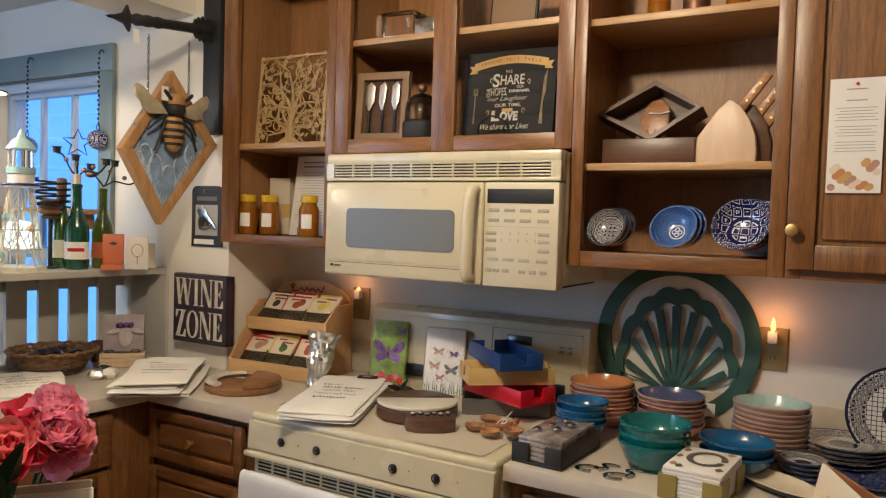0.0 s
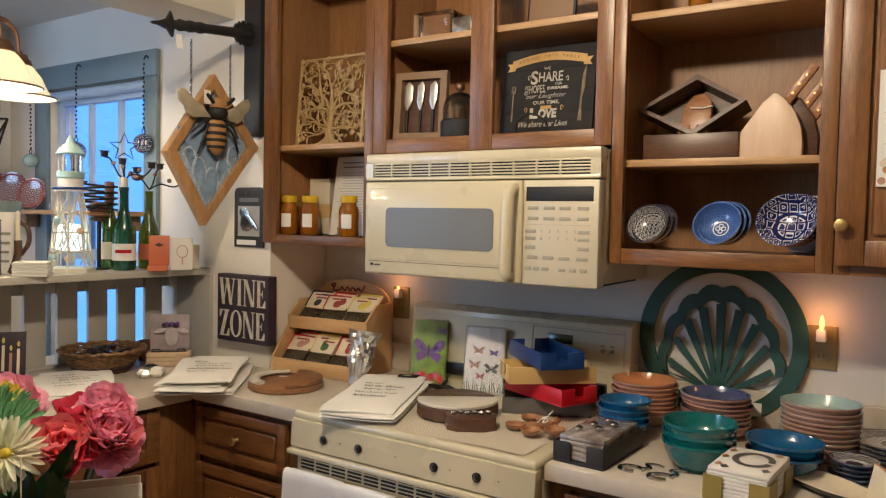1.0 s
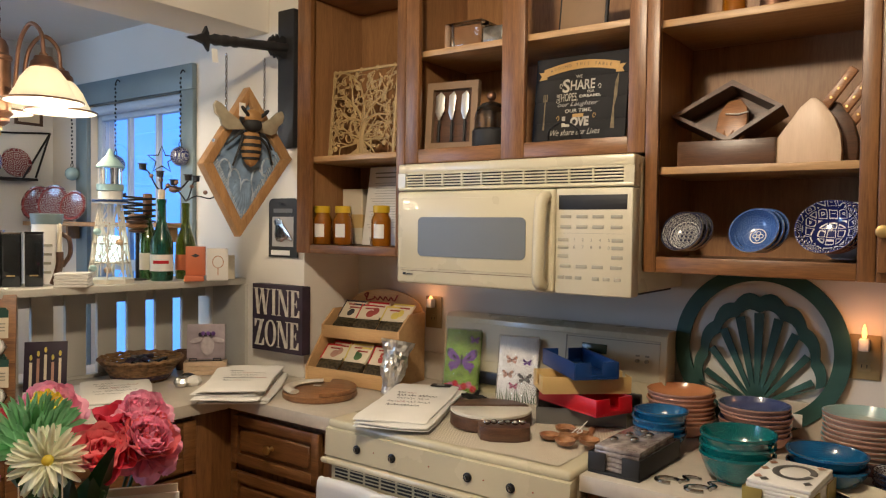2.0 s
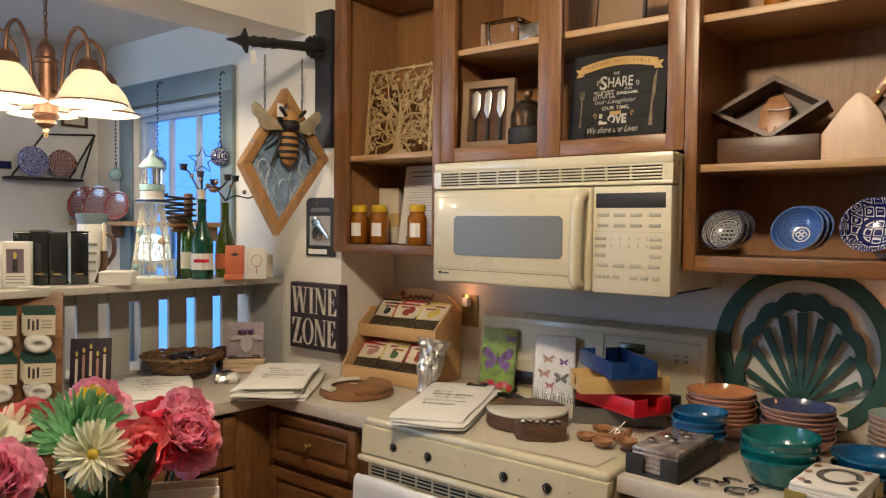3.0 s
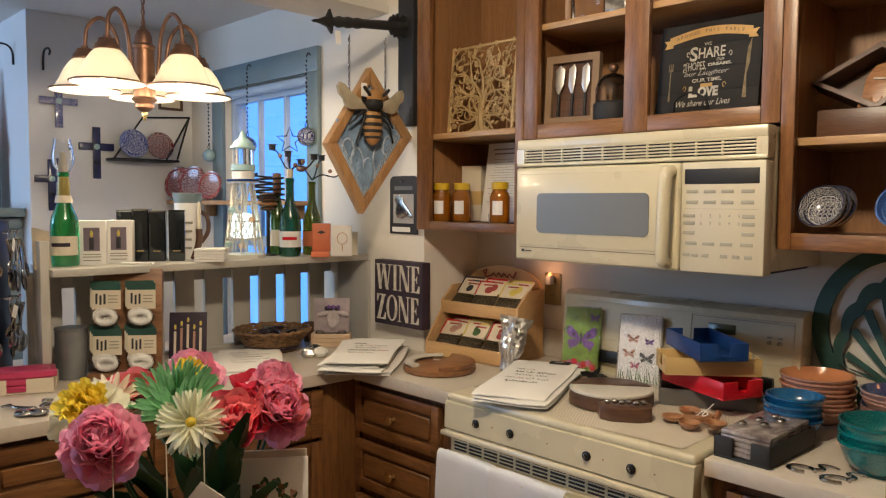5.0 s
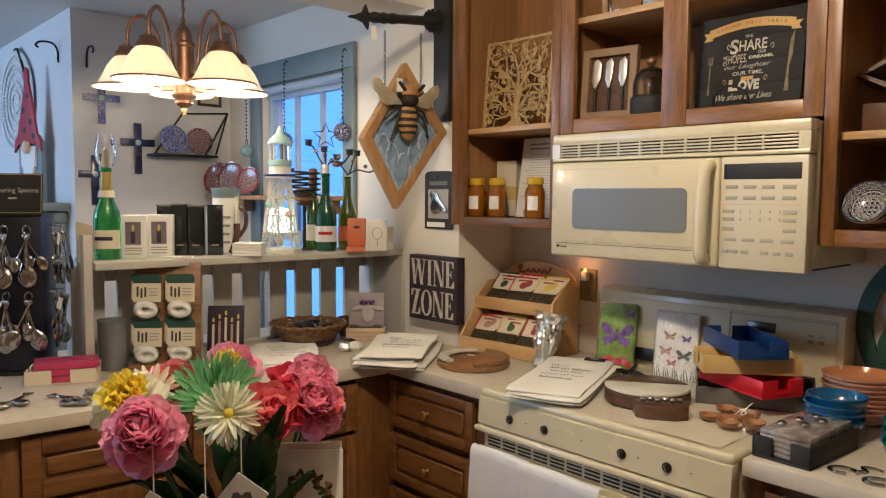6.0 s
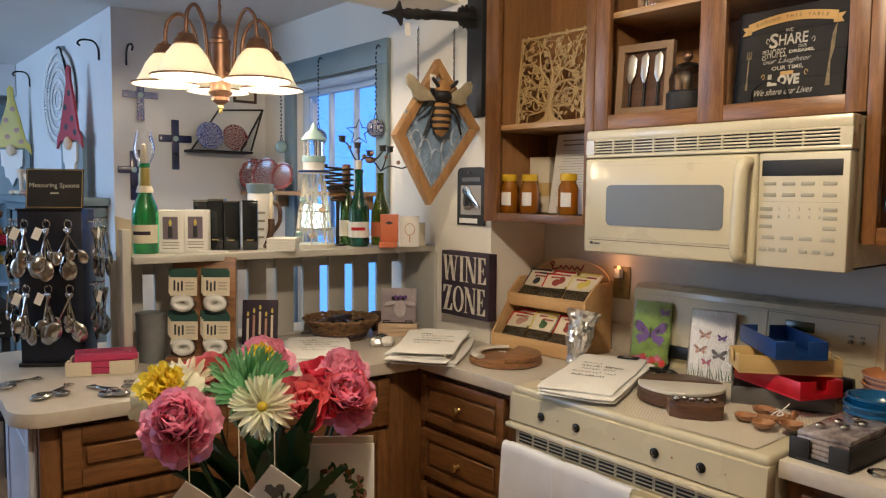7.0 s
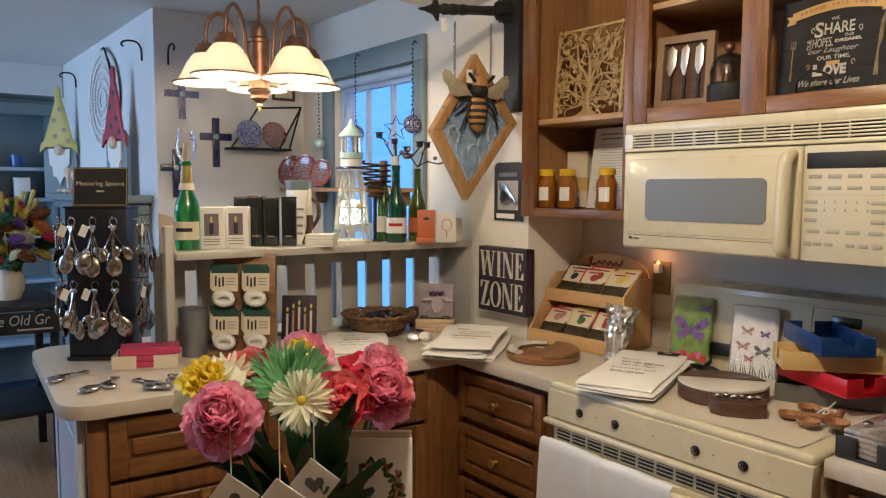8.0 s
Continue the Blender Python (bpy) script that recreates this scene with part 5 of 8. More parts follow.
def butterfly(t, x, z, s, material, y=-0.0008):
    for q in (-1, 1):
        up = [(0, 0), (0.3, 0.42), (0.62, 0.72), (0.92, 0.78), (1.02, 0.6), (0.96, 0.34), (0.78, 0.12), (0.4, 0.0)]
        low = [(0, 0), (0.4, -0.02), (0.78, -0.06), (0.86, -0.26), (0.74, -0.46), (0.62, -0.68), (0.5, -0.5), (0.26, -0.44), (0.1, -0.2)]
        for pts in (up, low):
            part("printed_wing", B().poly([(x + q * s * a, z + s * b) for a, b in pts], 0.0006, pose(0, y, 0)), material, t)
        part("printed_vein", B().poly([(x + q * s * 0.92, z + s * 0.78), (x + q * s * 1.02, z + s * 0.6), (x + q * s * 0.96, z + s * 0.34), (x + q * s * 0.9, z + s * 0.5), (x + q * s * 0.8, z + s * 0.66)], 0.0004, pose(0, y - 0.0005, 0)), "dark_ink", t)
        part("printed_spot", B().poly([(x + q * s * 0.3, z + s * 0.16), (x + q * s * 0.55, z + s * 0.4), (x + q * s * 0.62, z + s * 0.3), (x + q * s * 0.44, z + s * 0.12)], 0.0004, pose(0, y - 0.0005, 0)), "plum", t)
    part("printed_body", B().box(x - s * 0.05, x + s * 0.05, y - 0.001, y + 0.0005, z - s * 0.3, z + s * 0.42), "dark_ink", t)


g = napkin_pack(pose(0.082, -0.175, CT + 0.004, -12, 0, 12), 0.122, 0.205, "lime", "pack of lime green napkins printed with a purple butterfly")
butterfly(g, 0.0, 0.1, 0.054, "violet")
butterfly(g, 0.042, 0.172, 0.016, "violet")
for i in range(7):
    part("printed_flower", B().lathe([(0, 0), (0.012, 0), (0, 0.0005)], 7), "pinkish" if i % 2 else "red_plastic", g, "", pose(-0.048 + 0.016 * i, -0.0008, 0.014 + 0.006 * (i % 3), 90))
w_ = napkin_pack(pose(0.302, -0.185, CT + 0.003, -11, 0, 14), 0.128, 0.204, "white_wrap", "pack of white napkins printed with pink butterflies and grass")
for x, z, s, c in ((-0.02, 0.13, 0.018, "terra"), (0.03, 0.125, 0.014, "violet"), (-0.03, 0.085, 0.018, "terra"), (0.025, 0.075, 0.022, "grey_plastic"), (-0.01, 0.05, 0.014, "pinkish")):
    butterfly(w_, x, z, s, c)
for i in range(14):
    x = -0.06 + 0.009 * i
    part("printed_grass", B().poly([(x, 0.003), (x + 0.004, 0.003), (x + 0.003 - 0.006 * (i % 3), 0.035 + 0.006 * (i % 4))], 0.0005, pose(0, -0.0008, 0)), "leaf2", w_)
sf = thing("iron_starfish", pose(0.2, -0.262, CT + 0.01, 0, 0, 20), "dark cast-iron starfish bottle opener", "starfish")
for i in range(5):
    part("arm", B().tube([(0, 0, 0.006), (0.024, 0, 0.01 + 0.006 * (i % 2)), (0.046, 0, 0.004 + 0.02 * (i % 2))], [0.011, 0.008, 0.003], 8), "iron", sf, "", pose(0, 0, 0, 0, 0, 72 * i + 10))
hangt = thing("hanging_towel", Matrix(), "white towel draped over the oven handle", "towel")
def drape(u, v):
    """u runs across the towel, v from the hem in front over the handle."""
    k = max(0.0, v - 0.86) / 0.14
    down = max(0.0, 0.86 - v) / 0.86
    crease = 0.016 * math.exp(-((u - 0.46) / 0.03) ** 2) + 0.005 * math.sin(15 * u + 1.2) + 0.003 * math.sin(33 * u)
    return Vector((0.0 + 0.43 * u + 0.02 * down * (u - 0.6), -0.735 - 0.006 * math.sin(math.pi * k) - 0.5 * crease + 0.045 * k - 0.012 * down + 0.018 * math.sin(2.2 * u) * down, 0.768 - 0.4 * down + 0.012 * math.sin(math.pi * min(1, k * 1.2)) - 0.006 * u))


part("cloth", B().sheet(60, 30, drape).mesh("cloth", "grey_towel", 70), "", hangt)


# ---- corner counter ----
dsp = thing("soup_mix_display", pose(-0.318, -0.3, TOP + 0.001, 0, 0, 4), "pale plywood two-tier counter rack of soup mix packets", "display rack")
SIDE = Matrix(((0, 1, 0, 0), (1, 0, 0, 0), (0, 0, 1, 0), (0, 0, 0, 1)))
for x in (-0.175, 0.167):
    part("side_panel", B().poly([(0, 0), (0, 0.05), (0.085, 0.16), (0.085, 0.19), (0.15, 0.245), (0.245, 0.245), (0.245, 0)], 0.008, Matrix.Translation((x, 0, 0)) @ SIDE), "pine", dsp)
part("front_lip", B().box(-0.167, 0.167, 0.001, 0.009, 0.002, 0.05, 0.001), "pine", dsp)
part("second_lip", B().box(-0.167, 0.167, 0.086, 0.094, 0.145, 0.19, 0.001), "pine", dsp)
part("tier", B().box(-0.167, 0.167, 0.094, 0.244, 0.145, 0.153, 0.001), "pine", dsp)
part("floor_panel", B().box(-0.167, 0.167, 0.009, 0.244, 0.001, 0.009, 0.001), "pine", dsp)
arch = [(-0.167, 0.01), (0.167, 0.01), (0.167, 0.245)] + [(0.167 * math.cos(radians(a)), 0.245 + 0.075 * math.sin(radians(a))) for a in range(10, 171, 10)] + [(-0.167, 0.245)]
part("back_board", B().poly(arch, 0.008, pose(0, 0.236, 0)), "pine", dsp)
part("painted_script", B().tube(smooth([(-0.08, 0.2345, 0.285), (-0.092, 0.2345, 0.295), (-0.075, 0.2345, 0.302), (-0.082, 0.2345, 0.276), (-0.05, 0.2345, 0.282), (-0.045, 0.2345, 0.29), (-0.03, 0.2345, 0.278), (-0.02, 0.2345, 0.291), (-0.005, 0.2345, 0.278), (0.005, 0.2345, 0.291), (0.02, 0.2345, 0.278), (0.03, 0.2345, 0.29), (0.045, 0.2345, 0.278), (0.06, 0.2345, 0.3)], 4), 0.0028, 6), "red_ink", dsp)


def packet(x, y, z, tilt, card, lab, seed):
    t = thing("soup_mix_packet", dsp.matrix_world @ pose(x, y, z, tilt, 0, ((seed * 31 % 7) - 3) * 2.6) @ Matrix.Scale(1.04, 4), "clear packet of dry soup mix with a printed label card", "packet", "soup mix packets")
    part("bag", B().sheet(8, 8, lambda u, v: Vector(((u - 0.5) * 0.088, -0.012 * math.sin(math.pi * u) * math.sin(math.pi * min(1, v * 1.6)) - 0.002, v * 0.062)), 0.004), "seeds", t)
    part("card", B().box(-0.046, 0.046, -0.005, 0.004, 0.05, 0.115, 0.001), "cream", t)
    part("border", B().box(-0.046, -0.041, -0.0058, -0.005, 0.05, 0.115).box(-0.046, 0.046, -0.0058, -0.005, 0.108, 0.115), card, t)
    part("emblem", B().lathe([(0, 0), (0.016, 0), (0, 0.0008)], 16), lab, t, "", pose(0.004, -0.0052, 0.074, 90))
    part("print_line", B().box(-0.025, 0.034, -0.0057, -0.005, 0.094, 0.1), "red_ink", t)


k = 0
for y, z, xs in ((0.1, 0.1555, (-0.112, -0.008, 0.1)), (0.016, 0.0115, (-0.11, -0.005, 0.1))):
    for i, x in enumerate(xs):
        for d in range(2):
            packet(x + 0.006 * d, y + 0.012 + 0.014 * d, z + 0.022 + 0.006 * d, -47 + 3 * d, ("plum", "red_plastic", "yellow_card")[i] if z > 0.1 else ("red_plastic", "yellow_card", "red_plastic")[i], ("dark_ink", "red_ink", "yellow_card")[i] if z > 0.1 else ("terra", "leaf2", "red_ink")[i], k)
            k += 1
fo = thing("foil_bag", pose(-0.112, -0.3, TOP + 0.001, -12, 6, 20) @ Matrix.Scale(1.15, 4), "crumpled silver foil gift bag", "bag")
rfo = random.Random(15)
crumple = {(k, a): rfo.uniform(-0.13, 0.13) for k in range(24) for a in range(40)}
foil_in = [(0.024 + 0.021 * (k / 15) ** 1.3 - 0.004 * math.sin(k * 0.7), 0.0103 * k) for k in range(16)]
part("bag", B().lathe([(0, 0)] + foil_in + [(0.036, 0.15), (0.026, 0.12), (0, 0.11)], 40, ripple=lambda a, k: 1 + crumple[(k, int(round(a * 40 / 6.2832)) % 40)]).mesh("bag", "foil", 8), "", fo)
rd = thing("cheese_board", pose(-0.268, -0.462, TOP + 0.001, 0, 0, 20), "round acacia board with a pale marble edge inlay", "board")
part("base", B().lathe([(0, 0), (0.115, 0), (0.12, 0.005), (0.12, 0.018), (0.116, 0.021), (0, 0.021)], 48), "acacia", rd)
part("upper_half", slab([(0.118 * math.cos(radians(a)), 0.118 * math.sin(radians(a))) for a in range(-66, 101, 8)], 0.0215, 0.034), "acacia", rd)
part("marble_inlay", B().tube([(0.1 * math.cos(radians(a)), 0.1 * math.sin(radians(a)), 0.029) for a in range(108, 250, 8)], 0.018, 8, flat=(1, 1, 0.4)), "marble", rd)
part("tag", B().box(-0.02, 0.005, -0.012, 0.0, 0.0345, 0.0355), "paper", rd)
towel_stack(pose(-0.535, -0.548, TOP + 0.001, 0, 0, 40), 0.215, 0.45, 6, "stack of white cotton tea towels printed in red and black script", 21)
wz = thing("wine_zone_sign", pose(-0.622, -0.3335, 1.004), "dark plum wooden box sign lettered in cream", "sign")
part("panel", B().box(-0.134, 0.134, 0, 0.04, 0, 0.246, 0.002), "plum", wz)
for i in range(4):
    part("groove", B().box(-0.134 + 0.0536 * (i + 1) - 0.0006, -0.134 + 0.0536 * (i + 1) + 0.0006, -0.0004, 0.001, 0.001, 0.245), "blackm", wz)


def serif_letter(c, w, h):
    """A condensed roman capital, w wide and h high, with thick and thin strokes and serifs."""
    b, k = B(), [0]
    T, t, e = 0.0148, 0.005, 0.004

    def piece(pts):
        k[0] += 1
        b.poly(pts, 0.001 + 0.00012 * k[0], pose(0, -0.001 - 0.00012 * k[0], 0))

    def foot(x, z, half):
        q = e if z < h / 2 else -e
        piece([(x - half, z), (x + half, z), (x + half * 0.5, z + q), (x - half * 0.5, z + q)])

    def stroke(x0, z0, x1, z1, wide):
        piece([(x0 - wide / 2, z0), (x0 + wide / 2, z0), (x1 + wide / 2, z1), (x1 - wide / 2, z1)])
    if c == "I":
        stroke(w / 2, 0, w / 2, h, T)
        foot(w / 2, 0, T)
        foot(w / 2, h, T)
    elif c == "N":
        stroke(0.008, 0, 0.008, h, t)
        stroke(w - 0.008, 0, w - 0.008, h, t)
        stroke(0.012, h, w - 0.012, 0, T)
        foot(0.008, 0, 0.011)
        foot(w - 0.008, h, 0.011)
        foot(0.006, h, 0.01)
    elif c == "W":
        for x0, x1, wide in ((0.012, 0.28 * w, T), (0.28 * w, 0.5 * w, t), (0.5 * w, 0.74 * w, T), (0.74 * w, w - 0.008, t)):
            stroke(x0, h if wide == T else 0, x1, 0 if wide == T else h, wide)
        for x in (0.012, 0.5 * w, w - 0.008):
            foot(x, h, 0.015)
    elif c == "E":
        stroke(0.014, 0, 0.014, h, T)
        foot(0.014, 0, 0.014)
        foot(0.014, h, 0.014)
        for z0, z1, x1 in ((0, t, w), (h - t, h, w - 0.003), (h * 0.5 - t / 2, h * 0.5 + t / 2, w * 0.72)):
            piece([(0.02, z0), (x1, z0), (x1, z1), (0.02, z1)])
        piece([(w, 0), (w, 0.026), (w - 0.004, 0.026), (w - 0.014, t)])
        piece([(w - 0.003, h), (w - 0.013, h - t), (w - 0.006, h - 0.025), (w - 0.003, h - 0.025)])
        piece([(w * 0.72, h * 0.5 - 0.014), (w * 0.72, h * 0.5 + 0.014), (w * 0.72 - 0.006, h * 0.5)])
    elif c == "Z":
        piece([(0.002, 0), (w, 0), (w, t), (0.002, t)])
        piece([(0.002, h - t), (w - 0.001, h - t), (w - 0.001, h), (0.002, h)])
        stroke(0.012, 0, w - 0.012, h, T * 1.15)
        piece([(w, 0), (w, 0.028), (w - 0.004, 0.028), (w - 0.014, t)])
        piece([(0.002, h), (0.002, h - 0.028), (0.006, h - 0.028), (0.016, h - t)])
    elif c == "O":
        b.ring(circle(w / 2, h / 2, w / 2, h / 2 + 0.001, 40), circle(w / 2, h / 2, w / 2 - T * 0.92, h / 2 - t * 0.8, 40), -0.0012)
    return b


for word, z in (("WINE", 0.134), ("ZONE", 0.018)):
    widths = {"W": 0.09, "I": 0.036, "N": 0.064, "E": 0.05, "Z": 0.056, "O": 0.064}
    x = -sum(widths[c] for c in word) / 2 - 0.004
    for c in word:
        part("letter", serif_letter(c, widths[c] - 0.002, 0.097), "chalk", wz, "", pose(x, -0.0002, z))
        x += widths[c] + 0.002


# ---- the bee sign and its bracket ----
paint("bee_ochre", (0.5, 0.26, 0.09), 0.6, var=0.2, scale=20)
paint("bee_wing", (0.42, 0.36, 0.25), 0.6, var=0.15, scale=25)
paint("pressed_tin", (0.27, 0.4, 0.58), 0.3, metal=0.0, var=0.2, scale=25, bump=0.3)
paint("tin_edge", (0.5, 0.6, 0.72), 0.28, metal=0.0, var=0.2, scale=40)
M["frame_oak"] = wood("frame_oak", (0.5, 0.28, 0.12), (0.33, 0.17, 0.07), (6, 6, 0.8), rough=0.5)
br = thing("sign_bracket", pose(-0.604, -0.2905, 1.75), "black carved arrow bracket on a wall plate", "bracket")
part("wall_plate", B().box(-0.042, 0.042, -0.024, 0, 0, 0.5, 0.004), "blackm", br)
ARM = pose(0, -0.024, 0.362, 6.5) @ Matrix.Diagonal((0.82, 0.94, 0.82, 1))  # dips a little on its way out from the wall
part("arm", B().tube([(0, y, 0) for y in (0, -0.05, -0.06, -0.075, -0.22, -0.235, -0.25, -0.26, -0.275, -0.29, -0.3, -0.315, -0.33, -0.34, -0.36)], [0.02, 0.02, 0.024, 0.021, 0.019, 0.023, 0.023, 0.019, 0.023, 0.024, 0.02, 0.022, 0.024, 0.018, 0.016], 14), "blackm", br, "", ARM)
part("arrow_head", B().poly([(0.0, 0.0), (0.012, 0.05), (0.035, 0.01), (0.085, 0.004), (0.09, 0), (0.085, -0.006), (0.035, -0.012), (0.012, -0.05)], 0.02, ARM @ Matrix(((0, 1, 0, -0.01), (-1, 0, 0, -0.35), (0, 0, 1, 0), (0, 0, 0, 1))), 0.004).poly([(0.02, 0.0), (0.03, 0.02), (0.06, 0.008), (0.092, 0), (0.06, -0.008), (0.03, -0.02)], 0.03, ARM @ Matrix(((0, 1, 0, -0.015), (-1, 0, 0, -0.35), (0, 0, 1, 0), (0, 0, 0, 1))), 0.004), "blackm", br)
for sz in (-1, 1):
    part("feather", B().poly([(0.0, 0.012), (0.09, 0.012), (0.075, 0.04), (0.07, 0.028), (0.06, 0.05), (0.053, 0.034), (0.04, 0.055), (0.033, 0.036), (0.02, 0.05), (0.0, 0.045)], 0.016, ARM @ Matrix(((0, 1, 0, -0.008), (-1, 0, 0, 0), (0, 0, sz, 0), (0, 0, 0, 1))), 0.002), "blackm", br)
part("tag", B().box(-0.001, 0.001, -0.012, 0.012, -0.09, -0.035, 0, ARM @ pose(0, -0.335, 0)), "paper", br)

bee = thing("bee_sign", pose(-0.6, -0.49, 1.43, 0, 0, 90), "diamond wooden frame with a pressed-metal flower panel and a wooden bee", "sign")
# drawn facing -y, then turned to face the kitchen; x runs from the room to the wall
dia = [(-0.003, 0.51), (-0.192, 0.236), (-0.04, -0.002), (0.192, 0.28)]
mid_ = (-0.008, 0.257)
ins = [(mid_[0] + (x - mid_[0]) * 0.78, mid_[1] + (z - mid_[1]) * 0.8) for x, z in dia]
for i in range(4):
    j = (i + 1) % 4
    part("frame_side", B().poly([dia[i], dia[j], ins[j], ins[i]], 0.034, pose(0, -0.017, 0), 0.002), "frame_oak", bee)
part("metal_panel", B().poly(ins, 0.006, pose(0, 0.0, 0)), "pressed_tin", bee, "blue-grey pressed metal panel")
for i in range(13):
    a = radians(200 + i * 11.5)
    l = 0.04 + 0.052 * math.sin((i / 12) * math.pi)
    part("pressed_petal", B().tube([(0.02 * math.cos(a) - 0.012, -0.001, 0.2 + 0.02 * math.sin(a)), (l * 0.6 * math.cos(a) - 0.018, -0.003, 0.2 + l * math.sin(a)), (l * 0.8 * math.cos(a) - 0.022, -0.002, 0.2 + 1.45 * l * math.sin(a))], [0.004, 0.011, 0.003], 8, flat=(1, 0.4, 1)), "pressed_tin", bee)
for sx in (-1, 1):
    for i in range(7):
        x, z = sx * (0.05 + 0.013 * i), 0.2 + 0.022 * i - 0.02
        part("pressed_petal", B().tube([(x * 0.9, -0.001, z), (x * 1.12, -0.003, z + 0.004)], [0.003, 0.007], 6, flat=(1, 0.5, 1)), "pressed_tin", bee)
    wg = [(sx * 0.02, 0.36), (sx * 0.05, 0.392), (sx * 0.09, 0.412), (sx * 0.118, 0.436), (sx * 0.14, 0.443), (sx * 0.15, 0.428), (sx * 0.144, 0.402), (sx * 0.124, 0.386), (sx * 0.116, 0.364), (sx * 0.092, 0.352), (sx * 0.05, 0.358)]
    part("wing", B().poly(wg, 0.012, pose(0, -0.036, 0), 0.003), "bee_wing", bee, "pale wooden wing")
    part("antenna", B().tube(smooth([(sx * 0.016, -0.05, 0.402), (sx * 0.034, -0.056, 0.412), (sx * 0.056, -0.058, 0.432)], 4), [0.0062] * 8 + [0.005], 8), "blackm", bee)
    for i, (a, b, c) in enumerate((((0.034, 0.352), (0.062, 0.338), (0.098, 0.302)), ((0.034, 0.34), (0.066, 0.312), (0.1, 0.25)))):
        q = 0.72 if i and sx < 0 else 1.0
        part("leg", B().tube(smooth([(sx * a[0], -0.035, a[1]), (sx * b[0] * q, -0.042, b[1]), (sx * c[0] * q, -0.03, c[1] - (0.015 if sx < 0 and i else 0.0))], 5), [0.007 - 0.0004 * k for k in range(11)], 8), "blackm", bee)
part("head", B().ball((0, -0.045, 0.405), 0.031, (1.05, 0.8, 0.85)), "bee_ochre", bee)
part("thorax", B().ball((0, -0.045, 0.378), 0.0345, (1.02, 0.78, 0.72)), "blackm", bee)
prof = [(0.0, 0.236), (0.015, 0.243), (0.027, 0.258), (0.035, 0.28), (0.038, 0.305), (0.036, 0.33), (0.03, 0.35), (0.0, 0.36)]
part("abdomen", B().lathe(prof, 24, pose(0, -0.035, 0), squash=0.75), "bee_ochre", bee)
for z, r, w in ((0.333, 0.0362, 0.0062), (0.308, 0.0386, 0.006), (0.286, 0.0372, 0.0055), (0.264, 0.0308, 0.005)):
    part("stripe", B().lathe([(r - 0.002, z - w), (r + 0.0012, z - w * 0.7), (r + 0.0012, z + w * 0.7), (r - 0.002, z + w)], 24, pose(0, -0.035, 0), squash=0.78), "blackm", bee)
for x, dz in ((-0.088, 0.0), (0.075, 0.014)):
    ch = B()
    z0, z1 = 0.41 if x < 0 else 0.405, 0.604 + dz
    n = 17
    for i in range(n):
        z = z0 + (z1 - z0) * i / (n - 1)
        ch.tube([(x + 0.005 * math.cos(a * 1.047) * (1 if i % 2 else 0.3), 0.005 * math.cos(a * 1.047) * (0.3 if i % 2 else 1), z + 0.0075 * math.sin(a * 1.047)) for a in range(6)], 0.0016, 5, closed=True)
    part("chain", ch, "pewter", bee)
for cx, cz, rx, rz in ((-0.005, 0.14, 0.028, 0.055), (0.045, 0.185, 0.028, 0.05), (-0.055, 0.18, 0.026, 0.048), (0.09, 0.235, 0.026, 0.04), (-0.095, 0.222, 0.024, 0.036)):
    part("pressed_loop", B().tube([(cx + rx * math.cos(k * 0.314), -0.0015, cz + rz * math.sin(k * 0.314)) for k in range(20)], 0.0035, 6, closed=True), "tin_edge", bee)
for k in range(26):
    u = k / 25
    for a, b in (((-0.15, 0.24), (-0.036, 0.055)), ((0.15, 0.275), (-0.028, 0.055))):
        x, z = a[0] + (b[0] - a[0]) * u, a[1] + (b[1] - a[1]) * u
        part("pressed_flute", B().tube([(x, -0.001, z), (x * 0.86, -0.003, z + 0.022)], [0.0015, 0.0032], 5), "tin_edge", bee)
for ob in bee.children:
    if ob.name.split(".")[0] in ("wing", "antenna", "leg", "head", "thorax", "abdomen", "stripe"):
        ob.location.x -= 0.013  # the bee sits a little off the centre line
part("price_tag", B().box(-0.075, -0.05, -0.052, -0.05, 0.4, 0.445), "paper", bee)
pk = thing("bird_clip_pack", pose(-0.632, -0.2915, 1.35) @ Matrix.Diagonal((1.25, 1, 1, 1)), "black blister pack with a metal bird clip hanging on the wall", "package")
part("card", B().poly(rounded(-0.062, 0.062, 0, 0.218, 0.02, ("ne", "nw")), 0.004, pose(0, -0.005, 0)), "blackm", pk)
part("photo", B().box(-0.045, 0.045, -0.0065, -0.005, 0.04, 0.15), "pale_ink", pk)
part("bird", B().poly([(-0.036, 0.128), (-0.028, 0.142), (-0.012, 0.146), (0.002, 0.136), (0.008, 0.118), (0.03, 0.092), (0.046, 0.066), (0.04, 0.06), (0.02, 0.07), (0.0, 0.058), (-0.022, 0.06), (-0.032, 0.082), (-0.026, 0.112)], 0.006, pose(0, -0.014, 0), 0.002), "pewter", pk, "grey metal bird")
for i in range(5):
    part("feather_mark", B().poly([(-0.02 + 0.011 * i, 0.075 - 0.001 * i), (-0.016 + 0.011 * i, 0.072), (-0.002 + 0.008 * i, 0.106 - 0.006 * i), (-0.007 + 0.008 * i, 0.108 - 0.006 * i)], 0.001, pose(0, -0.0152, 0)), "plum", pk)
part("print_line", B().box(-0.04, 0.04, -0.0066, -0.005, 0.165, 0.18), "grey_plastic", pk)
part("print_line", B().box(-0.05, 0.03, -0.0066, -0.005, 0.008, 0.026), "paper", pk)
part("hook", B().tube([(0, 0, 0.198), (0, -0.02, 0.198)], 0.003, 8), "steel", pk)

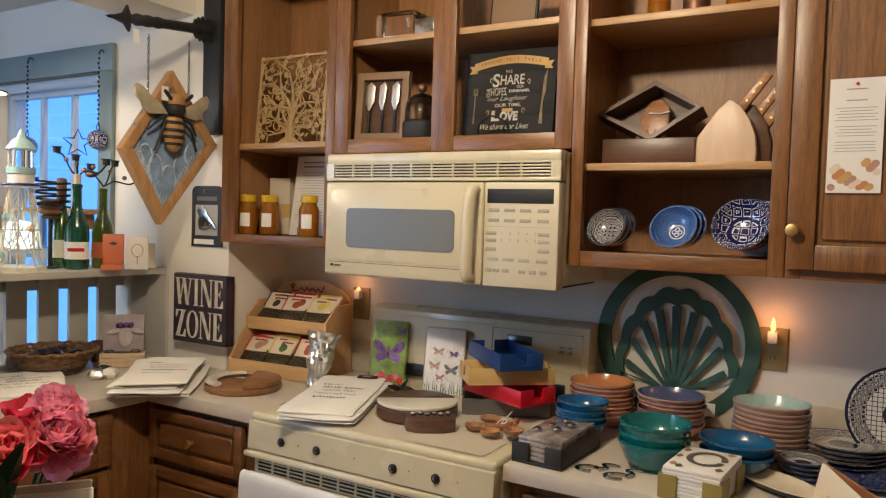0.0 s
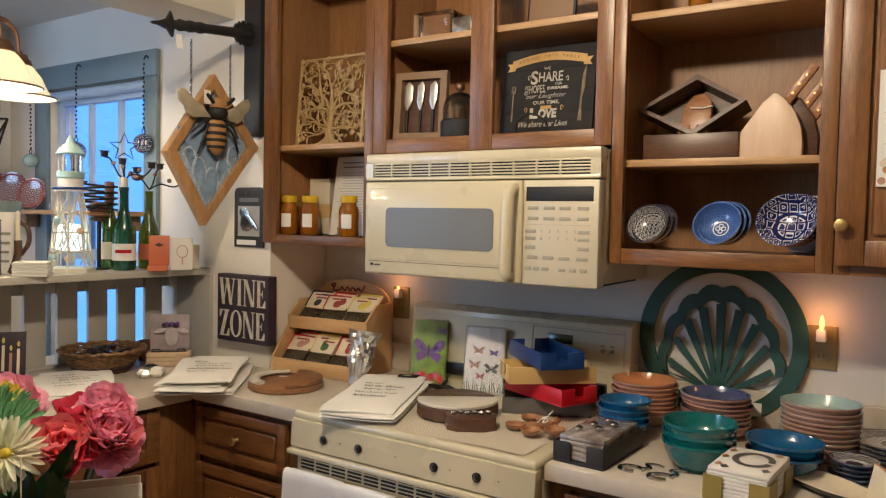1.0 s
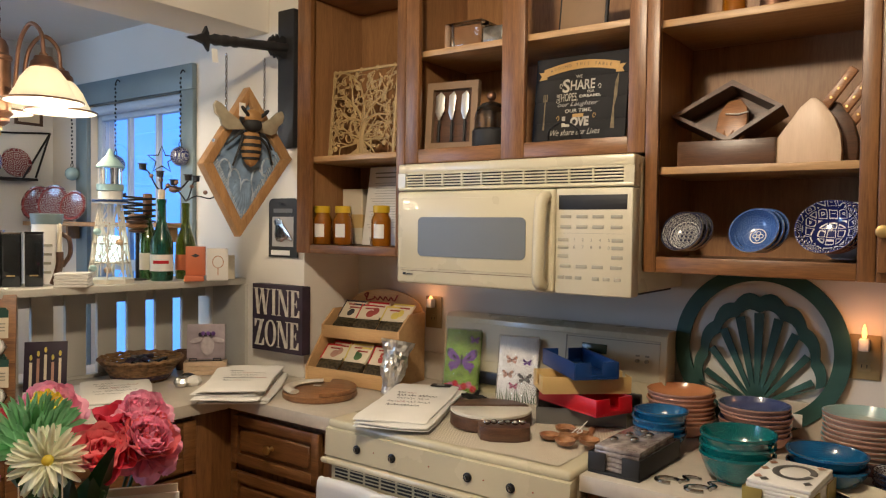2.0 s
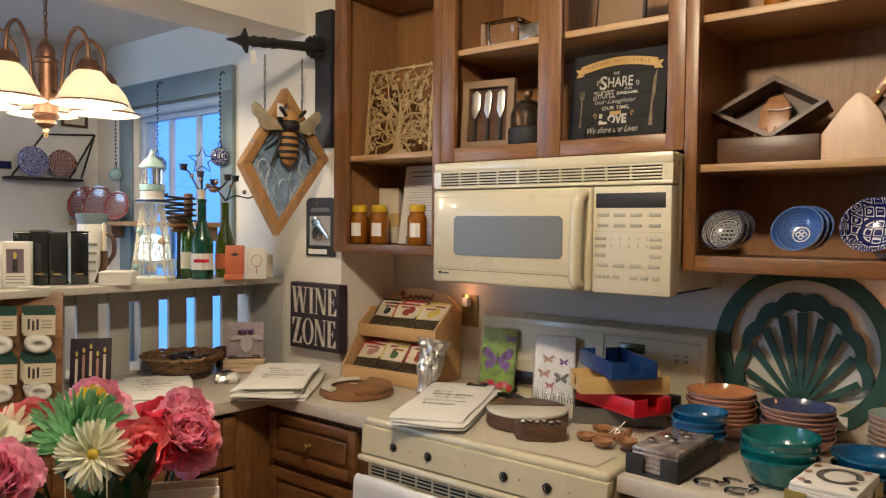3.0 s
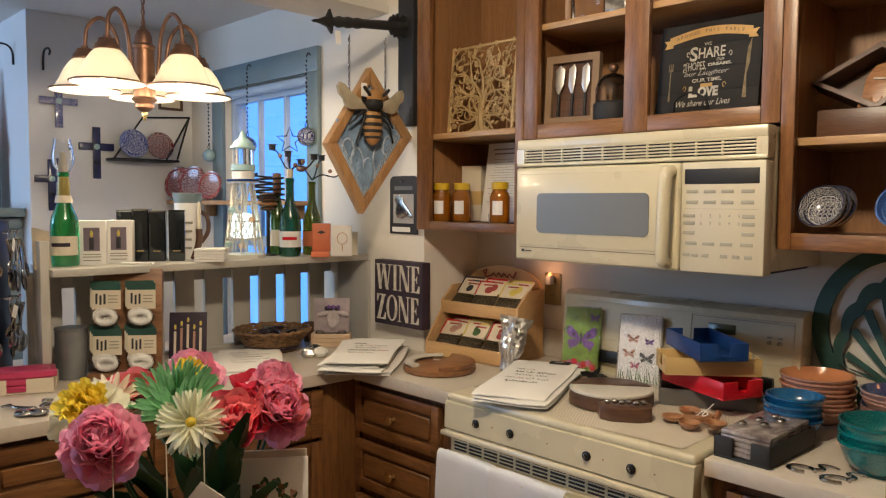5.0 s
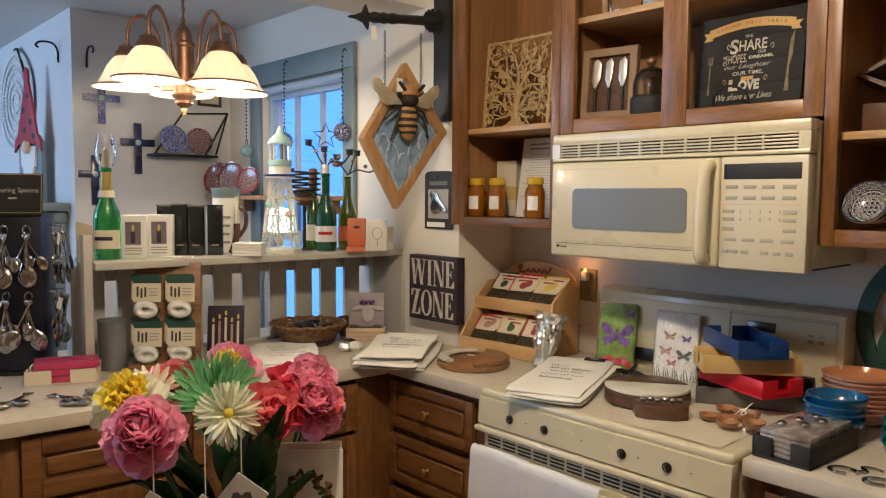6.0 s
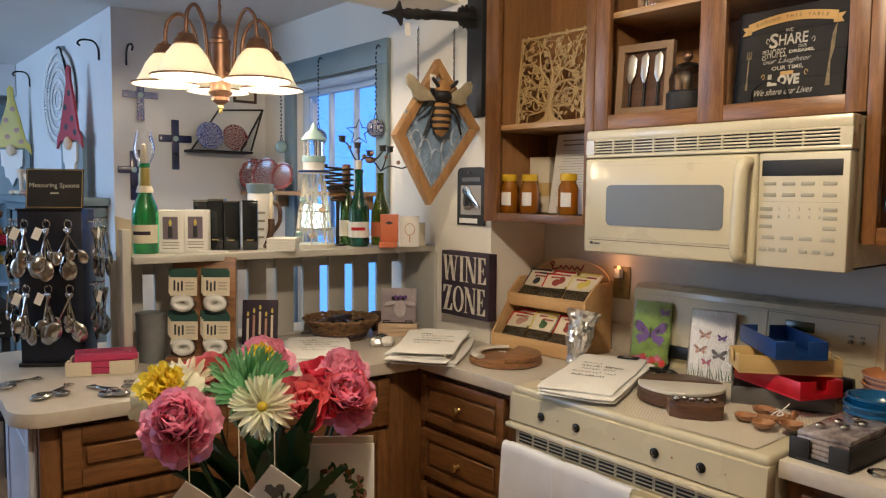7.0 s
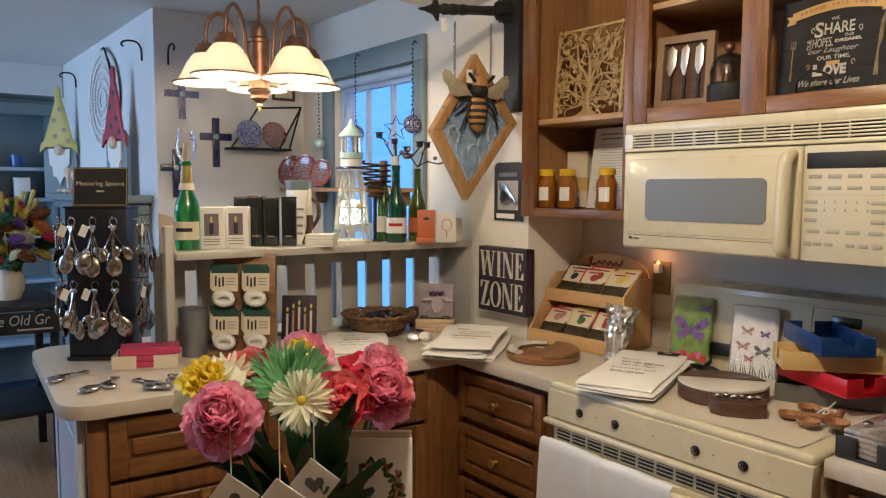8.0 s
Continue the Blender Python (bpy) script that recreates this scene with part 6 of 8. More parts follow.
# ---- at the window ----
ws = thing("window_shelf", pose(-1.64, -0.292, 1.452), "narrow honey-coloured wooden shelf across the window", "shelf")
part("board", B().box(-0.66, 0.44, -0.16, -0.025, 0, 0.02, 0.003), "frame_oak", ws)
for x in (-0.4, 0.38):
    part("bracket", B().box(x - 0.01, x + 0.01, -0.08, -0.0225, -0.06, 0, 0.002), "frame_oak", ws)


def hanging_ball(x, y, z, top, r, material, label):
    t = thing("hanging_ball", pose(x, y, z), label, "ornament", "hanging glass balls")
    part("ball", B().ball((0, 0, 0), r), material, t)
    part("ring", B().tube([(0.011 * math.cos(a * 0.7), 0, r + 0.009 + 0.011 * math.sin(a * 0.7)) for a in range(9)], 0.002, 6, closed=True), "iron", t)
    b = B()
    for i in range(int((top - z - r - 0.02) / 0.018)):
        b.ball((0.002 * (-1) ** i, 0, r + 0.025 + 0.018 * i), 0.004, (1, 1, 1.5), None, 6, 5)
    part("bead_chain", b, "iron", t)
    part("hook", B().tube(smooth([(0, 0.0, top - z - 0.01), (0, 0.01, top - z + 0.008), (0, 0.022, top - z)], 4), 0.0025, 6), "iron", t)


hanging_ball(-1.205, -0.335, 1.745, 2.09, 0.04, "cobalt", "blue and white painted glass ball on a beaded chain")
hanging_ball(-1.685, -0.335, 1.73, 2.1, 0.042, "cobalt", "blue painted glass ball on a beaded chain")
hanging_ball(-2.06, -0.335, 1.7, 2.1, 0.032, "sky_glaze", "pale blue glass ball on a beaded chain")
for x, r, mt_ in ((-2.2, 0.085, "mosaic"), (-2.05, 0.085, "mosaic"), (-1.87, 0.07, "mosaic")):
    t = thing("painted_plate", pose(x, -0.425, 1.4725 + r, 78, 0, 24), "round plate painted in red and blue flowers", "plate", "painted plates on the sill")
    part("plate", B().lathe([(0, 0), (r * 0.6, 0.001), (r, 0.012), (r * 0.98, 0.015), (r * 0.58, 0.006), (0, 0.005)], 36), mt_, t)
    part("rim_band", B().tube([(r * 0.86 * math.cos(k * 0.2618), r * 0.86 * math.sin(k * 0.2618), 0.0125) for k in range(24)], 0.004, 6, closed=True), "red_ink" if x != -1.97 else "mosaic2", t)

# ---- dining wall ----
def cross(y, z, w, h, bar, material, label):
    t = thing("wall_cross", pose(-2.3275, y, z, 0, 0, 90), label, "cross", "painted crosses")
    part("upright", B().box(-bar, bar, -0.014, 0, 0, h, 0.003), material, t)
    part("cross_bar", B().box(-w, w, -0.0125, -0.001, h * 0.62 - bar, h * 0.62 + bar, 0.003), material, t)
    part("centre", B().lathe([(0, 0), (bar * 0.8, 0), (0, 0.004)], 12, pose(0, -0.0145, h * 0.62, 90)), "sky_glaze", t)


paint("cobalt_tile", (0.02, 0.025, 0.11), 0.3, var=0.4, scale=18, coat=0.4)
cross(-0.957, 1.81, 0.085, 0.2, 0.017, "mosaic2", "blue and white patterned wall cross")
cross(-0.789, 1.575, 0.083, 0.25, 0.018, "cobalt_tile", "dark cobalt tiled wall cross")
cross(-0.995, 1.42, 0.075, 0.24, 0.017, "cobalt_tile", "small blue patterned wall cross")
wsf = thing("wire_wall_shelf", pose(-2.328, -0.58, 1.665, 0, 0, 90), "dark metal wall shelf with a slanted wire frame", "shelf")
part("tray", B().box(-0.165, 0.165, -0.11, -0.002, 0, 0.012, 0.002), "iron", wsf)
part("wire_frame", B().tube([(-0.16, -0.1, 0.012), (0.02, -0.01, 0.225), (0.27, -0.01, 0.245)], 0.005, 6).tube([(0.1, -0.1, 0.012), (0.27, -0.01, 0.245)], 0.005, 6).tube([(0.27, -0.01, 0.245), (0.2, -0.01, 0.02)], 0.005, 6), "iron", wsf)
for y, mt_, s in ((-0.635, "mosaic2", 0.072), (-0.5, "mosaic", 0.07)):
    t = thing("shelf_plate", pose(-2.26, y, 1.6775 + s, 80, 0, 90), "small painted plate on a wire stand", "plate", "small painted plates")
    part("plate", B().lathe([(0, 0), (s * 0.6, 0.001), (s, 0.01), (s * 0.98, 0.013), (s * 0.58, 0.005), (0, 0.004)], 30), mt_, t)
pf = thing("small_picture", pose(-2.328, -0.41, 1.94, 0, 0, 90), "small brown framed picture on the wall", "picture frame")
part("frame", B().ring([(-0.065, 0), (0.065, 0), (0.065, 0.085), (-0.065, 0.085)], [(-0.052, 0.013), (0.052, 0.013), (0.052, 0.072), (-0.052, 0.072)], -0.012), "walnut", pf)
part("picture", B().box(-0.052, 0.052, -0.004, 0, 0.013, 0.072), "cream", pf)


def hook(m):
    t = thing("wall_hook", m, "small black curled iron wall hook", "hook", "iron wall hooks")
    part("wire", B().tube(smooth([(0, -0.003, -0.06), (0, -0.006, 0.0), (0.0, -0.03, 0.03), (0.0, -0.08, 0.03), (0.0, -0.1, 0.012), (0.0, -0.088, 0.0)], 5), 0.005, 8), "iron", t)


hook(pose(-2.328, -1.018, 2.13, 0, 0, 90))
hook(pose(-2.52, -1.087, 2.17))
hook(pose(-4.1, -1.087, 2.2))

# ---- chandelier ----
CX, CY, CZ = -1.178, -1.041, 1.752
CK = 0.94
chn = thing("chandelier", pose(CX, CY, CZ) @ Matrix.Scale(CK, 4), "five-arm brushed bronze chandelier with lit frosted bell shades", "chandelier")
part("finial", B().lathe([(0, 0), (0.006, 0.002), (0.008, 0.01), (0.005, 0.016), (0.011, 0.022), (0.011, 0.03), (0.007, 0.034), (0, 0.035)], 16), "brass", chn)
part("stem", B().lathe([(0, 0.034), (0.016, 0.036), (0.034, 0.05), (0.035, 0.06), (0.03, 0.064), (0.044, 0.075), (0.046, 0.082), (0.039, 0.088), (0.039, 0.262), (0.043, 0.267), (0.043, 0.278), (0.033, 0.287), (0.031, 0.315), (0.022, 0.335), (0.01, 0.343), (0.006, 0.357), (0, 0.358)], 28), "copper", chn)
for i in range(16):
    z = 0.365 + i * 0.02
    if CZ + CK * z < CEIL - 0.02:
        part("chain_link", B().tube([(0.006 * math.cos(a * 0.785) * (1 if i % 2 else 0.15), 0.006 * math.cos(a * 0.785) * (0.15 if i % 2 else 1), z + 0.013 * math.sin(a * 0.785)) for a in range(8)], 0.0022, 6, closed=True), "copper", chn)
part("cord", B().tube([(0, 0, 0.35), (0.003, 0.002, 0.45), (0, 0, (CEIL - CZ) / CK)], 0.003, 6), "copper", chn)
part("ceiling_rose", B().lathe([(0, z + (CEIL - CZ) / CK) for z in (0,)] + [(0.06, (CEIL - CZ) / CK), (0.055, (CEIL - CZ) / CK - 0.015), (0.02, (CEIL - CZ) / CK - 0.03), (0, (CEIL - CZ) / CK - 0.03)], 24), "copper", chn)
M["shade"] = mat("lit_frosted_glass", (0.92, 0.86, 0.74), 0.35, var=0.02, bump=0, emit=0.12)
M["shade"].node_tree.nodes["Principled BSDF"].inputs["Emission Color"].default_value = (1.0, 0.88, 0.68, 1)
nts = M["shade"].node_tree
tls, mxs = nts.nodes.new("ShaderNodeBsdfTranslucent"), nts.nodes.new("ShaderNodeMixShader")
tls.inputs[0].default_value, mxs.inputs[0].default_value = (1.0, 0.95, 0.84, 1), 0.4
nts.links.new(nts.nodes["Principled BSDF"].outputs[0], mxs.inputs[1])
nts.links.new(tls.outputs[0], mxs.inputs[2])
nts.links.new(mxs.outputs[0], nts.nodes["Material Output"].inputs[0])
M["bulb"] = mat("lit_bulb", (1.0, 0.9, 0.7), 0.5, bump=0, emit=9.0)
arm_me = B().tube(smooth([(0.036, 0, 0.165), (0.072, 0, 0.152), (0.08, 0, 0.19), (0.1, 0, 0.315), (0.15, 0, 0.378), (0.2, 0, 0.345), (0.212, 0, 0.268)], 6), 0.0075, 10).mesh("arm", "copper")
cup_me = B().lathe([(0, 0.274), (0.012, 0.274), (0.014, 0.266), (0.028, 0.262), (0.033, 0.248), (0.04, 0.243), (0.045, 0.226), (0.04, 0.222), (0, 0.222)], 24, pose(0.212, 0, 0)).mesh("socket_cup", "copper")
sh_pr = [(0.038, 0.226), (0.052, 0.214), (0.073, 0.185), (0.089, 0.15), (0.104, 0.123), (0.123, 0.11), (0.123, 0.107), (0.103, 0.1195), (0.086, 0.147), (0.07, 0.182), (0.049, 0.211), (0.036, 0.223)]
shade_me = B().lathe(sh_pr, 36, pose(0.212, 0, 0)).mesh("shade", "shade")
band_me = B().tube([(0.212 + 0.1245 * math.cos(k * 0.2094), 0.1245 * math.sin(k * 0.2094), 0.1105) for k in range(30)], 0.0034, 6, closed=True).mesh("rim_band", "copper")
bulb_me = B().lathe([(0, 0.1), (0.018, 0.106), (0.026, 0.122), (0.024, 0.14), (0.012, 0.17), (0.011, 0.22), (0, 0.22)], 18, pose(0.212, 0, 0)).mesh("bulb", "bulb")
for i in range(5):
    a = -57 + 72 * i
    m_ = pose(0, 0, 0, 0, 0, a)
    arm = part("arm", arm_me, "", chn, "", m_)
    part("socket_cup", cup_me, "", arm)
    part("shade", shade_me, "", arm, "frosted bell glass shade with a dark rim band")
    part("rim_band", band_me, "", arm)
    part("bulb", bulb_me, "", arm, "lit bulb")
    p_ = pose(CX, CY, CZ) @ m_ @ (Vector((0.212, 0, 0.088)) * CK)
    lamp("chandelier_bulb", "POINT", SHADE_BULB, (1.0, 0.81, 0.57), pose(*p_), 0.03)

# ---- on the peninsula's shelf ----
def on_shelf(x, y, turn=0.0):
    return pose(x, y, RAILZ + 0.0005, 0, 0, turn)


paint("green_glass", (0.012, 0.12, 0.035), 0.08, var=0.05, coat=0.6, bump=0)
paint("bright_green_glass", (0.03, 0.42, 0.1), 0.08, var=0.05, coat=0.6, bump=0)
paint("olive_glass", (0.11, 0.14, 0.012), 0.08, var=0.05, coat=0.6, bump=0)
paint("coral_card", (0.6, 0.16, 0.07), 0.5, bump=0.03)
paint("mint", (0.4, 0.6, 0.6), 0.4, bump=0.05)
paint("wicker_white", (0.68, 0.64, 0.55), 0.7, var=0.1, bump=0.2)
paint("bulb_warm", (0.74, 0.96, 1.0), 0.5, emit=1.9, bump=0)
paint("smoke_glass", (0.018, 0.024, 0.03), 0.12, var=0.3, scale=4, coat=0.5)
M["wicker"] = mat("woven_willow", (0.28, 0.15, 0.06), 0.6, var=0.35, scale=60, bump=0.6, fine=60)


def bottle(m, material, label, tall=0.3, r=0.037, label_mat="paper", stripe="red_plastic", name="wine_bottle"):
    t = thing(name, m, label, "bottle", "bottles on the shelf")
    k = tall / 0.3
    part("glass", B().lathe([(0, 0), (r * 0.93, 0), (r, 0.006), (r, 0.13 * k), (r * 0.9, 0.155 * k), (r * 0.55, 0.19 * k), (r * 0.38, 0.22 * k), (r * 0.36, 0.28 * k), (r * 0.42, 0.284 * k), (r * 0.42, 0.295 * k), (0, 0.296 * k)], 28), material, t)
    lb = B()
    lb.sheet(14, 1, lambda u, v: Vector(((r + 0.0008) * math.sin(radians(-80 + 160 * u)), -(r + 0.0008) * math.cos(radians(-80 + 160 * u)), (0.035 + 0.06 * v) * k)))
    part("label", lb, label_mat, t)
    part("label_band", B().sheet(10, 1, lambda u, v: Vector(((r + 0.0014) * math.sin(radians(-40 + 80 * u)), -(r + 0.0014) * math.cos(radians(-40 + 80 * u)), (0.062 + 0.012 * v) * k))), stripe, t)
    return t


FACE = 52  # a front turned towards the kitchen
b1 = bottle(on_shelf(-1.05, -1.36, FACE), "bright_green_glass", "bright green bottle with a cream label and a glass lamp top", 0.3, 0.042, "cream", "plum")
part("neck_foil", B().lathe([(0.017, 0.205), (0.0185, 0.207), (0.018, 0.25), (0.0165, 0.28), (0.0165, 0.2805)], 20), "gold_card", b1)
part("collar", B().lathe([(0.027, 0.2), (0.0225, 0.222), (0.0215, 0.2215), (0.026, 0.1995)], 22), "cream", b1)
part("lamp_glass", B().lathe([(0.018, 0.297), (0.03, 0.315), (0.034, 0.345), (0.027, 0.38), (0.024, 0.4), (0.0225, 0.4), (0.0255, 0.38), (0.0325, 0.345), (0.0285, 0.316), (0.0165, 0.298)], 24), "glass", b1, "clear glass chimney")
part("burner", B().lathe([(0, 0.297), (0.014, 0.297), (0.012, 0.33), (0.008, 0.355), (0, 0.36)], 14), "cream", b1)
for key in ("bright_green_glass", "olive_glass", "green_glass"):
    M[key].node_tree.nodes["Principled BSDF"].inputs["Transmission Weight"].default_value = 0.8
g2 = bottle(on_shelf(-0.955, -0.585, FACE), "green_glass", "dark green wine bottle with a white label", 0.3, 0.04)
part("cork", B().lathe([(0, 0.296), (0.011, 0.296), (0.013, 0.32), (0.012, 0.33), (0, 0.331)], 14), "cream", g2)
g3 = bottle(on_shelf(-0.975, -0.47, FACE), "olive_glass", "olive green wine bottle", 0.29, 0.037, "coral_card", "coral_card")
g4 = bottle(on_shelf(-1.045, -0.585, FACE), "olive_glass", "green bottle with a brown foil top", 0.31, 0.036, "cream", "cream")
part("foil_top", B().lathe([(0.0155, 0.24), (0.0165, 0.242), (0.0165, 0.315), (0, 0.318)], 16), "copper", g4)
for m, nst in ((on_shelf(-0.955, -0.585) @ pose(0, 0, 0.322), 1), (on_shelf(-0.975, -0.47) @ pose(0, 0, 0.292), 0)):
    t = thing("bottle_candelabra", m, "black wire candle holder with leaves set in a bottle neck", "candle holder", "bottle candle holders")
    for i, (a, l) in enumerate(((20, 0.11), (150, 0.1), (215, 0.07)) if nst else ((40, 0.13), (205, 0.05), (120, 0.09))):
        dx, dy = math.cos(radians(a)), math.sin(radians(a))
        ar = part("arm", B().tube(smooth([(0, 0, 0), (0.3 * l * dx, 0.3 * l * dy, 0.02), (0.7 * l * dx, 0.7 * l * dy, 0.012 + 0.03 * i), (l * dx, l * dy, 0.04 + 0.02 * i)], 5), 0.003, 6), "iron", t)
        part("candle_cup", B().lathe([(0, 0), (0.012, 0), (0.013, 0.018), (0.017, 0.02), (0.0165, 0.022), (0.011, 0.02), (0.01, 0.003), (0, 0.003)], 14, pose(l * dx, l * dy, 0.04 + 0.02 * i)), "iron", ar)
        part("leaf", B().ball((0.55 * l * dx, 0.55 * l * dy, 0.034 + 0.012 * i), 0.015, (0.9, 0.35, 0.55), None, 8, 6), "copper", ar)
    if nst:
        s5 = [(0.05 * (1 if k % 2 == 0 else 0.42) * math.sin(k * math.pi / 5), 0, 0.115 + 0.05 * (1 if k % 2 == 0 else 0.42) * math.cos(k * math.pi / 5)) for k in range(10)]
        part("wire_star", B().tube(s5, 0.0028, 6, pose(0, 0, 0, 0, 0, FACE), closed=True).tube([(0, 0, 0.0), (0, 0, 0.072)], 0.003, 6), "iron", t)
    else:
        part("wire_bird", B().ball((-0.045, -0.02, 0.045), 0.017, (1.7, 0.8, 0.8), None, 12, 8).ball((-0.07, -0.03, 0.058), 0.01, (1, 1, 1), None, 10, 7), "copper", t)
cbx = thing("gift_box", on_shelf(-0.858, -0.51, FACE), "coral red gift box with a moustache cut-out", "box")
part("box", B().box(-0.034, 0.034, -0.022, 0.022, 0.02, 0.125, 0.002), "coral_card", cbx)
part("foot_box", B().box(-0.038, 0.03, -0.04, 0.018, 0, 0.0195, 0.002), "coral_card", cbx)
part("emblem", B().poly([(-0.016, 0.092), (0, 0.1), (0.016, 0.092), (0, 0.086)], 0.001, pose(0, -0.0235, 0)), "dark_ink", cbx)
wbx = thing("gift_box", on_shelf(-0.828, -0.435, FACE), "white boxed hand mirror with a line drawing", "box")
part("box", B().box(-0.04, 0.036, -0.02, 0.02, 0, 0.118, 0.002), "paper", wbx)
part("drawn_mirror", B().tube([(0.019 * math.cos(k * 0.39), -0.0208, 0.068 + 0.022 * math.sin(k * 0.39)) for k in range(16)], 0.0012, 5, closed=True).tube([(0, -0.0208, 0.046), (0, -0.0208, 0.02)], 0.0016, 5), "orange_glaze", wbx)
cbk = thing("gift_box", on_shelf(-0.872, -0.375, FACE), "tall cream gift box behind the others", "box")
part("box", B().box(-0.04, 0.04, -0.015, 0.015, 0, 0.09, 0.002), "cream", cbk)
cst = thing("coaster_stack", on_shelf(-0.925, -0.925, FACE), "stack of square white coasters", "coasters")
cm = B().box(-0.05, 0.05, -0.05, 0.05, 0, 0.0085, 0.002).mesh("coaster", "paper")
for i in range(5):
    part("coaster", cm, "", cst, "", pose(0, 0, 0.009 * i, 0, 0, i * 13 % 5 - 2))

# lighthouse lantern: white wicker tower round a lit bulb
lh = thing("lighthouse_lamp", on_shelf(-0.985, -0.765, FACE) @ Matrix.Scale(1.18, 4), "white wicker lighthouse lamp, lit inside, with a mint lantern top", "lamp")
part("foot", B().lathe([(0, 0), (0.066, 0), (0.066, 0.012), (0.058, 0.014), (0, 0.014)], 8), "wicker_white", lh)
rw = random.Random(9)
wk = B()
for i in range(64):
    a0, a1, z0, z1 = rw.uniform(0, 6.28), 0, rw.uniform(0.015, 0.16), 0
    a1, z1 = a0 + rw.uniform(-1.2, 1.2), min(0.228, z0 + rw.uniform(0.05, 0.12))
    rr = lambda z: 0.058 - 0.12 * z
    wk.tube([((rr(z0 + (z1 - z0) * s / 4)) * math.cos(a0 + (a1 - a0) * s / 4), (rr(z0 + (z1 - z0) * s / 4)) * math.sin(a0 + (a1 - a0) * s / 4), z0 + (z1 - z0) * s / 4) for s in range(5)], 0.0018, 5)
for i in range(8):
    a = i * math.pi / 4
    wk.tube([(0.06 * math.cos(a), 0.06 * math.sin(a), 0.014), (0.031 * math.cos(a), 0.031 * math.sin(a), 0.232)], 0.0028, 6)
for z in (0.06, 0.115, 0.17):
    rr_ = 0.0605 - 0.13 * z
    wk.tube([(rr_ * math.cos(k * 0.523), rr_ * math.sin(k * 0.523), z) for k in range(12)], 0.0024, 5, closed=True)
part("wicker_tower", wk, "wicker_white", lh)
part("bulb", B().lathe([(0, 0.06), (0.038, 0.065), (0.04, 0.075), (0.036, 0.125), (0.03, 0.135), (0, 0.14)], 18), "bulb_warm", lh, "lit inner shade")
part("gallery", B().lathe([(0, 0.232), (0.046, 0.232), (0.047, 0.24), (0.034, 0.243), (0.034, 0.268), (0, 0.269)], 24), "white", lh)
part("gallery_rim", B().tube([(0.047 * math.cos(k * 0.314), 0.047 * math.sin(k * 0.314), 0.24) for k in range(20)], 0.004, 6, closed=True), "blue_plastic", lh)
part("lantern_base", B().lathe([(0, 0.2695), (0.037, 0.2695), (0.037, 0.288), (0, 0.2885)], 24), "mint", lh)
part("lantern_glass", B().lathe([(0.027, 0.289), (0.027, 0.335), (0, 0.336), (0, 0.334), (0.0255, 0.333), (0.0255, 0.29)], 20), "glass", lh)
for i in range(6):
    part("lantern_post", B().tube([(0.031 * math.cos(i * 1.047), 0.031 * math.sin(i * 1.047), 0.288), (0.031 * math.cos(i * 1.047), 0.031 * math.sin(i * 1.047), 0.337)], 0.002, 6), "white", lh)
part("roof", B().lathe([(0, 0.336), (0.039, 0.336), (0.04, 0.34), (0.022, 0.362), (0.012, 0.37), (0.01, 0.378), (0.004, 0.392), (0, 0.394)], 24), "mint", lh, "mint green roof with a finial")
for x, z, c in ((-0.03, 0.15, "mint"), (0.03, 0.12, "maple"), (-0.04, 0.045, "mint"), (0.0, 0.04, "maple")):
    part("shell", B().ball((x, -0.052 + 0.1 * z, z), 0.011, (1, 0.5, 0.9), None, 10, 7), c, lh)
# black spiral bee-hive candle stick
sl = thing("spiral_candle_holder", on_shelf(-1.03, -0.635, FACE) @ Matrix.Scale(1.15, 4), "black iron spiral candle holder with a wooden hive", "candle holder")
part("stem", B().tube([(0, 0, 0), (0, 0, 0.15)], 0.006, 8).lathe([(0, 0), (0.03, 0), (0.028, 0.005), (0, 0.006)], 18), "iron", sl)
part("spiral", B().tube([(0.052 * math.cos(k * 0.45), 0.052 * math.sin(k * 0.45), 0.185 + 0.0013 * k) for k in range(66)], 0.0036, 6), "iron", sl)
for i, r in enumerate((0.026, 0.033, 0.034, 0.028)):
    part("hive_ring", B().ball((0, 0, 0.156 + 0.015 * i), r, (1, 1, 0.3), None, 16, 8), "acacia" if i % 2 else "walnut", sl)
# boxes
for i, y in enumerate((-1.272, -1.187)):
    t = thing("bulb_candle_box", on_shelf(-1.05, y, FACE + 8), "white box showing a bottle-top candle bulb", "box", "boxed bottle lights")
    part("box", B().box(-0.041, 0.041, -0.035, 0.035, 0, 0.142, 0.002), "paper", t)
    part("picture", B().box(-0.024, 0.024, -0.0362, -0.035, 0.045, 0.12), mat("dusky_violet_print", (0.2, 0.16, 0.2), 0.4, bump=0), t)
    part("printed_flame", B().ball((0, -0.0365, 0.1), 0.007, (0.7, 0.1, 1.6), None, 10, 7), "yellow_card", t)
    part("printed_bottle", B().box(-0.007, 0.007, -0.0368, -0.036, 0.05, 0.088, 0.0002), "dark_ink", t)
    bars(t, -0.028, 0.028, -0.0354, (0.034, 0.026, 0.015), 0.003, "grey_ink", 4)
pp = thing("leaning_card", on_shelf(-0.98, -1.452, FACE) @ pose(0, 0, 0, -4, -6, 0), "cream card leaning beside the bottle", "card")
part("card", B().sheet(6, 8, lambda u, v: Vector((-0.02 + 0.05 * u, 0.01 * v * v, 0.13 * v - 0.02 * u * v)), 0.002), "cream", pp)
wtb = thing("bottle_caddy", on_shelf(-0.965, -1.165, FACE), "low white card tray beside the boxes", "tray")
part("tray", B().box(-0.05, 0.05, -0.02, 0.01, 0, 0.006, 0.002), "paper", wtb)
